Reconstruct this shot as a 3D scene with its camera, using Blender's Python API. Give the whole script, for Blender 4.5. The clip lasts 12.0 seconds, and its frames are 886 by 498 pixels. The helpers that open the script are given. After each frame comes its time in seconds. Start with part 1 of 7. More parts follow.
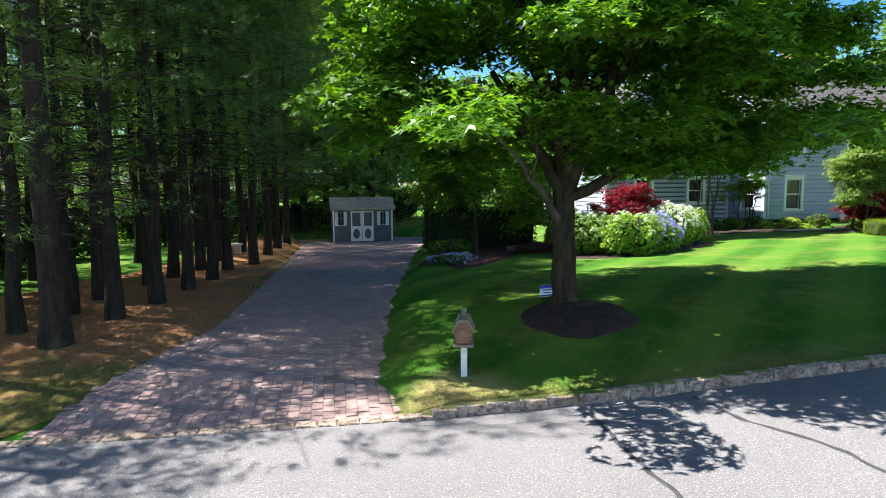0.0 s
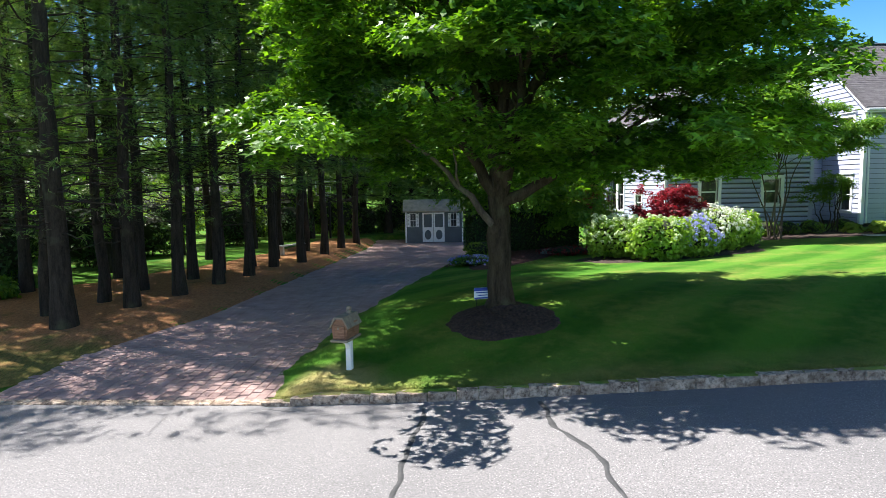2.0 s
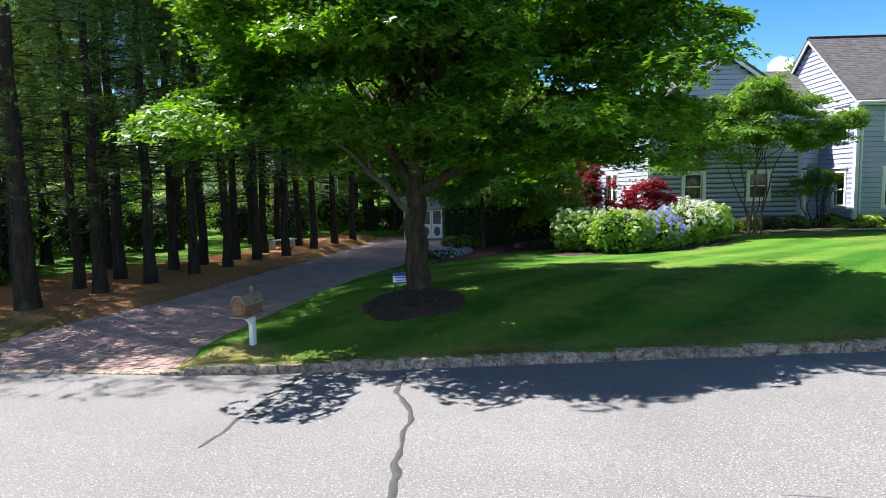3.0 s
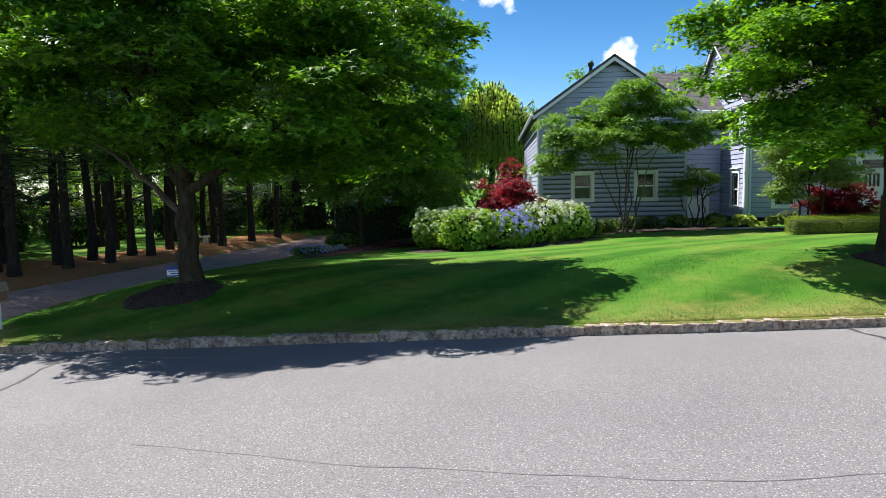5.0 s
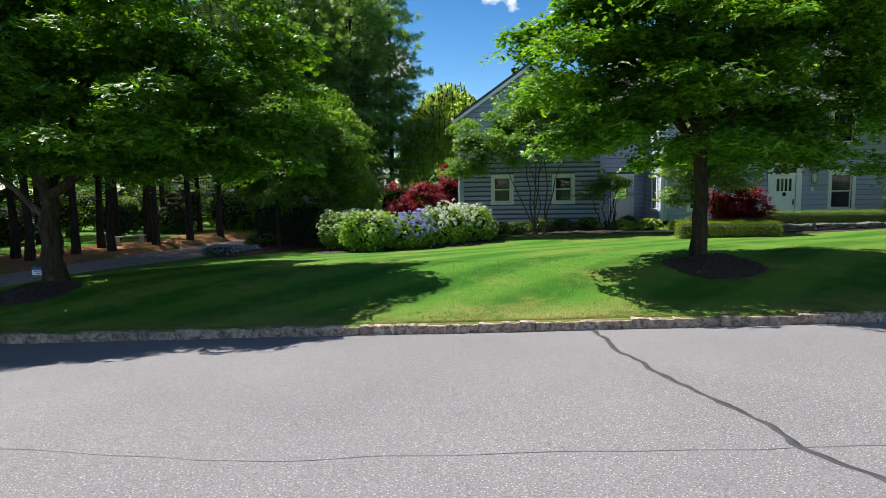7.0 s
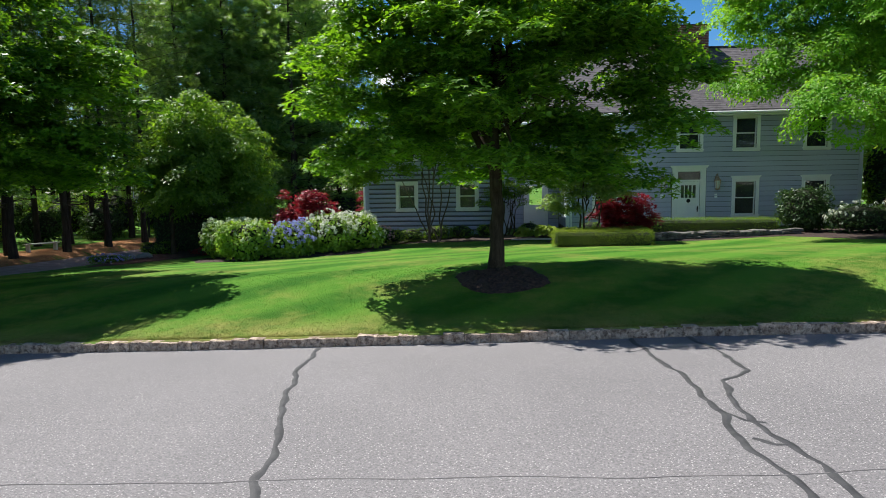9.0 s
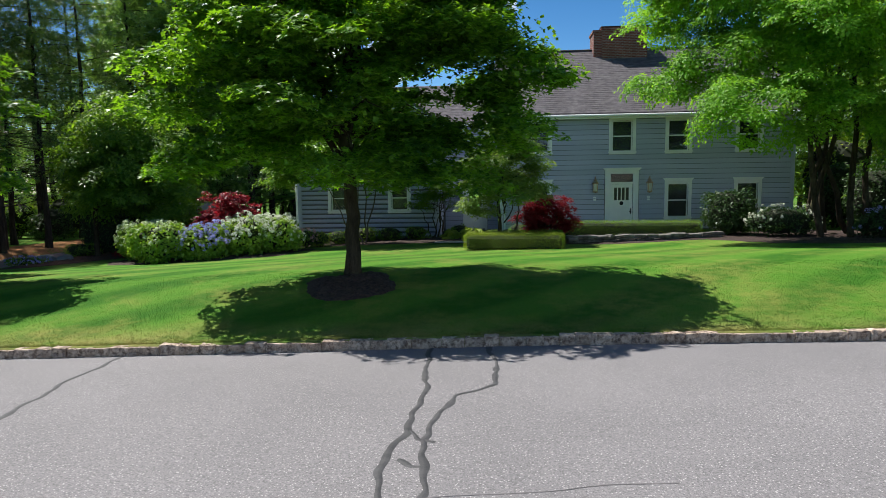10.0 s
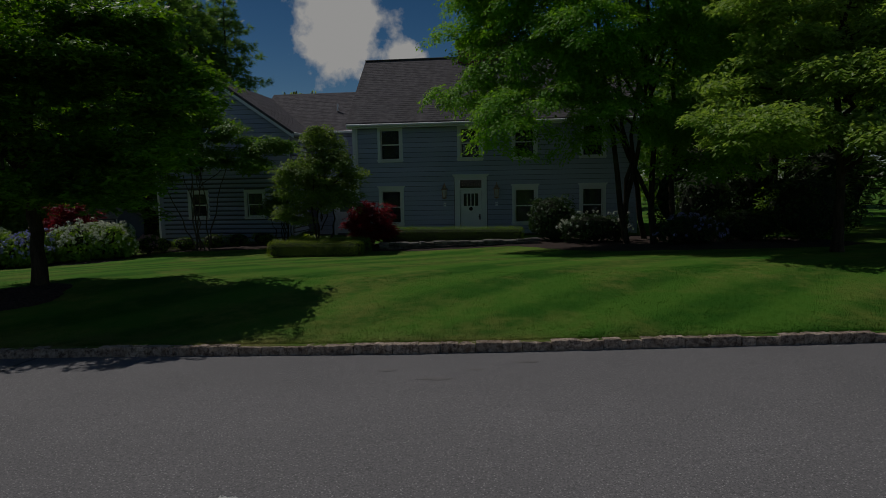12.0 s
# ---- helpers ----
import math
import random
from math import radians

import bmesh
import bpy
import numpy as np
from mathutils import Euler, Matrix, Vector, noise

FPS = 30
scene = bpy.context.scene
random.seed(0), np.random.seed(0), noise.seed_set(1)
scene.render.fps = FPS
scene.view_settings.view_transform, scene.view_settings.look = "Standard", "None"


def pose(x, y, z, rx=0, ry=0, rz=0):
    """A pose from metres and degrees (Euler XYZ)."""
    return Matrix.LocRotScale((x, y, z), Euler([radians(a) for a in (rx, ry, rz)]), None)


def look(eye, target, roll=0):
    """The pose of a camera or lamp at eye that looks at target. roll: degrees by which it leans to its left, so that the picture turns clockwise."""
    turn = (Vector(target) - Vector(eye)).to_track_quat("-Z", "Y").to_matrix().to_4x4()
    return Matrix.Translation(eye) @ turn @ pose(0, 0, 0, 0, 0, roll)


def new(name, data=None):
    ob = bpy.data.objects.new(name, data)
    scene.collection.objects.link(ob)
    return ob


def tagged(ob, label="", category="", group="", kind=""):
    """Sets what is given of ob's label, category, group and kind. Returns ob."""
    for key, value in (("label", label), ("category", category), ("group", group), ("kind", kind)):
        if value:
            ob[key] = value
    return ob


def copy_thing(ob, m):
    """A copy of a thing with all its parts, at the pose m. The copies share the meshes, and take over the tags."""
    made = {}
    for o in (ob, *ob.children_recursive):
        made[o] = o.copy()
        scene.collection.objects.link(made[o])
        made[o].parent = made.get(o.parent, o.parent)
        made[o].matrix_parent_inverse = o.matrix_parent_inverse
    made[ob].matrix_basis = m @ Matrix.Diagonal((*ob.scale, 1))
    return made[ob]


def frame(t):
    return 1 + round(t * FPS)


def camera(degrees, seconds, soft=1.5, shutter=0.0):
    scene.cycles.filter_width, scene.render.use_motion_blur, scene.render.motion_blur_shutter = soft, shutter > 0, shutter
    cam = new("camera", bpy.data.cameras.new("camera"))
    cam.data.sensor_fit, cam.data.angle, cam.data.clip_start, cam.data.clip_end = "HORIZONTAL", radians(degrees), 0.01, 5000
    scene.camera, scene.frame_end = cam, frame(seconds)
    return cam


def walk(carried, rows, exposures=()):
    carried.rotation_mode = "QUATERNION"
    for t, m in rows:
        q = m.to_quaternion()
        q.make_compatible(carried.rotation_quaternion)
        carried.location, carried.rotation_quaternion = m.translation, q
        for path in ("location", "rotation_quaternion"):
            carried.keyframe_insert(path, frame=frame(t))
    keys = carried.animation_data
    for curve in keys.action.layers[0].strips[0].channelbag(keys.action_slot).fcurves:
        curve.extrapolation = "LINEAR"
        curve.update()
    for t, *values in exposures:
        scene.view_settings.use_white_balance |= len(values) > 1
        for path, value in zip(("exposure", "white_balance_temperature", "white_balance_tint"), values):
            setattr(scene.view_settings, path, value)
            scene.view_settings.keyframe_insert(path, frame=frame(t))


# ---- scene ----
# ================= camera =================
cam = camera(70.40, 12.0, soft=0.6)
EXPOSURES = [(0, 1.56), (2.5, 1.46), (3.2, 1.35), (5, 0.97), (7, 0.82), (9, 0.74), (10.5, 0.49), (11, 0.00), (11.5, -0.75), (12, -1.85)]
PATH = [
    (0, 0.000, 0.000, 2.850, -13.81, -5.86, 0.35),
    (0.5, 0.811, -0.300, 2.893, -11.42, -5.83, 0.45),
    (1, 1.626, -0.550, 2.927, -8.25, -5.80, 0.56),
    (1.5, 2.573, -0.778, 2.954, -4.06, -5.74, 0.74),
    (2, 3.636, -1.042, 2.913, -1.16, -5.70, 0.84),
    (2.5, 4.761, -1.334, 2.748, 1.67, -5.61, 0.98),
    (3, 5.985, -1.638, 2.650, 2.49, -5.50, 1.11),
    (3.2, 6.503, -1.780, 2.628, 2.59, -5.48, 1.14),
    (5, 11.455, -2.247, 2.572, 4.63, -5.52, 1.09),
    (5.5, 12.510, -2.303, 2.592, 4.61, -5.58, 0.94),
    (6, 13.267, -2.420, 2.605, 4.73, -5.63, 0.86),
    (6.5, 14.033, -2.554, 2.670, 4.72, -5.73, 0.80),
    (7, 14.888, -2.662, 2.712, 4.75, -5.73, 0.72),
    (7.2, 15.251, -2.643, 2.705, 4.85, -5.73, 0.77),
    (8.8, 18.503, -2.324, 2.879, 4.69, -5.69, 0.86),
    (9, 19.014, -2.280, 2.888, 4.77, -5.58, 0.80),
    (9.5, 20.386, -2.096, 2.950, 4.73, -5.68, 0.72),
    (10, 21.904, -1.901, 2.978, 4.76, -5.68, 0.69),
    (10.5, 23.700, -1.904, 3.065, 4.90, -5.75, 0.78),
    (11, 25.649, -2.056, 3.154, 5.14, -5.88, 0.92),
    (11.5, 27.449, -1.825, 3.203, 5.76, -5.90, 0.96),
    (12, 29.226, -1.791, 3.260, 6.59, -5.88, 0.98),
]
walk(cam, [(t, pose(x, y, z, 90 + pitch, roll, yaw)) for t, x, y, z, yaw, pitch, roll in PATH], EXPOSURES)


# ================= world and sun =================
SUN_UP = radians(58)
SUN_DIR = Vector((-0.87, 0.49, 0.0)).normalized() * math.cos(SUN_UP) + Vector((0, 0, math.sin(SUN_UP)))
world = bpy.data.worlds.new("world")
scene.world = world
world.use_nodes = True
wn, wl = world.node_tree.nodes, world.node_tree.links
wn.clear()
w_out = wn.new("ShaderNodeOutputWorld")
w_sky = wn.new("ShaderNodeTexSky")
w_sky.sky_type, w_sky.sun_disc = "NISHITA", False
w_sky.sun_elevation, w_sky.sun_rotation = SUN_UP, math.atan2(SUN_DIR.x, SUN_DIR.y)
w_sky.air_density, w_sky.dust_density, w_sky.ozone_density, w_sky.altitude = 1.0, 0.5, 5.0, 300
w_bg = wn.new("ShaderNodeBackground")
w_bg.inputs["Strength"].default_value = 0.05
w_blue = wn.new("ShaderNodeHueSaturation")
w_blue.inputs["Saturation"].default_value = 1.3
wl.new(w_sky.outputs[0], w_blue.inputs["Color"])
w_dir = wn.new("ShaderNodeSeparateXYZ")
w_low = wn.new("ShaderNodeMapRange")
w_low.inputs["From Min"].default_value, w_low.inputs["From Max"].default_value, w_low.inputs["To Min"].default_value, w_low.inputs["To Max"].default_value = 0.0, 0.55, 2.0, 0.95
w_pale = wn.new("ShaderNodeVectorMath")
w_pale.operation = "SCALE"
wl.new(w_blue.outputs[0], w_pale.inputs[0])
wl.new(w_low.outputs[0], w_pale.inputs["Scale"])
wl.new(w_pale.outputs[0], w_bg.inputs["Color"])
w_cloud = wn.new("ShaderNodeBackground")
w_cloud.inputs["Color"].default_value = (1.0, 0.99, 0.97, 1)
w_cloud.inputs["Strength"].default_value = 1.0
w_mix = wn.new("ShaderNodeMixShader")
w_co = wn.new("ShaderNodeTexCoord")
w_n1 = wn.new("ShaderNodeTexNoise")
w_n1.inputs["Scale"].default_value, w_n1.inputs["Detail"].default_value, w_n1.inputs["Roughness"].default_value = 13.0, 7.0, 0.58
wl.new(w_co.outputs["Generated"], w_n1.inputs["Vector"])
wl.new(w_co.outputs["Generated"], w_dir.inputs[0])
wl.new(w_dir.outputs["Z"], w_low.inputs["Value"])


def wmath(op, a, b=None, clamp=False):
    n = wn.new("ShaderNodeMath")
    n.operation, n.use_clamp = op, clamp
    for sock, v in zip(n.inputs, (a, b)):
        if isinstance(v, (int, float)):
            sock.default_value = v
        elif v is not None:
            wl.new(v, sock)
    return n.outputs[0]


# drifting fair-weather clouds: a few heaps near the view, and scattered ones all round
cloud_sum = None
for cx, cy, cz, size in ((0.028, 0.950, 0.322, 0.062), (-0.25, 0.935, 0.262, 0.105), (-0.165, 0.966, 0.195, 0.035), (0.181, 0.966, 0.182, 0.026), (0.426, 0.892, 0.150, 0.025),
                         (-0.7, -0.5, 0.5, 0.2), (0.6, -0.6, 0.4, 0.18), (0.1, -0.9, 0.35, 0.16), (0.85, 0.2, 0.45, 0.15)):
    d = wn.new("ShaderNodeVectorMath")
    d.operation = "DISTANCE"
    wl.new(w_co.outputs["Generated"], d.inputs[0])
    d.inputs[1].default_value = Vector((cx, cy, cz)).normalized()
    m = wmath("SUBTRACT", 1.0, wmath("DIVIDE", d.outputs["Value"], size))
    cloud_sum = m if cloud_sum is None else wmath("MAXIMUM", cloud_sum, m)
puffs = wmath("MULTIPLY", wmath("SUBTRACT", w_n1.outputs["Fac"], 0.5), 3.2)
cloud_mask = wmath("MULTIPLY", wmath("ADD", cloud_sum, puffs), 2.2, clamp=True)
wl.new(cloud_mask, w_mix.inputs["Fac"])
wl.new(w_bg.outputs[0], w_mix.inputs[1])
wl.new(w_cloud.outputs[0], w_mix.inputs[2])
wl.new(w_mix.outputs[0], w_out.inputs["Surface"])
sun_data = bpy.data.lights.new("sun", "SUN")
sun_data.energy, sun_data.angle, sun_data.color = 5.0, radians(0.53), (1.0, 0.965, 0.91)
sun = new("sun", sun_data)
sun.matrix_world = look(SUN_DIR * 60, (0, 0, 0))

# ================= materials =================


class Nodes:
    """A small builder for one material's node tree."""

    def __init__(self, name):
        self.m = bpy.data.materials.new(name)
        self.m.use_nodes = True
        self.n, self.l = self.m.node_tree.nodes, self.m.node_tree.links
        self.n.clear()
        self.out = self.n.new("ShaderNodeOutputMaterial")
        self.co = self.n.new("ShaderNodeTexCoord")
        self.geo = self.n.new("ShaderNodeNewGeometry")
        self.info = self.n.new("ShaderNodeObjectInfo")

    def put(self, sock, v):
        if hasattr(v, "is_output"):
            self.l.new(v, sock)
        else:
            sock.default_value = (*v, 1) if isinstance(v, tuple) and len(v) == 3 and sock.type == "RGBA" else v

    def noise(self, scale, detail=4, rough=0.55, vec=None, stretch=None):
        t = self.n.new("ShaderNodeTexNoise")
        t.inputs["Scale"].default_value, t.inputs["Detail"].default_value, t.inputs["Roughness"].default_value = scale, detail, rough
        v = vec or self.geo.outputs["Position"]
        if stretch:
            mp = self.n.new("ShaderNodeMapping")
            mp.inputs["Scale"].default_value = stretch
            self.l.new(v, mp.inputs["Vector"])
            v = mp.outputs[0]
        self.l.new(v, t.inputs["Vector"])
        return t.outputs["Fac"]

    def ramp(self, fac, *stops):
        r = self.n.new("ShaderNodeValToRGB")
        self.put(r.inputs[0], fac)
        e = r.color_ramp.elements
        while len(e) < len(stops):
            e.new(0.5)
        for el, (p, c) in zip(e, stops):
            el.position = p
            el.color = (*c, 1) if isinstance(c, tuple) else (c, c, c, 1)
        return r.outputs[0]

    def mix(self, fac, a, b, mode="MIX"):
        x = self.n.new("ShaderNodeMix")
        x.data_type, x.blend_type = "RGBA", mode
        self.put(x.inputs[0], fac), self.put(x.inputs[6], a), self.put(x.inputs[7], b)
        return x.outputs[2]

    def math(self, op, a, b=0.0, c=0.0, clamp=False):
        x = self.n.new("ShaderNodeMath")
        x.operation, x.use_clamp = op, clamp
        self.put(x.inputs[0], a), self.put(x.inputs[1], b), self.put(x.inputs[2], c)
        return x.outputs[0]

    def xyz(self, vec=None):
        s = self.n.new("ShaderNodeSeparateXYZ")
        self.l.new(vec or self.geo.outputs["Position"], s.inputs[0])
        return s.outputs

    def bump(self, height, strength=0.3, dist=0.02):
        b = self.n.new("ShaderNodeBump")
        b.inputs["Strength"].default_value, b.inputs["Distance"].default_value = strength, dist
        self.l.new(height, b.inputs["Height"])
        return b.outputs[0]

    def bsdf(self, color, rough=0.6, metal=0.0, normal=None, spec=0.5):
        b = self.n.new("ShaderNodeBsdfPrincipled")
        self.put(b.inputs["Base Color"], color), self.put(b.inputs["Roughness"], rough), self.put(b.inputs["Metallic"], metal)
        b.inputs["Specular IOR Level"].default_value = spec
        if normal is not None:
            self.l.new(normal, b.inputs["Normal"])
        self.b = b
        return b.outputs[0]

    def done(self, shader):
        self.l.new(shader, self.out.inputs["Surface"])
        return self.m


def plain(name, c1, c2, scale=6.0, rough=0.6, fine=60.0, bump=0.2, dist=0.006, metal=0.0, spec=0.4, own=0.0, stretch=None):
    """Two colours mixed by coarse and fine noise, with fine relief; own: how far each piece differs."""
    k = Nodes(name)
    a, b = k.noise(scale, 5, stretch=stretch), k.noise(fine, 3)
    f = k.math("ADD", k.math("MULTIPLY", a, 0.7), k.math("MULTIPLY", b, 0.3))
    col = k.mix(k.ramp(f, (0.36, 0.0), (0.64, 1.0)), c1, c2)
    if own:
        col = k.mix(1.0, col, k.ramp(k.info.outputs["Random"], (0.0, 1 - own), (1.0, 1 + own)), "MULTIPLY")
    return k.done(k.bsdf(col, rough, metal, k.bump(f, bump, dist), spec))


def leaf(name, c1, c2, thin=0.45, glow=(1.9, 1.8, 0.9), rough=0.42, spec=0.28, big=0.5):
    """Leaves: light passes through; each leaf has its own tone, and clumps differ."""
    k = Nodes(name)
    tone = k.math("ADD", k.math("MULTIPLY", k.geo.outputs["Random Per Island"], 0.6), k.math("MULTIPLY", k.noise(big, 2), 0.5))
    col = k.mix(k.ramp(tone, (0.2, 0.0), (0.85, 1.0)), c1, c2)
    s = k.bsdf(col, rough, 0, None, spec)
    t = k.n.new("ShaderNodeBsdfTranslucent")
    k.l.new(k.mix(1.0, col, glow, "MULTIPLY"), t.inputs["Color"])
    x = k.n.new("ShaderNodeMixShader")
    x.inputs[0].default_value = thin
    k.l.new(s, x.inputs[1]), k.l.new(t.outputs[0], x.inputs[2])
    return k.done(x.outputs[0])


def asphalt():
    k = Nodes("worn_asphalt")
    grit = k.noise(52, 5, 0.85)
    speck = k.n.new("ShaderNodeTexVoronoi")
    speck.inputs["Scale"].default_value = 34
    k.l.new(k.geo.outputs["Position"], speck.inputs["Vector"])
    blot = k.noise(0.35, 5, 0.6)
    wheel = k.noise(1.2, 3, 0.5, stretch=(0.12, 1.4, 1))
    col = k.mix(k.ramp(blot, (0.3, 0.0), (0.72, 1.0)), (0.200, 0.192, 0.198), (0.262, 0.250, 0.256))
    col = k.mix(k.math("MULTIPLY", wheel, 0.25), col, (0.195, 0.186, 0.184))
    col = k.mix(k.ramp(grit, (0.38, 0.85), (0.58, 0.0)), col, (0.080, 0.078, 0.080))
    col = k.mix(k.ramp(speck.outputs["Distance"], (0.09, 0.85), (0.27, 0.0)), col, (0.50, 0.475, 0.47))
    stain = k.noise(1.6, 5, 0.65, stretch=(0.5, 1, 1))
    col = k.mix(k.ramp(stain, (0.66, 0.0), (0.8, 0.5)), col, (0.12, 0.12, 0.125))
    return k.done(k.bsdf(col, 0.86, 0, k.bump(grit, 0.5, 0.006), 0.25))


def grass_colour(k):
    """Mowing stripes, clover, dry straw-coloured patches near the street."""
    p = k.xyz()
    across = k.math("ADD", k.math("MULTIPLY", p[0], -0.67), k.math("MULTIPLY", p[1], 0.742))
    wob = k.math("MULTIPLY", k.noise(0.25, 2), 0.4)
    stripe = k.math("SINE", k.math("MULTIPLY", k.math("ADD", across, wob), 3.5))
    stripe = k.ramp(k.math("ADD", k.math("MULTIPLY", stripe, 0.5), 0.5), (0.25, 0.0), (0.75, 1.0))
    blot, mid = k.noise(0.35, 5, 0.6), k.noise(3.0, 5, 0.65)
    col = k.mix(k.ramp(blot, (0.35, 0.0), (0.7, 1.0)), (0.033, 0.127, 0.012), (0.048, 0.158, 0.015))
    col = k.mix(k.math("MULTIPLY", stripe, 0.75), col, (0.098, 0.243, 0.027))
    col = k.mix(k.ramp(mid, (0.45, 0.0), (0.75, 0.5)), col, (0.120, 0.228, 0.027))
    dry = k.math("MULTIPLY", k.ramp(k.noise(0.55, 4, 0.6), (0.44, 0.0), (0.64, 1.0)), k.ramp(mid, (0.36, 0.2), (0.58, 1.0)))
    col = k.mix(k.math("MULTIPLY", dry, 0.42), col, (0.33, 0.29, 0.085))
    fringe = k.math("MULTIPLY", k.ramp(k.math("DIVIDE", p[1], 12.0), (0.50, 0.0), (0.55, 1.0), (0.60, 1.0), (0.675, 0.0)), k.ramp(k.noise(1.3, 4, 0.6), (0.36, 0.15), (0.60, 1.0)))
    col = k.mix(k.math("MULTIPLY", fringe, 0.6), col, (0.38, 0.31, 0.12))
    worn = k.n.new("ShaderNodeVectorMath")
    worn.operation = "DISTANCE"
    k.l.new(k.geo.outputs["Position"], worn.inputs[0])
    worn.inputs[1].default_value = (2.1, 7.85, 0.15)
    worn = k.math("MULTIPLY", k.ramp(worn.outputs["Value"], (0.45, 1.0), (1.0, 0.0)), k.ramp(mid, (0.3, 0.4), (0.5, 1.0)))
    return k.mix(k.math("MULTIPLY", worn, 0.85), col, (0.42, 0.34, 0.15)), mid


def lawn_grass():
    k = Nodes("mown_grass")
    col, mid = grass_colour(k)
    fine = k.noise(45, 4, 0.7)
    col = k.mix(k.ramp(fine, (0.3, 0.42), (0.55, 0.0)), col, (0.034, 0.075, 0.007))
    h = k.math("ADD", k.math("MULTIPLY", fine, 0.7), k.math("MULTIPLY", mid, 0.5))
    return k.done(k.bsdf(col, 0.85, 0, k.bump(h, 0.9, 0.04), 0.08))


def grass_blades():
    k = Nodes("grass_blades")
    col, mid = grass_colour(k)
    col = k.mix(1.0, col, k.ramp(k.geo.outputs["Random Per Island"], (0.0, 0.65), (1.0, 1.35)), "MULTIPLY")
    t = k.n.new("ShaderNodeBsdfTranslucent")
    k.l.new(col, t.inputs["Color"])
    x = k.n.new("ShaderNodeMixShader")
    x.inputs[0].default_value = 0.35
    k.l.new(k.bsdf(col, 0.6, 0, None, 0.12), x.inputs[1]), k.l.new(t.outputs[0], x.inputs[2])
    return k.done(x.outputs[0])


def needles():
    k = Nodes("fallen_pine_needles")
    a, b, c = k.noise(1.1, 5, 0.65), k.noise(16, 5, 0.7, stretch=(1, 0.5, 1)), k.noise(90, 3, 0.7, stretch=(1, 0.3, 1))
    col = k.mix(k.ramp(b, (0.32, 0.0), (0.66, 1.0)), (0.17, 0.070, 0.030), (0.42, 0.195, 0.085))
    col = k.mix(k.ramp(c, (0.4, 0.0), (0.7, 0.55)), col, (0.50, 0.29, 0.15))
    col = k.mix(k.ramp(a, (0.60, 0.0), (0.72, 0.6)), col, (0.10, 0.09, 0.035))
    # thin weedy grass takes over towards the street, dulled to paint in pine shade
    weeds = k.math("ADD", k.math("MULTIPLY", k.xyz()[1], -0.28), k.math("MULTIPLY", a, 1.6))
    weeds = k.ramp(k.math("ADD", weeds, 2.75), (0.35, 0.0), (0.75, 1.0))
    green = k.mix(k.ramp(b, (0.35, 0.0), (0.65, 1.0)), (0.040, 0.070, 0.012), (0.115, 0.140, 0.035))
    col = k.mix(k.math("MULTIPLY", weeds, k.ramp(c, (0.3, 1.0), (0.7, 0.55))), col, green)
    return k.done(k.bsdf(col, 0.9, 0, k.bump(b, 0.8, 0.03), 0.1))


def shingles():
    k = Nodes("grey_asphalt_shingles")
    tab = k.noise(1.0, 2, 0.5, stretch=(3.6, 7.0, 7.0))
    blot, fine, streak = k.noise(0.5, 5, 0.6), k.noise(40, 3, 0.7), k.noise(1.0, 4, 0.6, stretch=(2.2, 0.35, 0.35))
    col = k.mix(k.ramp(tab, (0.34, 0.0), (0.66, 1.0)), (0.062, 0.058, 0.066), (0.150, 0.138, 0.150))
    col = k.mix(k.ramp(blot, (0.35, 0.0), (0.7, 0.5)), col, (0.100, 0.092, 0.106))
    col = k.mix(k.ramp(streak, (0.5, 0.0), (0.75, 0.5)), col, (0.07, 0.062, 0.062))
    col = k.mix(k.ramp(fine, (0.4, 0.0), (0.75, 0.5)), col, (0.19, 0.175, 0.18))
    return k.done(k.bsdf(col, 0.9, 0, k.bump(fine, 0.3, 0.006), 0.2))


def chimney_brick():
    k = Nodes("red_chimney_brick")
    br = k.n.new("ShaderNodeTexBrick")
    br.inputs["Scale"].default_value = 1.0
    br.inputs["Brick Width"].default_value, br.inputs["Row Height"].default_value, br.inputs["Mortar Size"].default_value = 0.215, 0.075, 0.010
    br.inputs["Color1"].default_value, br.inputs["Color2"].default_value, br.inputs["Mortar"].default_value = (0.16, 0.045, 0.035, 1), (0.26, 0.085, 0.06, 1), (0.30, 0.27, 0.25, 1)
    k.l.new(k.co.outputs["UV"], br.inputs["Vector"])
    col = k.mix(k.ramp(k.noise(2, 4), (0.4, 0.0), (0.8, 0.5)), br.outputs["Color"], (0.09, 0.035, 0.03))
    return k.done(k.bsdf(col, 0.88, 0, k.bump(br.outputs["Fac"], -0.4, 0.01), 0.2))


def granite():
    """Split granite: pale and rusty crystals, dark hollows, a rough face."""
    k = Nodes("rough_granite")
    lump, mid, fine = k.noise(11, 4, 0.6), k.noise(28, 4, 0.65), k.noise(120, 3, 0.7)
    f = k.math("ADD", k.math("MULTIPLY", lump, 0.6), k.math("MULTIPLY", mid, 0.4))
    col = k.mix(k.ramp(f, (0.40, 0.0), (0.58, 1.0)), (0.12, 0.080, 0.060), (0.60, 0.475, 0.37))
    col = k.mix(k.ramp(k.noise(3.5, 3), (0.45, 0.0), (0.7, 0.55)), col, (0.24, 0.165, 0.115))
    col = k.mix(k.ramp(fine, (0.5, 0.0), (0.72, 0.5)), col, (0.62, 0.53, 0.45))
    col = k.mix(1.0, col, k.ramp(k.info.outputs["Random"], (0.0, 0.85), (1.0, 1.15)), "MULTIPLY")
    return k.done(k.bsdf(col, 0.92, 0, k.bump(f, 1.0, 0.06), 0.2))


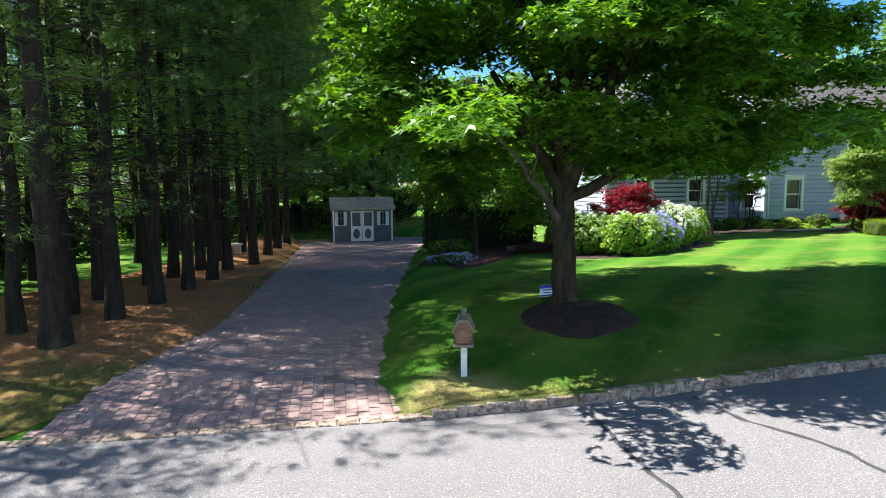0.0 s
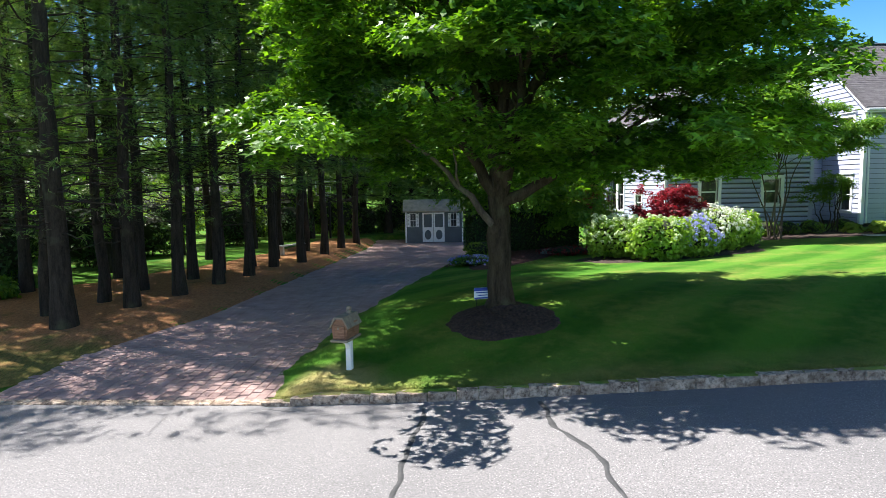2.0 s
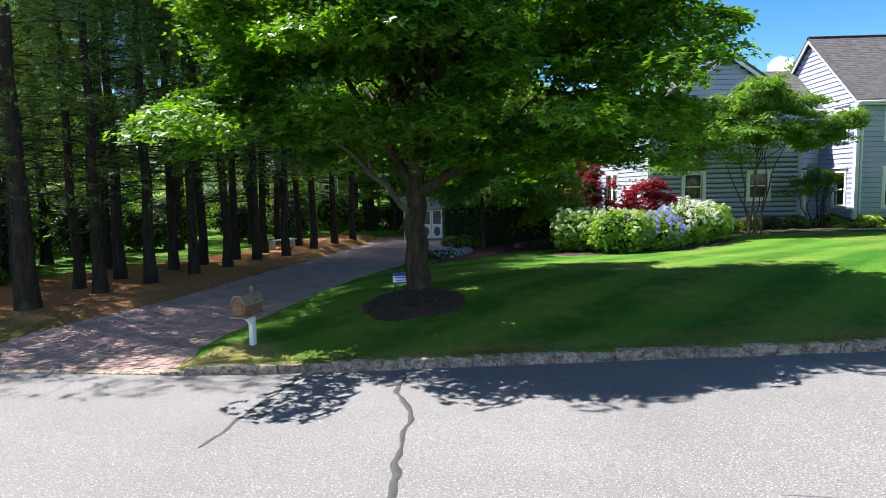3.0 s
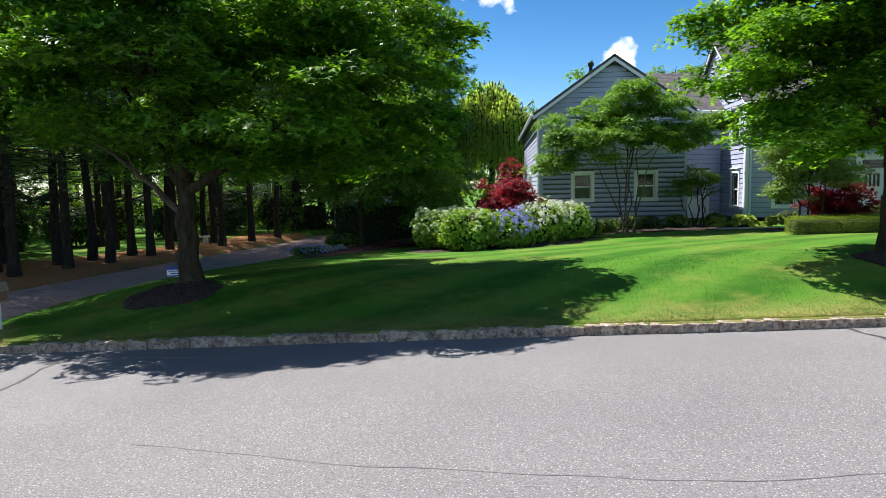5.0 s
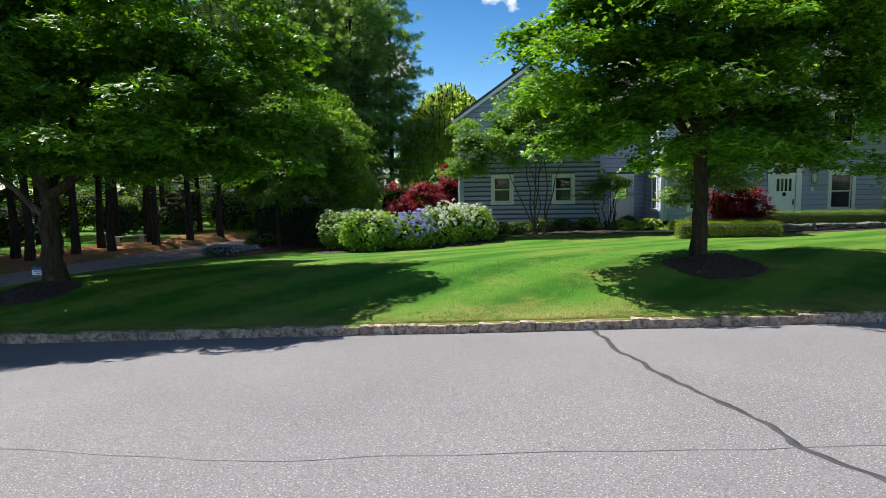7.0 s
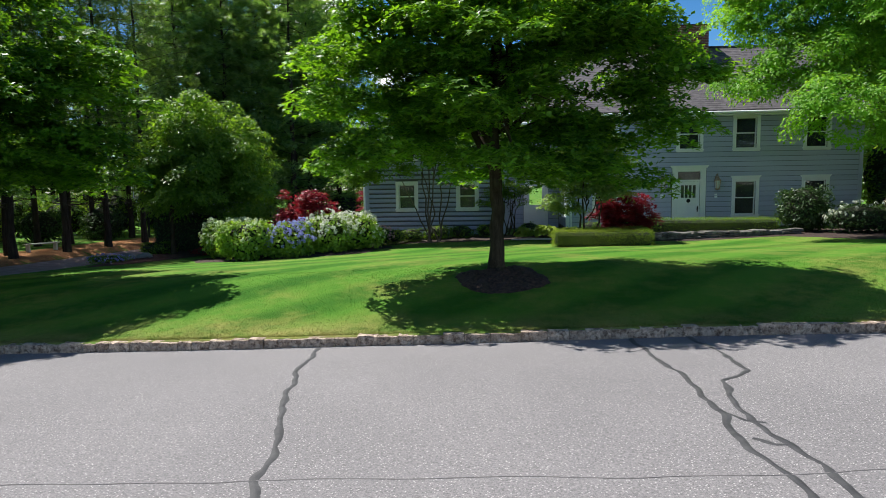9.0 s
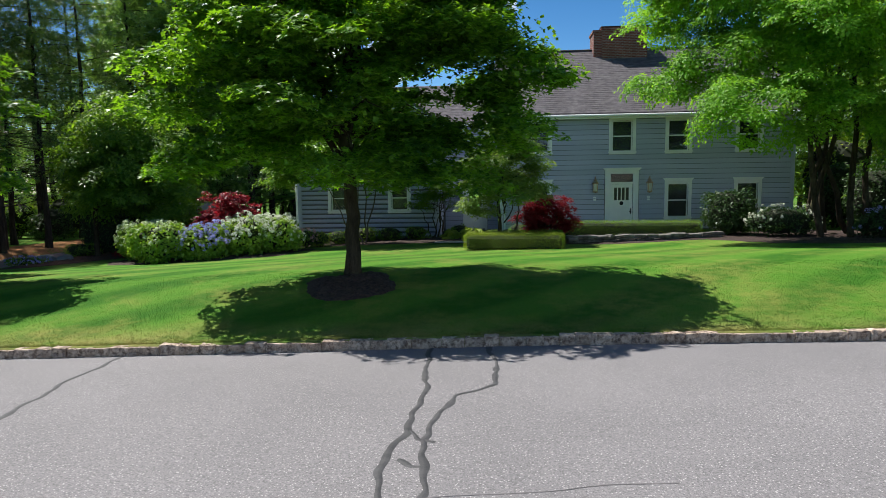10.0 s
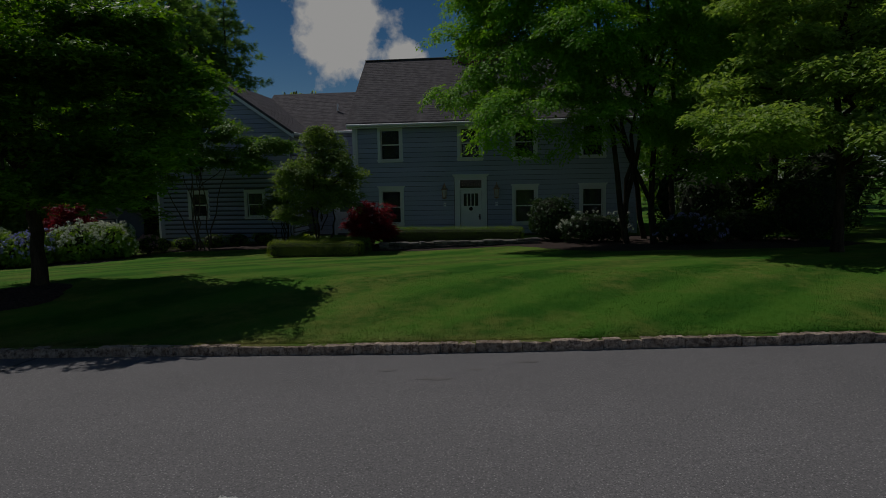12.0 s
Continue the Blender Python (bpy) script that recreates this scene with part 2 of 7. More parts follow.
def bark(name, c1, c2, scale):
    k = Nodes(name)
    v = k.co.outputs["Object"]
    a = k.noise(scale, 6, 0.7, v, (1, 1, 0.18))
    b = k.noise(scale * 5, 4, 0.7, v, (1, 1, 0.35))
    moss = k.noise(1.3, 4, 0.6, v)
    col = k.mix(k.ramp(k.math("ADD", k.math("MULTIPLY", a, 0.7), k.math("MULTIPLY", b, 0.3)), (0.36, 0.0), (0.62, 1.0)), c1, c2)
    col = k.mix(k.ramp(moss, (0.55, 0.0), (0.72, 0.45)), col, (0.13, 0.15, 0.08))
    return k.done(k.bsdf(col, 0.9, 0, k.bump(a, 0.9, 0.04), 0.15))


def window_glass():
    k = Nodes("window_glass")
    b = k.bsdf((0.92, 0.96, 0.95), 0.015, 0, k.bump(k.noise(1.5, 2), 0.05, 0.004), 0.5)
    k.b.inputs["Transmission Weight"].default_value = 1.0
    k.b.inputs["IOR"].default_value = 1.33
    return k.done(b)


M_ROAD, M_LAWN, M_NEEDLES, M_ROOF, M_CHIMNEY, M_GLASS = asphalt(), lawn_grass(), needles(), shingles(), chimney_brick(), window_glass()
M_HAIR = plain("thin_hairline_crack", (0.13, 0.122, 0.12), (0.21, 0.198, 0.195), 14, 0.85, 80, 0.3)
M_TAR = plain("black_crack_sealer", (0.030, 0.030, 0.033), (0.065, 0.065, 0.068), 8, 0.6, 80, 0.3)
M_GRANITE = granite()
M_PAVER = plain("faded_clay_paver", (0.30, 0.200, 0.185), (0.43, 0.305, 0.28), 2.2, 0.88, 60, 0.35, 0.008, own=0.09, spec=0.2)
M_JOINT = plain("dark_joint_sand", (0.20, 0.150, 0.138), (0.30, 0.225, 0.205), 5, 0.95, 80, 0.4)
M_MULCH = plain("dark_bark_mulch", (0.012, 0.008, 0.008), (0.085, 0.052, 0.042), 20, 0.95, 55, 1.0, 0.06)
M_REDMULCH = plain("red_bark_mulch", (0.050, 0.022, 0.018), (0.13, 0.05, 0.04), 12, 0.95, 70, 1.0, 0.05)
M_SIDING = plain("blue_grey_clapboard_paint", (0.37, 0.40, 0.545), (0.43, 0.46, 0.61), 0.9, 0.55, 30, 0.12, 0.004, own=0.05, stretch=(0.4, 0.4, 3))
# dark grey wall core; its tone paints the shade between clapboards
M_GAPSHADE = plain("wall_core_shade", (0.10, 0.10, 0.12), (0.14, 0.14, 0.16), 2, 0.9)
M_WHITE = plain("white_trim_paint", (0.80, 0.81, 0.83), (0.86, 0.87, 0.89), 2.5, 0.45, 40, 0.08, 0.003)
M_DOOR = plain("white_door_paint", (0.82, 0.83, 0.85), (0.88, 0.89, 0.90), 2.5, 0.35, 40, 0.06, 0.003)
M_COPPER = plain("aged_copper", (0.34, 0.20, 0.13), (0.50, 0.36, 0.27), 12, 0.35, 60, 0.2, 0.004, metal=0.9)
M_IRON = plain("black_iron", (0.015, 0.015, 0.017), (0.035, 0.035, 0.037), 12, 0.5, 60, 0.2, 0.003, metal=0.6)
M_LAMPGLASS = plain("frosted_lamp_glass", (0.55, 0.54, 0.50), (0.68, 0.66, 0.62), 8, 0.25)
# near-black backing added so the panes read as unlit rooms
M_PANEBACK = plain("dark_pane_backing", (0.020, 0.023, 0.026), (0.040, 0.044, 0.048), 3, 0.8)
M_SHED = plain("blue_grey_shed_board", (0.085, 0.105, 0.125), (0.115, 0.14, 0.16), 1.5, 0.6, 30, 0.2, 0.005, own=0.06)
M_SHEDROOF = plain("tan_shed_shingle", (0.22, 0.20, 0.16), (0.36, 0.33, 0.27), 5, 0.9, 40, 0.6, 0.02)
M_STONE = plain("flat_field_stone", (0.05, 0.045, 0.042), (0.20, 0.185, 0.17), 5, 0.85, 40, 0.8, 0.03, own=0.25)
M_BOULDER = plain("weathered_boulder", (0.16, 0.155, 0.155), (0.33, 0.32, 0.32), 3, 0.9, 40, 0.8, 0.04)
M_WOODRED = plain("weathered_red_cedar", (0.17, 0.085, 0.05), (0.30, 0.16, 0.10), 9, 0.7, 60, 0.4, 0.006, stretch=(1, 1, 6))
M_WOODGREY = plain("weathered_grey_wood", (0.19, 0.155, 0.12), (0.31, 0.265, 0.21), 9, 0.8, 60, 0.5, 0.006)
M_SIGNBLUE = plain("blue_sign_print", (0.02, 0.05, 0.30), (0.03, 0.07, 0.38), 5, 0.4)
M_PAPER = plain("crumpled_white_paper", (0.42, 0.42, 0.41), (0.60, 0.60, 0.58), 20, 0.8)
M_BENCH = plain("grey_white_plank", (0.46, 0.45, 0.43), (0.60, 0.59, 0.56), 6, 0.7)
M_PATH = plain("pale_concrete_path", (0.36, 0.34, 0.30), (0.48, 0.45, 0.41), 3, 0.9, 60, 0.3)
M_BARK = bark("maple_bark", (0.016, 0.012, 0.008), (0.075, 0.058, 0.038), 9)
M_PINEBARK = bark("pine_bark", (0.013, 0.0105, 0.009), (0.055, 0.044, 0.036), 10)
M_PALEBARK = bark("pale_peeling_bark", (0.045, 0.036, 0.029), (0.15, 0.12, 0.095), 8)
L_MAPLE = leaf("maple_leaves", (0.021, 0.070, 0.009), (0.130, 0.285, 0.025), 0.40, (2.2, 2.0, 0.5))
L_MAPLE2 = leaf("round_maple_leaves", (0.031, 0.094, 0.012), (0.165, 0.335, 0.033), 0.47, (2.2, 2.0, 0.5))
L_BIRCH = leaf("birch_leaves", (0.105, 0.26, 0.026), (0.235, 0.43, 0.05), 0.57, (1.75, 1.65, 0.6))
L_PINE = leaf("pine_needle_sprays", (0.038, 0.090, 0.021), (0.122, 0.200, 0.047), 0.33, (1.8, 1.75, 0.7))
# lighter copy of the pine needles, light put in for pines farther back
L_PINELIT = leaf("pine_needles_lit_tone", (0.072, 0.160, 0.050), (0.190, 0.310, 0.095), 0.50, (1.8, 1.75, 0.7))
L_DOGWOOD = leaf("dogwood_leaves", (0.18, 0.30, 0.06), (0.36, 0.47, 0.13), 0.5, (1.5, 1.5, 0.7))
L_CREAM = leaf("ornamental_tree_leaves", (0.095, 0.175, 0.038), (0.25, 0.34, 0.10), 0.47, (1.6, 1.6, 0.7))
L_RED = leaf("red_japanese_maple_leaves", (0.10, 0.009, 0.015), (0.27, 0.020, 0.036), 0.45, (1.9, 1.0, 1.0))
L_HYD = leaf("hydrangea_leaves", (0.13, 0.25, 0.03), (0.30, 0.44, 0.07), 0.4, (1.5, 1.5, 0.6))
L_WHITEFL = leaf("cream_white_petals", (0.62, 0.66, 0.50), (0.84, 0.84, 0.76), 0.3, (1.0, 1.0, 1.0))
L_LIMEFL = leaf("greenish_white_petals", (0.46, 0.60, 0.24), (0.76, 0.80, 0.56), 0.3, (1.0, 1.0, 1.0))
L_BLUEFL = leaf("lavender_blue_petals", (0.20, 0.22, 0.60), (0.46, 0.46, 0.84), 0.3, (1.0, 1.0, 1.0))
L_PINKFL = leaf("dusty_pink_petals", (0.45, 0.22, 0.25), (0.66, 0.42, 0.42), 0.3, (1.0, 1.0, 1.0))
L_BOX = leaf("boxwood_leaves", (0.08, 0.17, 0.015), (0.20, 0.31, 0.030), 0.35, (1.6, 1.6, 0.6))
L_YELLOWBOX = leaf("golden_green_leaves", (0.13, 0.21, 0.018), (0.27, 0.34, 0.03), 0.35, (1.4, 1.4, 0.6))
# evergreen green, also the painted shade tone of shrubs under trees
L_DARKSHRUB = leaf("dark_evergreen_and_shade_leaves", (0.018, 0.045, 0.014), (0.050, 0.095, 0.028), 0.25, (1.5, 1.6, 0.7))
L_SHRUB = leaf("shrub_leaves", (0.060, 0.140, 0.018), (0.15, 0.26, 0.036), 0.45, (1.9, 1.8, 0.6))
L_GARDEN = leaf("garden_tree_leaves", (0.062, 0.148, 0.020), (0.160, 0.280, 0.042), 0.48, (1.9, 1.8, 0.6))
L_HOSTA = leaf("lime_hosta_leaves", (0.17, 0.26, 0.03), (0.30, 0.38, 0.06), 0.4, (1.3, 1.3, 0.6))
L_WILLOW = leaf("willow_leaves", (0.27, 0.40, 0.07), (0.44, 0.56, 0.13), 0.58, (1.5, 1.5, 0.7))
L_BROADLEAF = leaf("broad_woodland_leaves", (0.055, 0.135, 0.014), (0.15, 0.26, 0.03), 0.45, (2.0, 1.9, 0.6))
L_SLENDER = leaf("slender_tree_leaves", (0.070, 0.165, 0.020), (0.18, 0.31, 0.045), 0.45, (1.7, 1.7, 0.6))
# brighter copy of the shrub leaves, sunlight put into the colour
L_GLADE = leaf("shrub_leaves_painted_sunlit", (0.11, 0.20, 0.02), (0.24, 0.33, 0.045), 0.45, (1.7, 1.7, 0.6))
L_GRASS = grass_blades()
# near-black solid fill; paints the shade deep inside shrubs and hedges
M_CORE = plain("dark_core_shade", (0.012, 0.018, 0.008), (0.028, 0.034, 0.016), 8, 0.95)

# ================= mesh tools =================
rng = np.random.default_rng(7)


def mesh_np(name, V, F, mat=None):
    """A mesh from arrays of points and of faces with equal corner counts."""
    V, F = np.asarray(V, dtype=np.float32), np.asarray(F, dtype=np.int32)
    me = bpy.data.meshes.new(name)
    n, c = F.shape
    me.vertices.add(len(V)), me.loops.add(n * c), me.polygons.add(n)
    me.vertices.foreach_set("co", V.ravel())
    me.loops.foreach_set("vertex_index", F.ravel())
    me.polygons.foreach_set("loop_start", np.arange(0, n * c, c, dtype=np.int32))
    me.polygons.foreach_set("loop_total", np.full(n, c, dtype=np.int32))
    me.polygons.foreach_set("use_smooth", np.zeros(n, dtype=bool))
    me.update(calc_edges=True)
    if mat:
        me.materials.append(mat)
    return me


def part(name, bm, material, parent, label="", smooth=False, at=None):
    """Links a bmesh or a mesh as one object under parent."""
    if isinstance(bm, bmesh.types.BMesh):
        me = bpy.data.meshes.new(name)
        bm.normal_update()
        bm.to_mesh(me), bm.free()
        me.materials.append(material)
    else:
        me = bm
        if not me.materials:
            me.materials.append(material)
    if smooth:
        me.polygons.foreach_set("use_smooth", np.ones(len(me.polygons), dtype=bool))
    ob = new(name, me)
    ob.parent = parent
    if at:
        ob.location = at
    return tagged(ob, label)


def thing(name, at, label, category, group="", kind="", turn=0.0):
    ob = new(name)
    ob.location, ob.rotation_euler = at, (0, 0, radians(turn))
    ob.empty_display_size = 0.2
    return tagged(ob, label, category, group, kind)


def box(bm, x0, x1, y0, y1, z0, z1, bevel=0.0):
    vs = [bm.verts.new(p) for p in ((x0, y0, z0), (x1, y0, z0), (x1, y1, z0), (x0, y1, z0), (x0, y0, z1), (x1, y0, z1), (x1, y1, z1), (x0, y1, z1))]
    fs = [bm.faces.new([vs[i] for i in q]) for q in ((3, 2, 1, 0), (4, 5, 6, 7), (0, 1, 5, 4), (1, 2, 6, 5), (2, 3, 7, 6), (3, 0, 4, 7))]
    if bevel:
        bmesh.ops.bevel(bm, geom=list({e for f in fs for e in f.edges}), offset=bevel, segments=1, affect="EDGES")
    return vs


def boxes(*specs, bevel=0.0):
    bm = bmesh.new()
    for s in specs:
        box(bm, *s, bevel=bevel)
    return bm


def prism(bm, outline, axis, a, b):
    """An outline of (u, v) drawn out along an axis: 'x' takes (y, z), 'y' takes (x, z), 'z' takes (x, y)."""
    def at(u, v, w):
        return {"x": (w, u, v), "y": (u, w, v), "z": (u, v, w)}[axis]
    lo, hi = [bm.verts.new(at(u, v, a)) for u, v in outline], [bm.verts.new(at(u, v, b)) for u, v in outline]
    bm.faces.new(lo), bm.faces.new(hi[::-1])
    for i in range(len(lo)):
        j = (i + 1) % len(lo)
        bm.faces.new((lo[i], hi[i], hi[j], lo[j]))
    bmesh.ops.recalc_face_normals(bm, faces=bm.faces)
    return bm


def lathe(profile, seg=16):
    """A turned body from (radius, height) pairs."""
    bm = bmesh.new()
    rings = [[bm.verts.new((r * math.cos(2 * math.pi * i / seg), r * math.sin(2 * math.pi * i / seg), z)) for i in range(seg)] for r, z in profile]
    for lo, hi in zip(rings, rings[1:]):
        for i in range(seg):
            j = (i + 1) % seg
            bm.faces.new((lo[i], lo[j], hi[j], hi[i]))
    bm.faces.new(rings[0][::-1]), bm.faces.new(rings[-1])
    return bm


def tubes(runs, seg=8):
    """Arrays of tapered tubes along runs of (points, radii)."""
    Vs, Fs, base = [], [], 0
    for pts, radii in runs:
        pts, radii = np.asarray(pts, float), np.asarray(radii, float)
        d = np.gradient(pts, axis=0)
        d /= np.linalg.norm(d, axis=1)[:, None] + 1e-9
        ref = np.array([0.31, 0.95, 0.05]) if abs(d[0][2]) > 0.5 else np.array([0.05, 0.1, 0.99])
        a = np.cross(d, ref)
        a /= np.linalg.norm(a, axis=1)[:, None] + 1e-9
        b = np.cross(d, a)
        th = np.linspace(0, 2 * np.pi, seg, endpoint=False)
        ring = pts[:, None] + radii[:, None, None] * (np.cos(th)[None, :, None] * a[:, None] + np.sin(th)[None, :, None] * b[:, None])
        n = len(pts)
        i, j = np.meshgrid(np.arange(n - 1), np.arange(seg), indexing="ij")
        k = (j + 1) % seg
        F = np.stack([i * seg + j, i * seg + k, (i + 1) * seg + k, (i + 1) * seg + j], -1).reshape(-1, 4) + base
        Vs.append(ring.reshape(-1, 3)), Fs.append(F)
        base += n * seg
    return np.concatenate(Vs), np.concatenate(Fs)


def bend(p, q, n=7, sag=0.0, wobble=0.0, r=None):
    """Points from p to q, bowed up by sag and unsettled by wobble."""
    r = r or rng
    p, q = np.asarray(p, float), np.asarray(q, float)
    t = np.linspace(0, 1, n)[:, None]
    pts = p + (q - p) * t
    pts[:, 2] += sag * 4 * (t * (1 - t))[:, 0]
    w = r.normal(0, wobble, (n, 3))
    w[0] = 0
    return pts + w


LOBES = {
    "maple": [((0, 0), (0.20, 0.30), (0.0, 1.0), (-0.20, 0.30)), ((0, 0), (0.48, 0.06), (0.80, 0.52), (0.20, 0.42)), ((0, 0), (-0.20, 0.42), (-0.80, 0.52), (-0.48, 0.06))],
    "oval": [((0, 0), (0.30, 0.42), (0.0, 1.0), (-0.30, 0.42))],
    "round": [((0, 0), (0.45, 0.45), (0.0, 0.95), (-0.45, 0.45))],
    "fine": [((-0.045, 0), (0.045, 0), (0.01, 1.0), (-0.01, 1.0)), ((-0.045, 0), (0.045, 0), (0.42, 0.88), (0.39, 0.89)), ((-0.045, 0), (0.045, 0), (-0.39, 0.89), (-0.42, 0.88))],
    "needle": [((-0.07, 0), (0.07, 0), (0.025, 1.0), (-0.025, 1.0)), ((-0.07, 0), (0.07, 0), (0.44, 0.86), (0.38, 0.89)), ((-0.07, 0), (0.07, 0), (-0.38, 0.89), (-0.44, 0.86))],
    "blade": [((-0.5, 0), (0.5, 0), (0.22, 0.6), (0.0, 1.0))],
}


def leaves(C, N, size, shape, r, fold=0.18, heading=None):
    """Arrays of leaves at C, facing N, each one a small folded outline of its own."""
    n = len(C)
    N = N / (np.linalg.norm(N, axis=1)[:, None] + 1e-9)
    h = r.normal(0, 1, (n, 3)) if heading is None else heading + r.normal(0, 0.25, (n, 3))
    v = h - (h * N).sum(1)[:, None] * N
    v /= np.linalg.norm(v, axis=1)[:, None] + 1e-9
    u = np.cross(v, N)
    s = size * r.uniform(0.7, 1.25, n)
    lob = np.array(LOBES[shape])
    k = lob.shape[0]
    tpl = lob.reshape(-1, 2)
    lift = fold * np.abs(tpl[:, 0]) - 0.12 * tpl[:, 1] ** 2
    P = C[:, None] + s[:, None, None] * (tpl[None, :, 0, None] * u[:, None] + tpl[None, :, 1, None] * v[:, None] + lift[None, :, None] * N[:, None])
    F = np.arange(n * k * 4).reshape(n * k, 4)
    if k > 1 and shape not in ("needle", "fine"):
        F = F.reshape(n, k, 4)
        F[:, 1:, 0] = F[:, :1, 0]
        F = F.reshape(-1, 4)
    return P.reshape(-1, 3), F


def join(*pairs):
    Vs, Fs, b = [], [], 0
    for V, F in pairs:
        Vs.append(V), Fs.append(F + b)
        b += len(V)
    return np.concatenate(Vs), np.concatenate(Fs)


def sprays(centres, outs, count, radius, size, shape, r, flat=0.7, tilt=0.26, droop=0.45):
    """Leaves in drooping sprays about the centres."""
    n = len(centres)
    up = np.array([0, 0, 1.0])
    S = outs * (1 - flat) + up * flat
    S /= np.linalg.norm(S, axis=1)[:, None]
    a = np.cross(S, r.normal(0, 1, (n, 3)))
    a /= np.linalg.norm(a, axis=1)[:, None]
    b = np.cross(S, a)
    th, q = r.uniform(0, 2 * np.pi, (n, count)), np.sqrt(r.uniform(0.02, 1, (n, count)))
    rad = radius * r.uniform(0.6, 1.3, (n, 1))
    off = (q * rad)[..., None] * (np.cos(th)[..., None] * a[:, None] + np.sin(th)[..., None] * b[:, None])
    C = centres[:, None] + off + S[:, None] * r.normal(0, 0.10, (n, count, 1)) * radius
    C[..., 2] -= droop * q ** 2 * rad
    N = S[:, None] + off / (rad[..., None] + 1e-6) * 0.45 + r.normal(0, tilt, (n, count, 3))
    H = off + 0.3 * rad[..., None] * r.normal(0, 1, off.shape)
    return leaves(C.reshape(-1, 3), N.reshape(-1, 3), size, shape, r, heading=H.reshape(-1, 3) / radius)


def crown_points(blobs, n, r, shell=0.45):
    """Spray centres in a heap of ellipsoids (x, y, z, rx, ry, rz), thicker to the outside, with none buried deep."""
    B = np.array(blobs, float)
    w = B[:, 3] * B[:, 4] + B[:, 3] * B[:, 5] + B[:, 4] * B[:, 5]
    pick = r.choice(len(B), n * 2, p=w / w.sum())
    d = r.normal(0, 1, (n * 2, 3))
    d /= np.linalg.norm(d, axis=1)[:, None]
    q = shell + (1 - shell) * r.uniform(0, 1, (n * 2, 1)) ** 0.6
    P = B[pick, :3] + d * q * B[pick, 3:] * r.uniform(0.92, 1.06, (n * 2, 1))
    rel = (P[:, None] - B[None, :, :3]) / B[None, :, 3:]
    deep = (np.linalg.norm(rel, axis=2) < shell * 0.9).any(1)
    P, d = P[~deep], d[~deep]
    return P[:n], d[:n]


def heap(rx, ry, z0, z1, n, r, size=0.42):
    """Lobes that make up one rounded crown between two heights, uneven in outline."""
    out = [(0, 0, (z0 + z1) / 2, rx * 0.72, ry * 0.72, (z1 - z0) * 0.42)]
    for i in range(n):
        th, u = 2.399 * i + r.uniform(-0.3, 0.3), (i + 0.5) / n
        z = z0 + (z1 - z0) * (0.14 + 0.74 * u)
        wide = math.sqrt(max(0.05, 1 - ((z - z0) / (z1 - z0) * 1.75 - 0.62) ** 2 * 0.75))
        k = r.uniform(0.58, 0.74) * wide
        s = size * r.uniform(0.75, 1.2)
        out.append((rx * k * math.cos(th), ry * k * math.sin(th), z, rx * s, ry * s, (z1 - z0) * s * 0.52))
    return out


def tiers(rx, ry, z0, z1, n, r, wide=0.30, thick=0.085, low=0.28, core=0.50):
    """Flat lobes in tiers, with gaps between them, round a denser heart: the crown of a layered tree."""
    h = z1 - z0
    out = [(0, 0, z0 + 0.52 * h, rx * core, ry * core, 0.34 * h)]
    order = r.permutation(n)
    for i in order:
        u = (i + 0.5) / n
        env = math.sqrt(max(0.0, 1 - ((u - low) / (1.06 - low)) ** 2)) if u > low else 1 - 0.22 * ((low - u) / low) ** 2
        th = 2.399 * i + r.uniform(-0.35, 0.35)
        s = wide * r.uniform(0.75, 1.25) * (1.1 - 0.35 * u)
        k = max(0.0, env * r.uniform(0.80, 1.04) - s) if i % 4 else env * r.uniform(0.35, 0.6)
        out.append((rx * k * math.cos(th), ry * k * math.sin(th), z0 + h * (0.06 + 0.88 * u) + r.normal(0, 0.03) * h, rx * s, ry * s, h * thick * r.uniform(0.8, 1.25)))
    return out


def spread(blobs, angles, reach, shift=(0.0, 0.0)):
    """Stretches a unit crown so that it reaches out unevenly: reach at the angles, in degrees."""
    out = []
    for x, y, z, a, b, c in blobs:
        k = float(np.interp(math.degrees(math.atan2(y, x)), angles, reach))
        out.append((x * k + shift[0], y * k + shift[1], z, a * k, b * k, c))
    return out


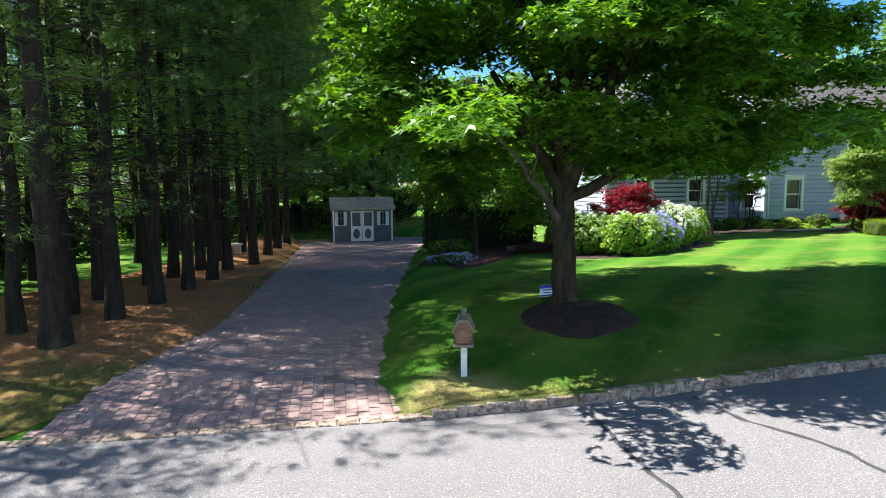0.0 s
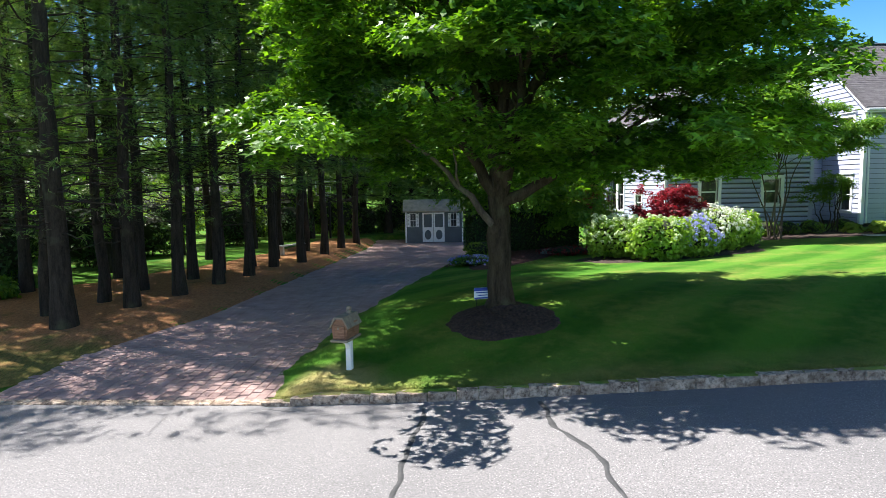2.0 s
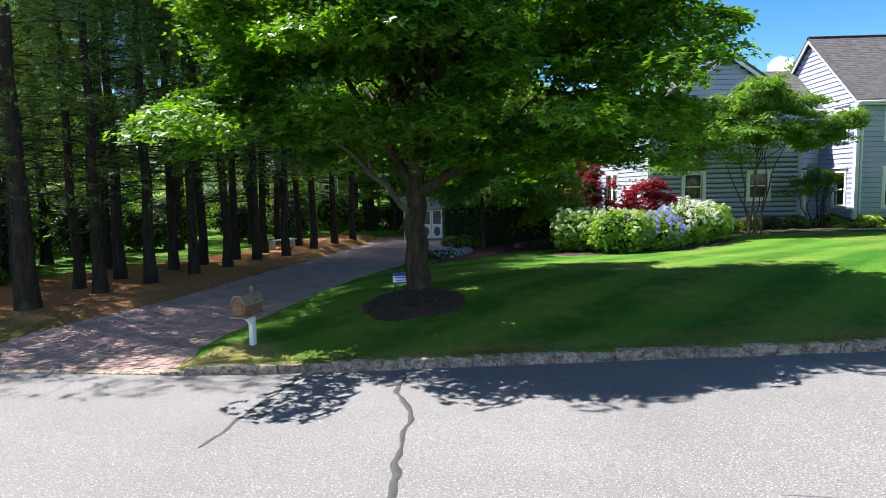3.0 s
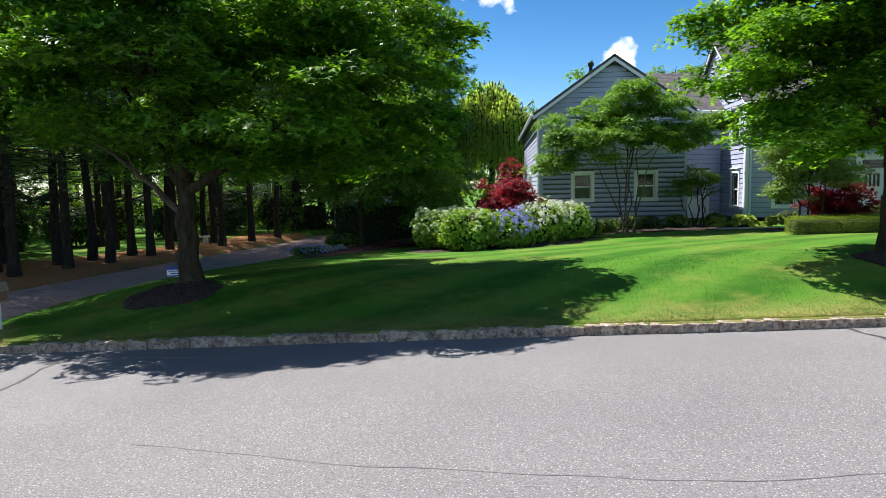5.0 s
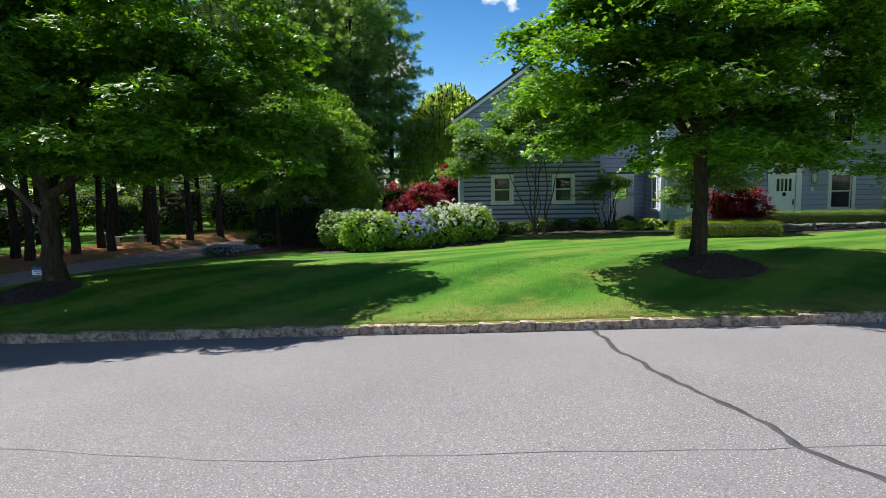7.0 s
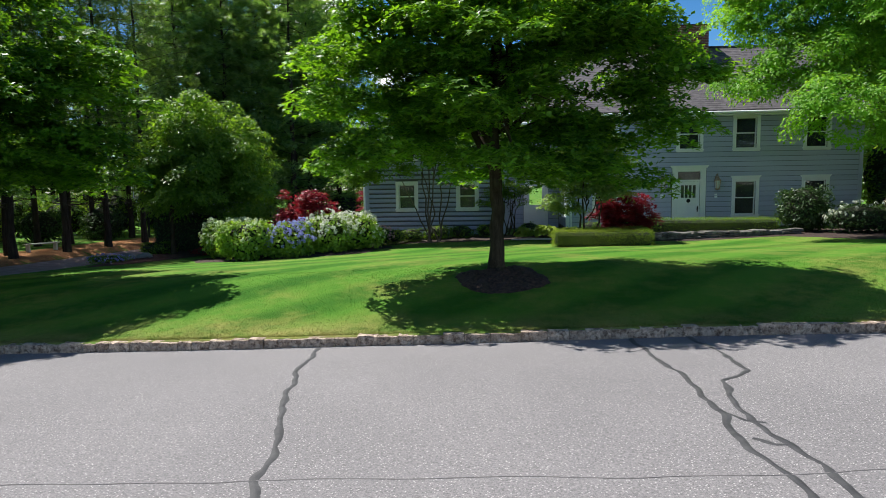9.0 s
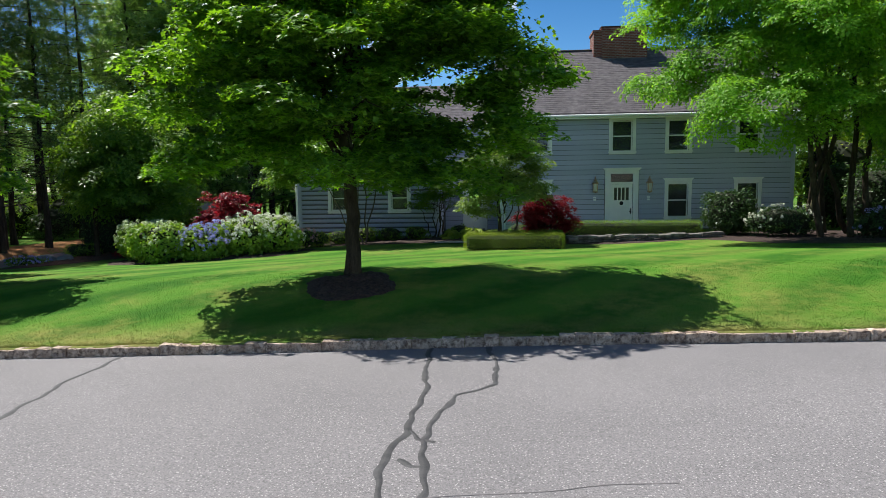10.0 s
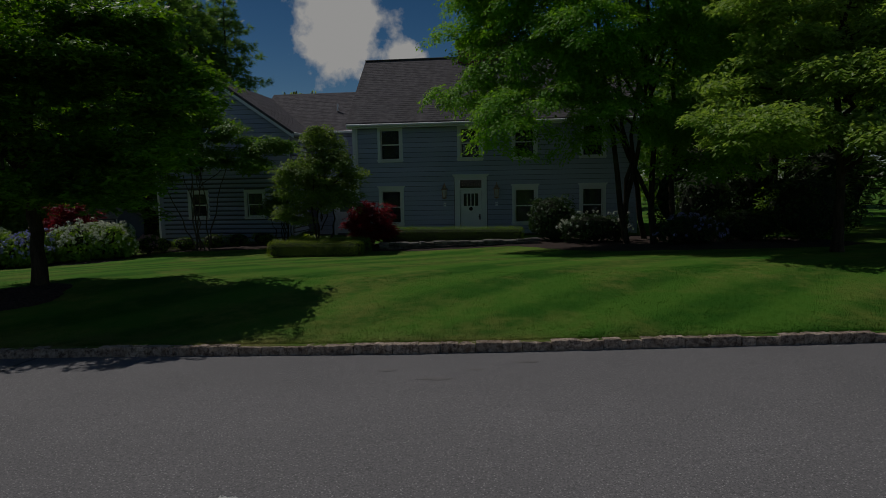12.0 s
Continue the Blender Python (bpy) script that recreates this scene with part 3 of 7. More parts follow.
def broad_tree(name, at, label, blobs, trunk_r, fork, leaf_mat, bark_mat, n_sprays, per, radius, size, shape="maple", seed=1, limbs=6, group="", flat=0.7, lean=(0, 0), stems=1, shell=0.45, category="tree", kind="", inner=0.35, feet=0.22):
    """A tapered trunk that forks into limbs, and a crown of many leaves on sprays."""
    r = np.random.default_rng(seed)
    t = thing(name, at, label, category, group, kind)
    top = max(b[2] + b[5] * 0.5 for b in blobs)
    cx, cy = np.mean([b[0] for b in blobs]), np.mean([b[1] for b in blobs])
    for s in range(stems):
        if stems == 1:
            foot, head = (0, 0, -0.15), (lean[0], lean[1], fork)
            pts = bend(foot, head, 7, 0, trunk_r * 0.10, r)
            rad = np.linspace(1.0, 0.78, 7) * trunk_r
            rad[0] *= 1.55
            rad[1] *= 1.12
            lead = bend(head, (cx * 0.6, cy * 0.6, top), 8, 0, 0.12, r)
            pts, rad = np.vstack([pts, lead[1:]]), np.append(rad, np.linspace(0.66, 0.10, 7) * trunk_r)
        else:
            th = 2 * math.pi * s / stems + 0.4
            foot = (feet * math.cos(th), feet * math.sin(th), -0.15)
            b = blobs[1 + s % (len(blobs) - 1)] if len(blobs) > 1 else blobs[0]
            head = (b[0] * 0.5 + 0.3 * math.cos(th), b[1] * 0.5 + 0.3 * math.sin(th), max(fork, b[2]))
            pts = bend(foot, head, 9, 0, 0.05, r)
            rad = np.linspace(1.0, 0.3, 9) * trunk_r
        V, F = tubes([(pts, rad)], 12)
        V += np.stack([noise_rows(V * 7.0, 0.05 * trunk_r * 2), noise_rows(V * 7.0 + 9, 0.05 * trunk_r * 2), np.zeros(len(V))], 1)
        part("trunk", mesh_np("trunk", V, F), bark_mat, t, smooth=True)
    for i in range(limbs):
        b = blobs[(i + 1) % len(blobs)]
        z0 = fork * r.uniform(0.85, 1.05) + i * (top - fork) * 0.05
        p0 = (lean[0] * z0 / max(fork, 0.1), lean[1] * z0 / max(fork, 0.1), z0)
        p1 = (b[0] * 0.95, b[1] * 0.95, b[2] + b[5] * 0.1)
        main = bend(p0, p1, 8, 0.10 * np.linalg.norm(np.subtract(p1, p0)), 0.07, r)
        runs = [(main, np.linspace(0.56, 0.11, 8) * trunk_r)]
        for q in range(6):
            k = r.integers(2, 7)
            end = main[k] + r.normal(0, 1, 3) * np.array([b[3], b[4], b[5]]) * 0.55
            runs.append((bend(main[k], end, 5, 0.1, 0.05, r), np.linspace(0.16, 0.03, 5) * trunk_r))
        V, F = tubes(runs, 6)
        part("limb", mesh_np("limb", V, F), bark_mat, t, smooth=True)
    # boughs: drooping plates of sprays, set in tiers over the lobes of the crown
    per_bough = 9
    B, OB = crown_points(blobs, n_sprays // per_bough, r, shell)
    reach = radius * 1.15
    th, q = r.uniform(0, 2 * np.pi, (len(B), per_bough)), np.sqrt(r.uniform(0.0, 1, (len(B), per_bough)))
    wide = reach * r.uniform(0.65, 1.25, (len(B), 1))
    flat_out = OB * np.array([1, 1, 0.25])
    C = B[:, None] + np.stack([np.cos(th) * q * wide, np.sin(th) * q * wide, -0.42 * q ** 2 * wide + r.normal(0, 0.07, q.shape)], -1) + flat_out[:, None] * (q * wide * 0.35)[..., None]
    O = np.repeat(OB[:, None], per_bough, 1)
    V, F = sprays(C.reshape(-1, 3), O.reshape(-1, 3), per, radius * 0.80, size, shape, r, flat)
    # the shaded leaves inside
    w = np.array([b[3] * b[4] * b[5] ** 0.7 for b in blobs])
    m = int(n_sprays * per * inner)
    pick = np.array(blobs)[r.choice(len(blobs), m, p=w / w.sum())]
    d = r.normal(0, 1, (m, 3))
    d /= np.linalg.norm(d, axis=1)[:, None]
    C = pick[:, :3] + d * pick[:, 3:] * (0.86 * r.uniform(0, 1, (m, 1)) ** 0.4)
    Vi, Fi = leaves(C, np.array([0, 0, 0.8]) + r.normal(0, 0.6, (m, 3)), size * 1.05, "oval" if shape == "oval" else "round", r)
    V, F = join((V, F), (Vi, Fi))
    part("crown", mesh_np("crown", V, F), leaf_mat, t)
    return t


def noise_rows(P, amount):
    return np.array([noise.noise(p) for p in P]) * amount


def pine(name, at, label, height, trunk_r, clear, spread, seed, group="", tufts=16, lean=(0.0, 0.0), n_branch=64, size=0.24, snags=10, kind_of="needle", twigs=3, foliage=L_PINE):
    """A tall pine: bare lower stem with dead snags, then uneven whorls of limbs with needle tufts."""
    r = np.random.default_rng(seed)
    t = thing(name, at, label, "tree", group)
    top = np.array([lean[0], lean[1], height])
    pts = bend((0, 0, -0.2), top, 14, 0, 0.03, r)
    rad = np.linspace(1, 0.12, 14) * trunk_r
    rad[0] *= 1.35
    V, F = tubes([(pts, rad)], 11)
    part("trunk", mesh_np("trunk", V, F), M_PINEBARK, t, smooth=True)
    runs, C, O, H = [], [], [], []
    for i in range(n_branch):
        u = (i / n_branch) ** 0.9
        z = clear + (height - clear) * u
        reach = spread * (1.0 - u) ** 0.5 * r.uniform(0.5, 1.15) + 0.5
        th = i * 2.399 + r.uniform(-0.4, 0.4)
        p0 = np.array([top[0] * z / height, top[1] * z / height, z])
        p1 = p0 + np.array([math.cos(th) * reach, math.sin(th) * reach, reach * r.uniform(-0.22, 0.25)])
        run = bend(p0, p1, 6, 0.03 * reach, 0.03, r)
        runs.append((run, np.linspace(0.11, 0.02, 6) * min(trunk_r, 0.25)))
        m = int(tufts * (0.5 + reach / spread) * float(np.interp(z - clear, (0, 1.5, 6.0), (0.30, 0.42, 1.0))))
        f = r.uniform(0.30, 1.02, m)
        base = p0 + (p1 - p0) * f[:, None]
        side = np.array([-math.sin(th), math.cos(th), 0])
        out = (p1 - p0) / np.linalg.norm(p1 - p0)
        w = r.uniform(-1, 1, m) * 0.32 * reach * np.sin(np.clip(f, 0, 1) * 2.4)
        C.append(base + side * w[:, None] + np.array([0, 0, 1.0]) * r.normal(0.03, 0.09, m)[:, None])
        H.append(np.tile(out, (m, 1)) + side * np.sign(w)[:, None] * 0.8 + r.normal(0, 0.35, (m, 3)))
    for i in range(snags):
        z = r.uniform(1.6, clear + 1.6)
        th = r.uniform(0, 6.28)
        L = r.uniform(0.5, 1.9)
        p0 = np.array([top[0] * z / height, top[1] * z / height, z])
        runs.append((bend(p0, p0 + np.array([math.cos(th) * L, math.sin(th) * L, r.uniform(-0.3, 0.35)]), 6, 0.05, 0.04, r), np.linspace(0.022, 0.006, 6)))
    V, F = tubes(runs, 5)
    part("branchwork", mesh_np("branchwork", V, F), M_PINEBARK, t, smooth=True)
    C, H = np.concatenate(C), np.concatenate(H)
    C2, H2 = np.repeat(C, twigs, 0), np.repeat(H, twigs, 0) + r.normal(0, 0.6, (len(C) * twigs, 3))
    C2 += r.normal(0, 0.085, C2.shape)
    N = np.array([0, 0, 1.0]) + r.normal(0, 0.7, C2.shape)
    V, F = leaves(C2, N, size, kind_of, r, 0.0, H2)
    part("crown", mesh_np("crown", V, F), foliage, t)
    return t


def shrub(name, at, label, rx, ry, h, leaf_mat, n, size, shape="oval", seed=3, lumps=7, category="shrub", group="", flowers=None, n_flowers=0, flower_size=0.10, base=0.05, core=True, stems=5, flat=0.35, per=5):
    """A leafy bush of several lumps on stems, with flower heads where it blooms."""
    r = np.random.default_rng(seed)
    t = thing(name, at, label, category, group)
    blobs = [(0, 0, h * 0.5, rx * 0.72, ry * 0.72, h * 0.46)]
    for i in range(lumps):
        th = 2 * math.pi * i / lumps + r.uniform(-0.3, 0.3)
        k = r.uniform(0.45, 0.62)
        z = h * r.uniform(0.36, 0.62)
        blobs.append((rx * k * math.cos(th), ry * k * math.sin(th), z, rx * r.uniform(0.34, 0.48), ry * r.uniform(0.34, 0.48), min(z - base, h - z) * r.uniform(0.85, 1.05)))
    runs = []
    for i in range(stems):
        b = blobs[i % len(blobs)]
        runs.append((bend((r.normal(0, rx * 0.1), r.normal(0, ry * 0.1), -0.05), (b[0], b[1], b[2] + 0.2 * h), 6, 0.04, 0.02, r), np.linspace(0.028, 0.008, 6)))
    V, F = tubes(runs, 5)
    part("stem", mesh_np("stem", V, F), M_BARK, t)
    # solid dark filler behind the leaves, coloured as inner shade
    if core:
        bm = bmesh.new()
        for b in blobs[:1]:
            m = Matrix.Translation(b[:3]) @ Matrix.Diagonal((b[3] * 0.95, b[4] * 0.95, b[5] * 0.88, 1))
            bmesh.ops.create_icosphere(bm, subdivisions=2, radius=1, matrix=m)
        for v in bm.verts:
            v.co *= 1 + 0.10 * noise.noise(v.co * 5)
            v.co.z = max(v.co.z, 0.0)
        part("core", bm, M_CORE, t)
    C, O = crown_points(blobs, n // per, r, 0.72)
    C[:, 2] = np.maximum(C[:, 2], 0.03)
    V, F = sprays(C, O, per, size * 1.5, size, shape, r, flat, 0.5, 0.3)
    part("foliage", mesh_np("foliage", V, F), leaf_mat, t)
    if flowers:
        C, O = crown_points(blobs, n_flowers * 3, r, 0.96)
        keep = (O[:, 2] > -0.25) & (C[:, 2] > h * 0.15)
        C, O = C[keep][:n_flowers], O[keep][:n_flowers]
        m = 22
        d = r.normal(0, 1, (len(C), m, 3)) + O[:, None] * 0.9
        d /= np.linalg.norm(d, axis=2)[..., None]
        s = flower_size * r.uniform(0.65, 1.2, (len(C), 1, 1))
        P = C[:, None] + O[:, None] * 0.05 + d * s
        V, F = leaves(P.reshape(-1, 3), d.reshape(-1, 3), flower_size * 0.62, "round", r, 0.05)
        part("blossom", mesh_np("blossom", V, F), flowers, t)
    return t


def hedge(name, at, label, L, W, H, leaf_mat, n, size=0.055, turn=0.0, seed=5, group="", category="hedge", round_=0.12):
    """A clipped hedge: a dense block of small leaves with slightly uneven faces."""
    r = np.random.default_rng(seed)
    t = thing(name, at, label, category, group, "", turn)
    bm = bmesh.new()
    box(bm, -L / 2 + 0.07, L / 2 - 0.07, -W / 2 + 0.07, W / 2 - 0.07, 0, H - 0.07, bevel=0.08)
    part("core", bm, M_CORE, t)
    areas = np.array([L * W, L * H, L * H, W * H, W * H])
    pick = r.choice(5, n, p=areas / areas.sum())
    u, v = r.uniform(-1, 1, n), r.uniform(-1, 1, n)
    P, N = np.zeros((n, 3)), np.zeros((n, 3))
    for k, (px, py, pz, nn) in enumerate(((u * L / 2, v * W / 2, np.full(n, H), (0, 0, 1)), (u * L / 2, np.full(n, -W / 2), (v + 1) / 2 * H, (0, -1, 0)), (u * L / 2, np.full(n, W / 2), (v + 1) / 2 * H, (0, 1, 0)),
                                          (np.full(n, -L / 2), u * W / 2, (v + 1) / 2 * H, (-1, 0, 0)), (np.full(n, L / 2), u * W / 2, (v + 1) / 2 * H, (1, 0, 0)))):
        m = pick == k
        P[m] = np.stack([px, py, pz], 1)[m]
        N[m] = nn
    soft = np.array([L / 2 - round_, W / 2 - round_, H - round_])
    q = np.clip(np.abs(P) - soft, 0, None)
    q[:, 2] = np.clip(P[:, 2] - soft[2], 0, None)
    over = np.maximum(np.linalg.norm(q, axis=1) - round_, 0)[:, None]
    P -= over * np.sign(P) * q / (np.linalg.norm(q, axis=1)[:, None] + 1e-6)
    P += N * r.normal(0, 0.028, (n, 1)) + N * noise_rows(P * 1.7 + seed, 0.05)[:, None]
    N = N + np.array([0, 0, 0.5]) + r.normal(0, 0.5, (n, 3))
    V, F = leaves(P, N, size, "oval", r)
    part("foliage", mesh_np("foliage", V, F), leaf_mat, t)
    return t


# ================= lie of the land =================
KX = (-60, -3.1, -0.9, 1.25, 3.4, 5.3, 8.2, 11.7, 15.2, 18.6, 23.2, 26.5, 28.7, 31.7, 34.6, 40, 90)
KY = (16, 8.05, 7.75, 7.48, 7.22, 7.1, 7.06, 6.95, 6.85, 6.9, 7.08, 7.18, 7.28, 7.62, 7.97, 8.6, 15)
DL_Y, DL_X = (7.0, 8.3, 9.9, 11.6, 12.9, 19, 25, 31, 34.5), (-3.4, -3.08, -2.6, -1.95, -1.45, -0.75, -0.1, 0.5, 0.6)
DR_Y, DR_X = (7.0, 8.82, 9.9, 11.4, 15.2, 17.6, 21.0, 25.8, 30.8, 34.5), (1.3, 1.2, 1.34, 1.68, 2.42, 3.0, 3.9, 5.1, 6.6, 7.6)
KS_X = np.linspace(-60, 90, 601)
KS_Y = np.convolve(np.pad(np.interp(KS_X, KX, KY), 6, mode="edge"), np.ones(13) / 13, "valid")


def kerb_y(x):
    return np.interp(x, KS_X, KS_Y)


def ease(a, b, x):
    u = np.clip((np.asarray(x, float) - a) / (b - a), 0, 1)
    return u * u * (3 - 2 * u)


def road_z(x, y):
    crown = 0.035 * np.clip(kerb_y(x) - y, 0, 5.5)
    return np.interp(x, (-60, -4, 1.4, 5.3, 11.8, 16.5, 22, 30, 90), (-0.8, -0.2, -0.08, 0.10, 0.36, 0.52, 0.68, 0.80, 1.3)) + crown


def drive_z(y):
    return np.interp(y, (7, 7.8, 12, 20, 34, 60), (-0.10, -0.08, 0.06, 0.0, -0.17, -0.4))


def drive_h(x, y):
    """The driveway's surface: it meets the street flush."""
    edge = road_z(x, 1e3) + 0.012
    return edge + (drive_z(y) - edge) * ease(0.15, 2.6, np.asarray(y, float) - kerb_y(x))


def land_z(x, y):
    """Height of the ground, lawn or bed."""
    d = y - kerb_y(x)
    rise = np.interp(x, (-60, 1, 2.5, 4.9, 12, 19, 26, 90), (0.25, 0.2, 0.25, 0.42, 0.42, 0.48, 0.42, 0.4))
    z = road_z(x, 1e3) + np.interp(x, (-3.6, -2.6, 1.2, 1.4), (0.02, 0.03, 0.12, 0.14)) + rise * ease(0, 4.2, d) * (1 - 0.8 * ease(4.8, 12, d))
    z = np.where(x < 8, z + (0.16 - z) * ease(2.0, -1.5, x - 1.5) * ease(1.5, 4.0, d), z)
    inside = np.minimum(x - np.interp(y, DL_Y, DL_X), np.interp(y, DR_Y, DR_X) - x)
    inside = inside + 0.05 * np.sin(y * 3.1 + x) + 0.035 * np.sin(y * 7.3 + 1.7 * x)
    inside = np.where((y > 36.5), -1.0, inside)
    z = np.where(d > -0.01, z + (drive_h(x, y) - 0.03 - z) * ease(-0.7, 0.16, inside), z)
    back = ease(30, 50, y) * 0.35
    return np.where(d < -0.01, road_z(x, y) - 0.06 + np.where(d < -10.5, 0.10, 0.0), z - back)


def ground_at(x, y, dz=0.0):
    return (x, y, float(land_z(np.array(x, float), np.array(y, float))) + dz)


def sheet(name, xs, ys_of, material, zfun, dz=0.0, label="", parent=None, kind="structure"):
    """A sheet of quads: columns at xs, rows at ys_of(x)."""
    Y = np.array([ys_of(x) for x in xs])
    X = np.repeat(np.array(xs)[:, None], Y.shape[1], 1)
    V = np.stack([X, Y, zfun(X, Y) + dz], -1)
    a, b = Y.shape
    i, j = np.meshgrid(np.arange(a - 1), np.arange(b - 1), indexing="ij")
    F = np.stack([i * b + j, (i + 1) * b + j, (i + 1) * b + j + 1, i * b + j + 1], -1).reshape(-1, 4)
    ob = part(name, mesh_np(name, V.reshape(-1, 3), F), material, parent, label, smooth=True)
    return tagged(ob, label, "", "", kind)


GX = np.unique(np.concatenate([np.linspace(-900, -60, 12), np.linspace(-60, -8, 40), np.linspace(-8, 48, 225), np.linspace(48, 100, 40), np.linspace(100, 950, 12)]))
GD = np.unique(np.concatenate([(-900, -400, -150, -60, -30, -16), (-10.6, -10.4, -5, -0.3, -0.02, 0.0), np.linspace(0.12, 6, 36), np.linspace(6.2, 32, 105), np.linspace(33, 70, 30), (90, 140, 250, 500, 1000)]))
tagged(sheet("ground", GX, lambda x: kerb_y(x) + GD, M_LAWN, land_z), "mown green lawn, striped and slightly dry, rising from the kerb", "lawn")
tagged(sheet("road", np.linspace(-60, 90, 301), lambda x: kerb_y(x) + np.linspace(-10.4, 0.06, 24), M_ROAD, road_z), "sun-bleached grey asphalt street with sealed cracks", "road")

# sealed cracks in the asphalt
def crack(points, width=0.07, seed=1, material=M_TAR):
    r = np.random.default_rng(seed)
    P = np.array(points, float)
    s = np.concatenate([[0], np.cumsum(np.linalg.norm(np.diff(P, axis=0), axis=1))])
    n = max(12, int(s[-1] / 0.07))
    t = np.linspace(0, s[-1], n)
    x, y = np.interp(t, s, P[:, 0]), np.interp(t, s, P[:, 1])
    x = x + np.array([noise.noise((q * 1.1, seed * 3.1, 0)) * 0.10 + noise.noise((q * 3.6, seed * 7.7, 5)) * 0.05 for q in t])
    y = y + np.array([noise.noise((q * 1.3, seed * 5.3, 9)) * 0.06 for q in t])
    d = np.stack([np.gradient(x), np.gradient(y)], 1)
    d /= np.linalg.norm(d, axis=1)[:, None]
    w = width / 2 * np.clip(1 + np.array([noise.noise((q * 5, seed * 2.2, 3)) for q in t]) * 0.8, 0.35, 1.8)
    L = np.stack([x - d[:, 1] * w, y + d[:, 0] * w], 1)
    R = np.stack([x + d[:, 1] * w, y - d[:, 0] * w], 1)
    rows = []
    for q, dz in ((L, 0.001), ((L * 0.6 + R * 0.4), 0.007), ((L * 0.4 + R * 0.6), 0.007), (R, 0.001)):
        rows.append(np.column_stack([q, road_z(q[:, 0], q[:, 1]) + dz]))
    V = np.stack(rows, 1).reshape(-1, 3)
    i, j = np.meshgrid(np.arange(n - 1), np.arange(3), indexing="ij")
    F = np.stack([i * 4 + j, i * 4 + j + 1, (i + 1) * 4 + j + 1, (i + 1) * 4 + j], -1).reshape(-1, 4)
    ob = part("road_crack", mesh_np("road_crack", V, F), material, None, smooth=True)
    return tagged(ob, "wavering black tar seal over a crack in the asphalt", "road crack", "sealed cracks", "structure")


crack([(16.34, 6.85), (16.36, 6.6), (16.45, 5.75), (16.6, 4.85), (16.78, 3.95), (17.0, 3.1), (17.2, 2.2), (17.5, 1.4), (18.0, -1.5), (18.4, -3.2)], 0.066, 1)
crack([(21.0, 7.0), (21.06, 5.85), (21.12, 4.8), (21.08, 3.62), (21.06, 3.0), (21.05, 2.3), (20.95, 0.2), (20.8, -3.0)], 0.066, 2)
crack([(21.75, 7.05), (21.92, 6.15), (21.89, 5.05), (21.48, 4.65), (21.34, 3.6), (21.34, 3.1), (21.33, 2.6), (21.32, 2.1), (21.3, 0.2), (21.25, -3.0)], 0.066, 3)
crack([(21.08, 3.60), (21.19, 3.36), (21.34, 3.30)], 0.052, 4)
crack([(21.06, 2.87), (21.20, 2.72), (21.33, 2.72)], 0.052, 5)
crack([(3.5, 6.9), (3.44, 6.0), (3.36, 5.35), (3.31, 4.7), (3.26, 4.35)], 0.055, 6)
crack([(5.0, 6.9), (5.09, 5.9), (5.28, 5.1), (5.32, 4.15), (5.31, 3.05), (5.28, 1.5)], 0.06, 7)
crack([(8.2, 2.9), (10.5, 2.3), (12.4, 1.96), (14.2, 2.0), (17.2, 2.12), (21.4, 2.2), (23.2, 2.5)], 0.008, 8, M_HAIR)
crack([(4.2, 6.55), (5.1, 6.3), (6.0, 6.5), (7.2, 6.35)], 0.014, 9, M_HAIR)
crack([(1.3, 7.3), (2.1, 7.0), (2.8, 6.85), (3.5, 6.85)], 0.014, 10, M_HAIR)

def road_stain(x0, y0, rx, ry, seed):
    """A dark scuffed patch, a hair above the asphalt, with a ragged edge."""
    bm = bmesh.new()
    ring = []
    for i in range(40):
        th = 2 * math.pi * i / 40
        e = 1 + 0.55 * noise.noise((math.cos(th) * 2.2 + seed, math.sin(th) * 2.2, seed)) + 0.3 * noise.noise((math.cos(th) * 8, math.sin(th) * 8, seed))
        x, y = x0 + math.cos(th) * rx * e, y0 + math.sin(th) * ry * e
        ring.append(bm.verts.new((x, y, float(road_z(x, y)) + 0.004)))
    bm.faces.new(ring)
    return tagged(part("road_stain", bm, M_HAIR, None), "dark scuffed stain on the asphalt", "road stain", "road stains", "structure")


road_stain(29.35, 6.72, 0.16, 0.06, 1)
road_stain(28.2, 5.85, 0.20, 0.07, 2)
road_stain(27.5, 6.25, 0.12, 0.05, 3)
road_stain(28.7, 6.3, 0.10, 0.04, 4)

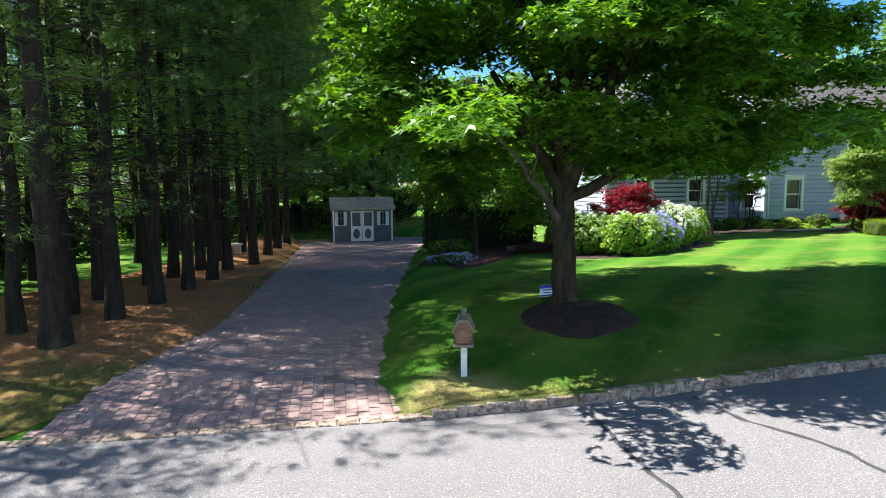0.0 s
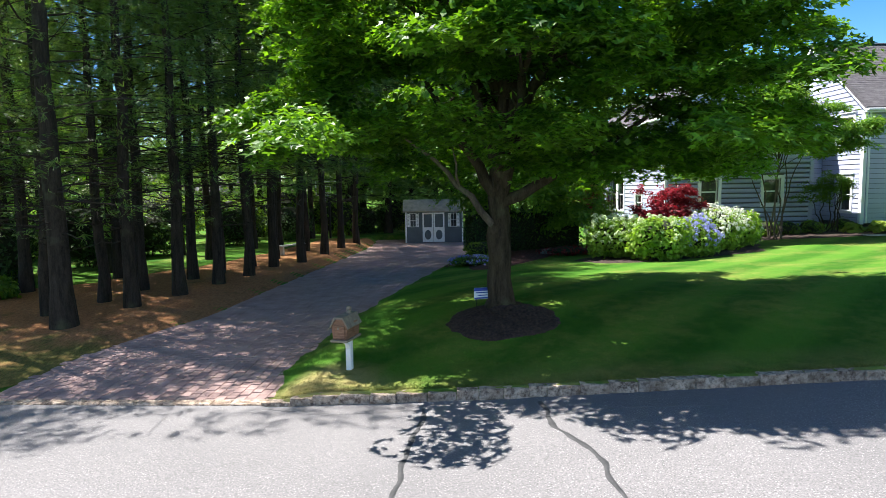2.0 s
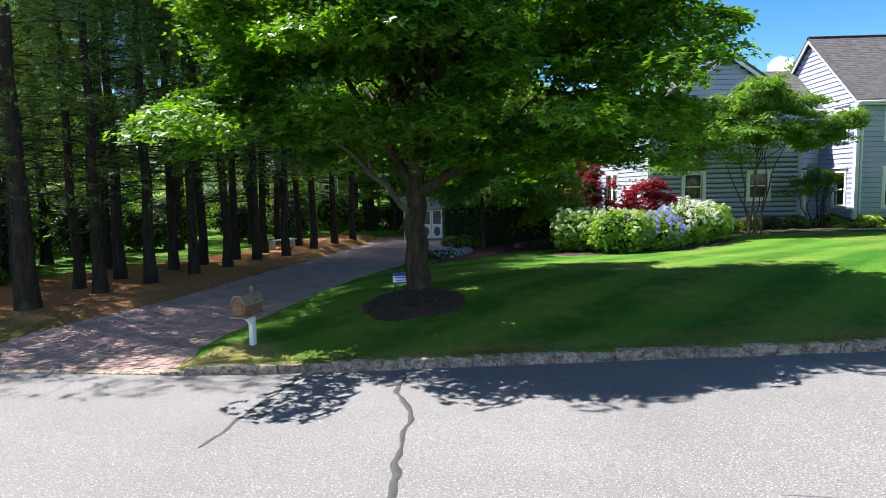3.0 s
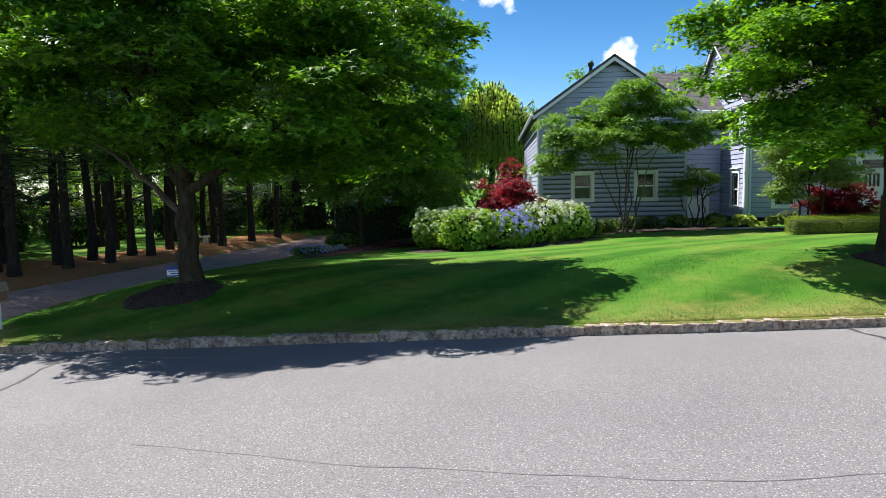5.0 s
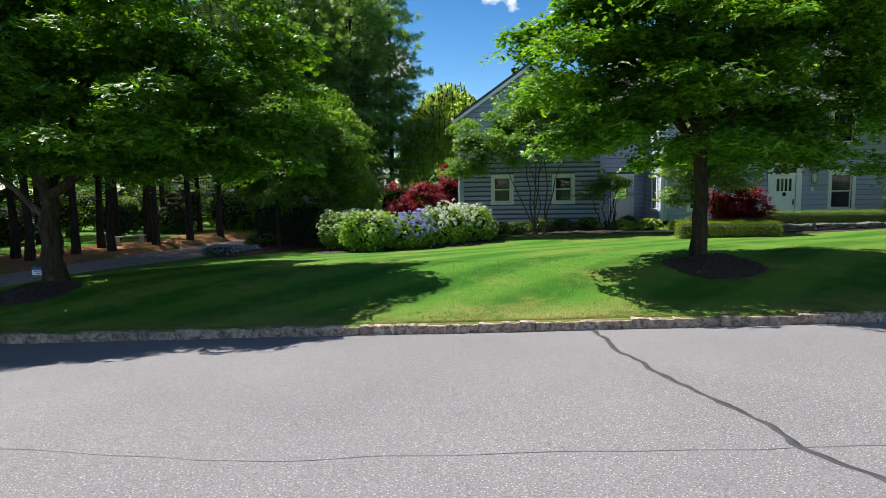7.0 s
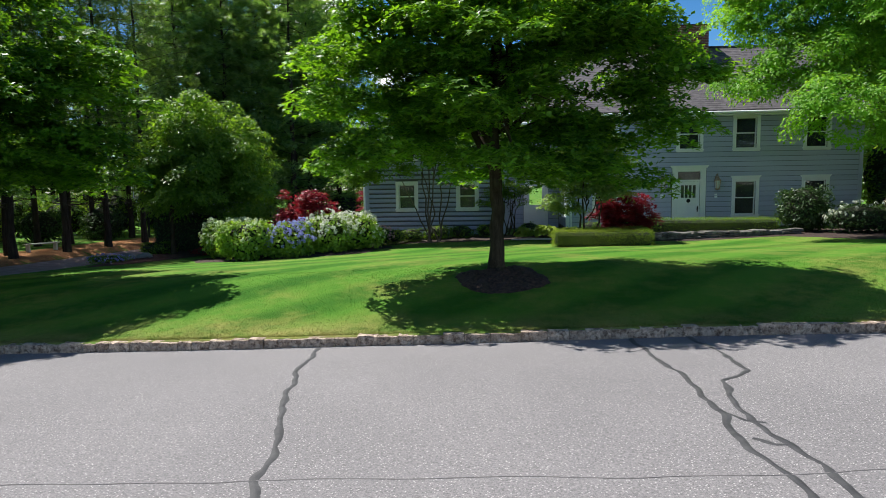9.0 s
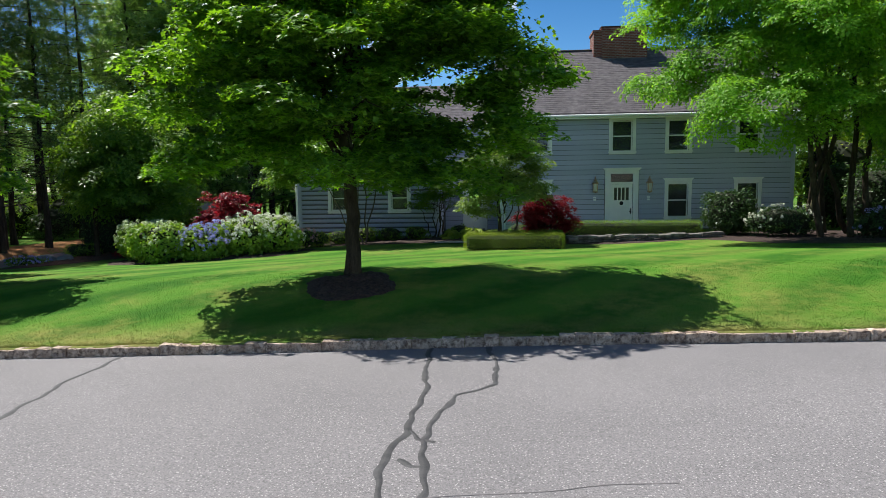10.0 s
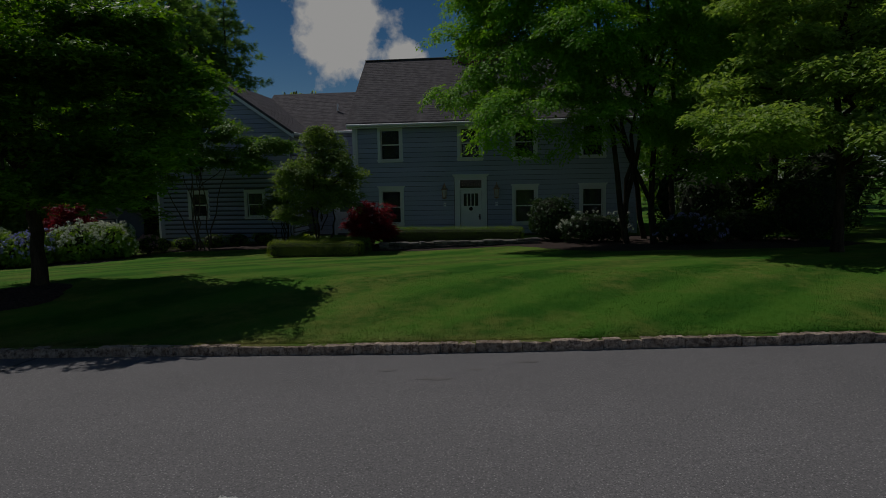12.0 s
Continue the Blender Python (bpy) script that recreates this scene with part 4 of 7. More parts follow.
# ---- beds: bark mulch, pine needles, rings round the trees ----
def bed(name, at, rx, ry, material, label, h=0.05, seed=1, turn=0.0, category="flower bed"):
    """A low mound with an irregular edge that lies on the ground."""
    bm = bmesh.new()
    rings, seg = 20, 90
    rows = []
    ct, st = math.cos(radians(turn)), math.sin(radians(turn))
    for k in range(rings + 1):
        q = k / rings
        row = []
        for i in range(seg):
            th = 2 * math.pi * i / seg
            e = 1 + 0.24 * noise.noise((math.cos(th) * 1.6 + seed * 3, math.sin(th) * 1.6, seed)) + 0.07 * noise.noise((math.cos(th) * 7, math.sin(th) * 7, seed))
            u, v = math.cos(th) * rx * q * e, math.sin(th) * ry * q * e
            x, y = at[0] + u * ct - v * st, at[1] + u * st + v * ct
            z = ground_at(x, y)[2] + 0.012 + h * (1 - q ** 3) + (0.05 * noise.noise((x * 5, y * 5, seed)) + 0.04 * noise.noise((x * 16, y * 16, seed))) * (1 - q ** 8) - 0.03 * (q > 0.99)
            row.append(bm.verts.new((x, y, z)))
        rows.append(row)
    for a, b in zip(rows, rows[1:]):
        for i in range(seg):
            j = (i + 1) % seg
            if a is rows[0]:
                if i == 0:
                    pass
            bm.faces.new((a[i], b[i], b[j], a[j]))
    bmesh.ops.remove_doubles(bm, verts=rows[0], dist=0.001)
    return tagged(part(name, bm, material, None, smooth=True), label, category, "", "structure")


bed("mulch_ring", (4.85, 9.98), 1.02, 0.92, M_MULCH, "ring of dark bark mulch round the maple trunk", 0.10, 1)
bed("mulch_ring", (19.15, 9.85), 0.92, 0.86, M_MULCH, "ring of dark bark mulch round the tree trunk", 0.10, 2)
bed("mulch_bed", (11.9, 19.6), 3.6, 1.6, M_MULCH, "dark mulch bed under the hydrangeas", 0.04, 3, 18)
bed("mulch_bed", (17.55, 23.3), 4.6, 1.5, M_MULCH, "dark mulch bed along the house wall", 0.03, 4)
bed("mulch_bed", (26.4, 21.75), 5.2, 1.75, M_MULCH, "dark mulch bed in front of the entrance", 0.03, 5, 12)
bed("mulch_bed", (34.5, 21.29), 6.2, 3.0, M_MULCH, "dark mulch bed beneath the trees", 0.03, 6, -8)
bed("mulch_bed", (6.35, 21.3), 3.3, 1.5, M_REDMULCH, "reddish mulch bed beside the driveway", 0.06, 7, 60)
def needle_rows(x):
    # carried to the kerb so its dark tone replaces pine shade on the verge
    lo = float(kerb_y(x)) + float(np.interp(x, (-4.0, -3.5, -3.2), (0.35, 0.4, 0.9))) + 0.25 * math.sin(x * 2.1) + 0.12 * math.sin(x * 6.3)
    lo = max(lo, float(np.interp(x, DL_X, DL_Y)) + 0.1) if x > -3.0 else lo
    hi = float(np.interp(x, (-9.5, -8, -5.5, -4.2, -3.2, -2.2, 0.5), (13.5, 16, 20, 23, 26, 33.5, 33.5))) + 0.4 * math.sin(x * 3) + 0.25 * math.sin(x * 8)
    return np.linspace(lo, max(hi, lo + 0.5), 60)


tagged(sheet("pine_needle_bed", np.linspace(-9.5, 0.5, 90), needle_rows, M_NEEDLES, land_z, 0.014), "rust-brown fallen needles covering the ground under the pines", "pine needles")

# ================= the house =================
EXPOSE = 0.215


def clapboards(parent, place, spans, z0, z1, exposure=EXPOSE, lap=False):
    """Clapboards row by row: spans(z) gives the free stretches of the wall at that height; place(u, out, z) the local point."""
    z = z0
    while z < z1 - 0.04:
        top = min(z + exposure, z1)
        for a, b in spans(z + exposure * 0.5):
            if b - a < 0.05:
                continue
            bm = bmesh.new()
            # slots bare the dark core as drawn shadow lines; lap ledges add bright ones
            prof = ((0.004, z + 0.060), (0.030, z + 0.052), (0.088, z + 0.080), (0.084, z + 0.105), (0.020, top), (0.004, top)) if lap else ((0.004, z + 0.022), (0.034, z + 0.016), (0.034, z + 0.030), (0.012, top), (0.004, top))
            ends = [[bm.verts.new(place(u, o, h)) for o, h in prof] for u in (a, b)]
            bm.faces.new(ends[0]), bm.faces.new(ends[1][::-1])
            for i in range(len(prof)):
                j = (i + 1) % len(prof)
                bm.faces.new((ends[0][i], ends[1][i], ends[1][j], ends[0][j]))
            bmesh.ops.recalc_face_normals(bm, faces=bm.faces)
            part("clapboard", bm, M_SIDING, parent)
        z += exposure


def cut(a, b, holes, z):
    """The stretch a..b less the holes (u0, u1, z0, z1) that cross the height z."""
    out, u = [], a
    for h in sorted(h for h in holes if h[2] - 0.05 < z < h[3] - 0.03):
        if h[0] > u:
            out.append((u, min(h[0], b)))
        u = max(u, h[1])
    if u < b:
        out.append((u, b))
    return out


def wall_core(place, width, z0, z1, holes, thick=0.14, top=None):
    """A wall of cells with real openings; top(u) lifts it into a gable."""
    us = sorted({0.0, width, *[h[0] for h in holes], *[h[1] for h in holes]})
    zs = sorted({z0, z1, *[h[2] for h in holes], *[h[3] for h in holes]})
    bm = bmesh.new()
    for a, b in zip(us, us[1:]):
        for c, d in zip(zs, zs[1:]):
            m = ((a + b) / 2, (c + d) / 2)
            if any(h[0] < m[0] < h[1] and h[2] < m[1] < h[3] for h in holes):
                continue
            v = [bm.verts.new(place(u, o, z)) for u, o, z in ((a, -thick, c), (b, -thick, c), (b, 0, c), (a, 0, c), (a, -thick, d), (b, -thick, d), (b, 0, d), (a, 0, d))]
            for q in ((3, 2, 1, 0), (4, 5, 6, 7), (0, 1, 5, 4), (1, 2, 6, 5), (2, 3, 7, 6), (3, 0, 4, 7)):
                bm.faces.new([v[i] for i in q])
    bmesh.ops.remove_doubles(bm, verts=bm.verts, dist=0.0005)
    if top:
        pts = [(0.0, z1), (width, z1), *top]
        lo, hi = [bm.verts.new(place(u, 0, z)) for u, z in pts], [bm.verts.new(place(u, -thick, z)) for u, z in pts]
        bm.faces.new(lo), bm.faces.new(hi[::-1])
        for i in range(len(pts)):
            j = (i + 1) % len(pts)
            bm.faces.new((lo[i], hi[i], hi[j], lo[j]))
    bmesh.ops.recalc_face_normals(bm, faces=bm.faces)
    return bm


def slab(bm, place, u0, u1, o0, o1, z0, z1):
    v = [bm.verts.new(place(u, o, z)) for u, o, z in ((u0, o0, z0), (u1, o0, z0), (u1, o1, z0), (u0, o1, z0), (u0, o0, z1), (u1, o0, z1), (u1, o1, z1), (u0, o1, z1))]
    fs = [bm.faces.new([v[i] for i in q]) for q in ((3, 2, 1, 0), (4, 5, 6, 7), (0, 1, 5, 4), (1, 2, 6, 5), (2, 3, 7, 6), (3, 0, 4, 7))]
    bmesh.ops.recalc_face_normals(bm, faces=fs)


def window(parent, place, u0, u1, z0, z1, crown=True, shade=0.0):
    """A double-hung window in the opening u0..u1, z0..z1: casing, sill, two sashes, panes, and where shade is set a
    near-black panel added behind the panes to read as a dark room.
    """
    c = 0.135
    bm = bmesh.new()
    slab(bm, place, u0 - c, u0, -0.10, 0.050, z0, z1), slab(bm, place, u1, u1 + c, -0.10, 0.050, z0, z1)
    slab(bm, place, u0 - c - 0.004, u1 + c + 0.004, -0.10, 0.054, z1, z1 + c)
    if crown:
        slab(bm, place, u0 - c - 0.03, u1 + c + 0.03, 0.0, 0.075, z1 + c, z1 + c + 0.045)
        slab(bm, place, u0 - c - 0.06, u1 + c + 0.06, 0.0, 0.110, z1 + c + 0.045, z1 + c + 0.085)
    w = part("window", bm, M_WHITE, parent)
    bm = bmesh.new()
    slab(bm, place, u0 - c - 0.03, u1 + c + 0.03, -0.10, 0.095, z0 - 0.055, z0)
    slab(bm, place, u0 - c, u1 + c, 0.0, 0.048, z0 - 0.12, z0 - 0.055)
    part("sill", bm, M_WHITE, w)
    mid = (z0 + z1) / 2
    for a, b, o in ((z0, mid + 0.02, -0.075), (mid - 0.02, z1, -0.040)):
        bm, s = bmesh.new(), 0.045
        slab(bm, place, u0, u0 + s, o - 0.03, o, a, b), slab(bm, place, u1 - s, u1, o - 0.03, o, a, b)
        slab(bm, place, u0 + s, u1 - s, o - 0.03, o, a, a + s), slab(bm, place, u0 + s, u1 - s, o - 0.03, o, b - s, b)
        part("sash", bm, M_WHITE, w)
        bm = bmesh.new()
        slab(bm, place, u0 + s, u1 - s, o - 0.018, o - 0.012, a + s, b - s)
        p = part("pane", bm, M_GLASS, w)
        p.visible_shadow = False
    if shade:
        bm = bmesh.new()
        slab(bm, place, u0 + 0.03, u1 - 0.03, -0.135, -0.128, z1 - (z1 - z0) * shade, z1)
        part("shade", bm, M_PANEBACK, w, "near-black panel behind the panes, as roller shade and unlit room")
    return w


def roof_slope(parent, p00, p10, p01, p11, thick=0.10, courses=30, label=""):
    """One slope from eave p00-p10 to ridge p01-p11, laid in shingle courses that overlap."""
    a, b, c, d = (np.array(p, float) for p in (p00, p10, p01, p11))
    n = np.cross(b - a, c - a)
    n /= np.linalg.norm(n)
    if n[2] < 0:
        n = -n
    V, F, U = [a - n * 0.0, b - n * 0.0], [], []
    run, wid = np.linalg.norm(c - a), np.linalg.norm(b - a)
    for i in range(courses):
        t0, t1 = i / courses, (i + 1) / courses
        l0, r0, l1, r1 = a + (c - a) * t0, b + (d - b) * t0, a + (c - a) * t1, b + (d - b) * t1
        k = len(V)
        V += [l0 + n * 0.009, r0 + n * 0.009, l1 + n * 0.003, r1 + n * 0.003]
        F += [(k - 2, k - 1, k + 1, k), (k, k + 1, k + 3, k + 2)]
        v0, v1 = t0 * run, t1 * run
        U += [(0, v0 - 0.01), (wid, v0 - 0.01), (wid, v0), (0, v0), (0, v0), (wid, v0), (wid, v1), (0, v1)]
    k, e = len(V), len(V) - 2
    V += [a - n * thick, b - n * thick, d - n * thick, c - n * thick]
    F += [(k + 3, k + 2, k + 1, k), (k, k + 1, 1, 0), (k + 1, k + 2, e + 1, 1), (k + 2, k + 3, e, e + 1), (k + 3, k, 0, e)]
    U += [(0, 0)] * 20
    me = mesh_np("roof", V, F)
    uv = me.uv_layers.new(name="UVMap")
    uv.data.foreach_set("uv", np.array(U, dtype=np.float32).ravel())
    return part("roof", me, M_ROOF, parent, label)


HX, HY, HZ, HS = 22.11, 25.60, 0.97, 0.982
house = thing("house", (HX, HY, HZ), "two-storey blue-grey clapboard colonial house with white trim and grey roof", "house")
house.scale = (HS, HS, HS)
W, D, EAVE, RIDGE = 12.4, 7.6, 5.25, 8.40


def front(u, o, z):
    return (u, -o, z)


def left(u, o, z):
    return (-o, D - u, z)


def right_(u, o, z):
    return (W + o, u, z)


def back_(u, o, z):
    return (W - u, D + o, z)


# openings of the front: (u0, u1, z0, z1) without casing, heights above the house's ground
up_z, low_z = (3.46, 4.78), (0.61, 2.07)
F_WINS = [(c - 0.43, c + 0.43, *zz) for c, zz in ((1.68, up_z), (5.25, up_z), (7.62, up_z), (10.54, up_z), (1.68, low_z), (7.64, low_z), (10.54, low_z))]
DOOR = (4.775, 5.735, 0.0, 2.50)
f_holes = F_WINS + [DOOR]
f_cased = [(a - 0.135, b + 0.135, c - 0.12, d + 0.22) for a, b, c, d in F_WINS] + [(4.515, 5.995, 0.0, 2.74)]
part("wall", wall_core(front, W, -0.3, EAVE, f_holes), M_GAPSHADE, house)
l_holes = [(6.1, 6.9, 3.46, 4.78), (6.1, 6.9, 0.61, 2.07)]
l_cased = [(a - 0.135, b + 0.135, c - 0.12, d + 0.22) for a, b, c, d in l_holes]
part("wall", wall_core(left, D, -0.3, EAVE, l_holes, top=[(D / 2, RIDGE - 0.12)]), M_GAPSHADE, house)
part("wall", wall_core(right_, D, -0.3, EAVE, [], top=[(D / 2, RIDGE - 0.12)]), M_GAPSHADE, house)
part("wall", wall_core(back_, W, -0.3, EAVE, []), M_GAPSHADE, house)
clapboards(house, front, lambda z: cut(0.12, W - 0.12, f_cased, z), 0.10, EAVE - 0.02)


def gable_span(width, eave, ridge, holes, edge=0.12):
    def f(z):
        k = 0.0 if z < eave else (z - eave) / (ridge - eave) * width / 2
        return cut(max(edge, k), width - max(edge, k), holes, z)
    return f


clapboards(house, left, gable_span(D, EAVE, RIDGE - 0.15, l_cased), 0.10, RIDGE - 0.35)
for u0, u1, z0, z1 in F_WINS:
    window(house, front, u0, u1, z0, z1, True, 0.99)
for u0, u1, z0, z1 in l_holes:
    window(house, left, u0, u1, z0, z1)
for cb in ((-0.03, 0.12, -0.042, 0.0, 0.05, EAVE), (W - 0.12, W + 0.03, -0.042, 0.0, 0.05, EAVE), (-0.042, 0.0, 0.001, 0.13, 0.05, EAVE)):
    part("corner_board", boxes(cb), M_SIDING if cb[0] > 1 else M_WHITE, house)
over = 0.36
slope = (RIDGE - EAVE) / (D / 2)
roof_slope(house, (-0.22, -over, EAVE - over * slope + 0.14), (W + 0.22, -over, EAVE - over * slope + 0.14), (-0.22, D / 2, RIDGE + 0.14), (W + 0.22, D / 2, RIDGE + 0.14), courses=34)
roof_slope(house, (W + 0.22, D + over, EAVE - over * slope + 0.14), (-0.22, D + over, EAVE - over * slope + 0.14), (W + 0.22, D / 2, RIDGE + 0.14), (-0.22, D / 2, RIDGE + 0.14), courses=34)
part("ridge_cap", boxes((-0.23, W + 0.23, D / 2 - 0.10, D / 2 + 0.10, RIDGE + 0.115, RIDGE + 0.175), bevel=0.02), M_ROOF, house)
part("fascia", boxes((-0.2, W + 0.2, -over - 0.015, -over + 0.012, EAVE - over * slope - 0.10, EAVE - over * slope + 0.07)), M_WHITE, house, "white eave board")
part("soffit", boxes((-0.2, W + 0.2, -over + 0.012, 0.0, EAVE - over * slope - 0.085, EAVE - over * slope - 0.06)), M_WHITE, house)
part("gutter", boxes((-0.2, W + 0.2, -over - 0.12, -over - 0.016, EAVE - over * slope - 0.04, EAVE - over * slope + 0.075), bevel=0.03), M_WHITE, house, "white metal gutter")
for s in (-1, 1):
    bm = bmesh.new()
    y0, z0 = (-over, EAVE - over * slope) if s < 0 else (D + over, EAVE - over * slope)
    prism(bm, [(y0, z0 - 0.10), (y0, z0 + 0.05), (D / 2, RIDGE + 0.05), (D / 2, RIDGE - 0.12)], "x", -0.215, -0.16)
    part("rake_board", bm, M_WHITE, house)
part("downspout", boxes((0.14, 0.22, -0.11, -0.05, 0.1, EAVE - 0.3), bevel=0.015), M_WHITE, house)
part("foundation", boxes((0.0, W, 0.0, D, -0.3, 0.09)), M_PATH, house)

# front door
bm = boxes((4.545, 4.775, -0.060, 0.10, -0.1, 2.50), (5.735, 5.965, -0.060, 0.10, -0.1, 2.50), (4.541, 5.969, -0.064, 0.10, 2.50, 2.66), (4.495, 6.015, -0.10, 0.0, 2.66, 2.71), (4.455, 6.055, -0.15, 0.0, 2.71, 2.76), (4.775, 5.735, -0.03, 0.10, 2.06, 2.15), (4.775, 5.735, -0.09, 0.10, -0.06, 0.0))
door = part("door", bm, M_WHITE, house, "white front door with four small lights and a transom window")
d0, d1, dz0, dz1, dy = 4.785, 5.725, 0.005, 2.055, 0.025
lights = [(d0 + 0.16 + i * 0.165, d0 + 0.16 + i * 0.165 + 0.125) for i in range(4)]
spec = [(d0, d1, dy, dy + 0.045, dz0, dz0 + 0.24), (d0, d1, dy, dy + 0.045, dz1 - 0.15, dz1), (d0, d0 + 0.15, dy, dy + 0.045, dz0 + 0.24, dz1 - 0.15), (d1 - 0.15, d1, dy, dy + 0.045, dz0 + 0.24, dz1 - 0.15), (d0 + 0.15, d1 - 0.15, dy, dy + 0.045, 1.18, 1.36), (d0 + 0.15, d1 - 0.15, dy + 0.014, dy + 0.035, dz0 + 0.24, 1.18), ((d0 + d1) / 2 - 0.05, (d0 + d1) / 2 + 0.05, dy, dy + 0.045, dz0 + 0.24, 1.18)]
spec += [(b, a2, dy, dy + 0.045, 1.36, dz1 - 0.15) for (a, b), (a2, b2) in zip(lights, lights[1:])]
part("door_leaf", boxes(*spec), M_DOOR, door)
for a, b in lights:
    part("pane", boxes((a, b, dy + 0.02, dy + 0.026, 1.36, dz1 - 0.15)), M_GLASS, door)
part("transom_pane", boxes((4.775, 5.735, 0.02, 0.026, 2.15, 2.50)), M_GLASS, door)
k = lathe([(0.012, 0), (0.075, 0.005), (0.085, 0.03), (0.05, 0.05), (0.01, 0.055)], 14)
bmesh.ops.transform(k, matrix=pose(5.255, dy, 1.23, 90), verts=k.verts)
part("knocker", k, M_IRON, door, "dark round door knocker")
bm = boxes((5.625, 5.675, dy - 0.02, dy, 0.74, 1.00), bevel=0.01)
box(bm, 5.575, 5.675, dy - 0.07, dy - 0.045, 0.85, 0.88, bevel=0.008)
box(bm, 5.643, 5.66, dy - 0.05, dy, 0.855, 0.875)
part("door_handle", bm, M_IRON, door, "black door handle")
part("door_step", boxes((4.28, 6.24, -0.95, -0.10, -0.3, -0.07), bevel=0.02), M_PATH, house, "pale stone door step")

# chimney
bm = bmesh.new()
box(bm, 4.48, 4.86, 3.30, 4.50, RIDGE - 1.0, RIDGE + 0.86)
box(bm, 4.86, 6.95, 3.15, 4.65, RIDGE - 1.3, RIDGE + 0.90)
box(bm, 4.43, 4.88, 3.25, 4.55, RIDGE + 0.86, RIDGE + 0.96)
box(bm, 4.80, 7.01, 3.09, 4.71, RIDGE + 0.90, RIDGE + 1.04)
bmesh.ops.recalc_face_normals(bm, faces=bm.faces)
uv = bm.loops.layers.uv.new("UVMap")
for f in bm.faces:
    for lp in f.loops:
        co = lp.vert.co
        lp[uv].uv = (co.x if abs(f.normal.x) < 0.5 else co.y, co.z)
chim = part("chimney", bm, M_CHIMNEY, house, "broad red brick chimney")
bm = boxes((4.78, 7.03, 3.07, 4.73, RIDGE + 1.04, RIDGE + 1.09), (5.1, 5.6, 3.6, 4.1, RIDGE + 1.09, RIDGE + 1.17), bevel=0.015)
part("chimney_cap", bm, M_IRON, chim, "dark chimney cap")

# wall lanterns by the door
def lantern(x):
    t = thing("wall_lantern", (HX + x * HS, HY - 0.04, HZ + 1.98 * HS), "copper wall lantern beside the front door", "lantern", "lanterns by the door")
    part("bracket", boxes((-0.05, 0.05, -0.02, 0.0, -0.18, 0.30), (-0.012, 0.012, -0.17, -0.02, 0.36, 0.385), (-0.012, 0.012, -0.03, -0.006, 0.29, 0.38), bevel=0.004), M_COPPER, t)
    b = lathe([(0.03, -0.30), (0.06, -0.27), (0.11, -0.26), (0.115, -0.23), (0.10, -0.22)], 8)
    bmesh.ops.translate(b, vec=(0, -0.17, 0), verts=b.verts)
    part("base", b, M_COPPER, t)
    b = lathe([(0.085, -0.22), (0.115, 0.05), (0.115, 0.10)], 8)
    bmesh.ops.translate(b, vec=(0, -0.17, 0), verts=b.verts)
    part("glass", b, M_LAMPGLASS, t)
    b = bmesh.new()
    for i in range(4):
        th = math.pi / 4 + i * math.pi / 2
        cx, cy = math.cos(th), math.sin(th)
        q = [b.verts.new((r_ * cx + ox, r_ * cy + oy - 0.17, z)) for r_, z in ((0.095, -0.22), (0.125, 0.10)) for ox, oy in ((-0.012, -0.012), (0.012, -0.012), (0.012, 0.012), (-0.012, 0.012))]
        for f in ((0, 1, 5, 4), (1, 2, 6, 5), (2, 3, 7, 6), (3, 0, 4, 7)):
            b.faces.new([q[j] for j in f])
    part("cage", b, M_COPPER, t)
    b = lathe([(0.15, 0.10), (0.15, 0.125), (0.07, 0.22), (0.07, 0.26), (0.03, 0.30), (0.015, 0.36), (0.02, 0.39), (0.004, 0.42)], 8)
    bmesh.ops.translate(b, vec=(0, -0.17, 0), verts=b.verts)
    part("cap", b, M_COPPER, t)
    # two white strips below the lantern, painted in for reflections
    for z in (-0.52, -0.62):
        part("number_plaque", boxes((-0.06, 0.06, -0.012, 0.0, z, z + 0.07), bevel=0.004), M_WHITE, t, "small white strip added for a pale reflection on the wall")
    return t


lantern(4.10), lantern(6.40)

# ---- the wing with its gable to the street ----
GXL, GY, GZ = 13.4, 24.84, 0.72
wing = thing("house_wing", (GXL, GY, GZ), "blue-grey clapboard house wing with a street-facing gable and white windows", "house")
GW, GD_, GE, GR = 6.06, 13.6, 4.95, 7.06


def gfront(u, o, z):
    return (u, -o, z)


def gleft(u, o, z):
    return (-o, GD_ - u, z)


def gright(u, o, z):
    return (GW + o, u, z)


def gback(u, o, z):
    return (GW - u, GD_ + o, z)


g_holes = [(1.425, 2.135, 1.27, 2.32), (4.045, 4.755, 1.27, 2.32), (1.425, 2.135, 3.45, 4.50), (4.045, 4.755, 3.45, 4.50)]
g_cased = [(a - 0.135, b + 0.135, c - 0.12, d + 0.135) for a, b, c, d in g_holes]
gl_holes = [(5.64, 6.68, 0.85, 2.45), (6.98, 7.9, 0.85, 2.45), (9.8, 10.6, 0.95, 1.65)]
gl_cased = [(a - 0.135, b + 0.135, c - 0.12, d + 0.135) for a, b, c, d in gl_holes]
part("wall", wall_core(gfront, GW, -0.4, GE, g_holes, top=[(GW / 2, GR - 0.1)]), M_GAPSHADE, wing)
part("wall", wall_core(gleft, GD_, -0.4, GE, gl_holes), M_GAPSHADE, wing)
part("wall", wall_core(gright, GD_, -0.4, GE, []), M_GAPSHADE, wing)
part("wall", wall_core(gback, GW, -0.4, GE, [], top=[(GW / 2, GR - 0.1)]), M_GAPSHADE, wing)
# deep laps on the lower storey only, shaped to imitate sunlit edges and shade
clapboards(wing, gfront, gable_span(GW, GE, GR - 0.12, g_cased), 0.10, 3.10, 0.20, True)
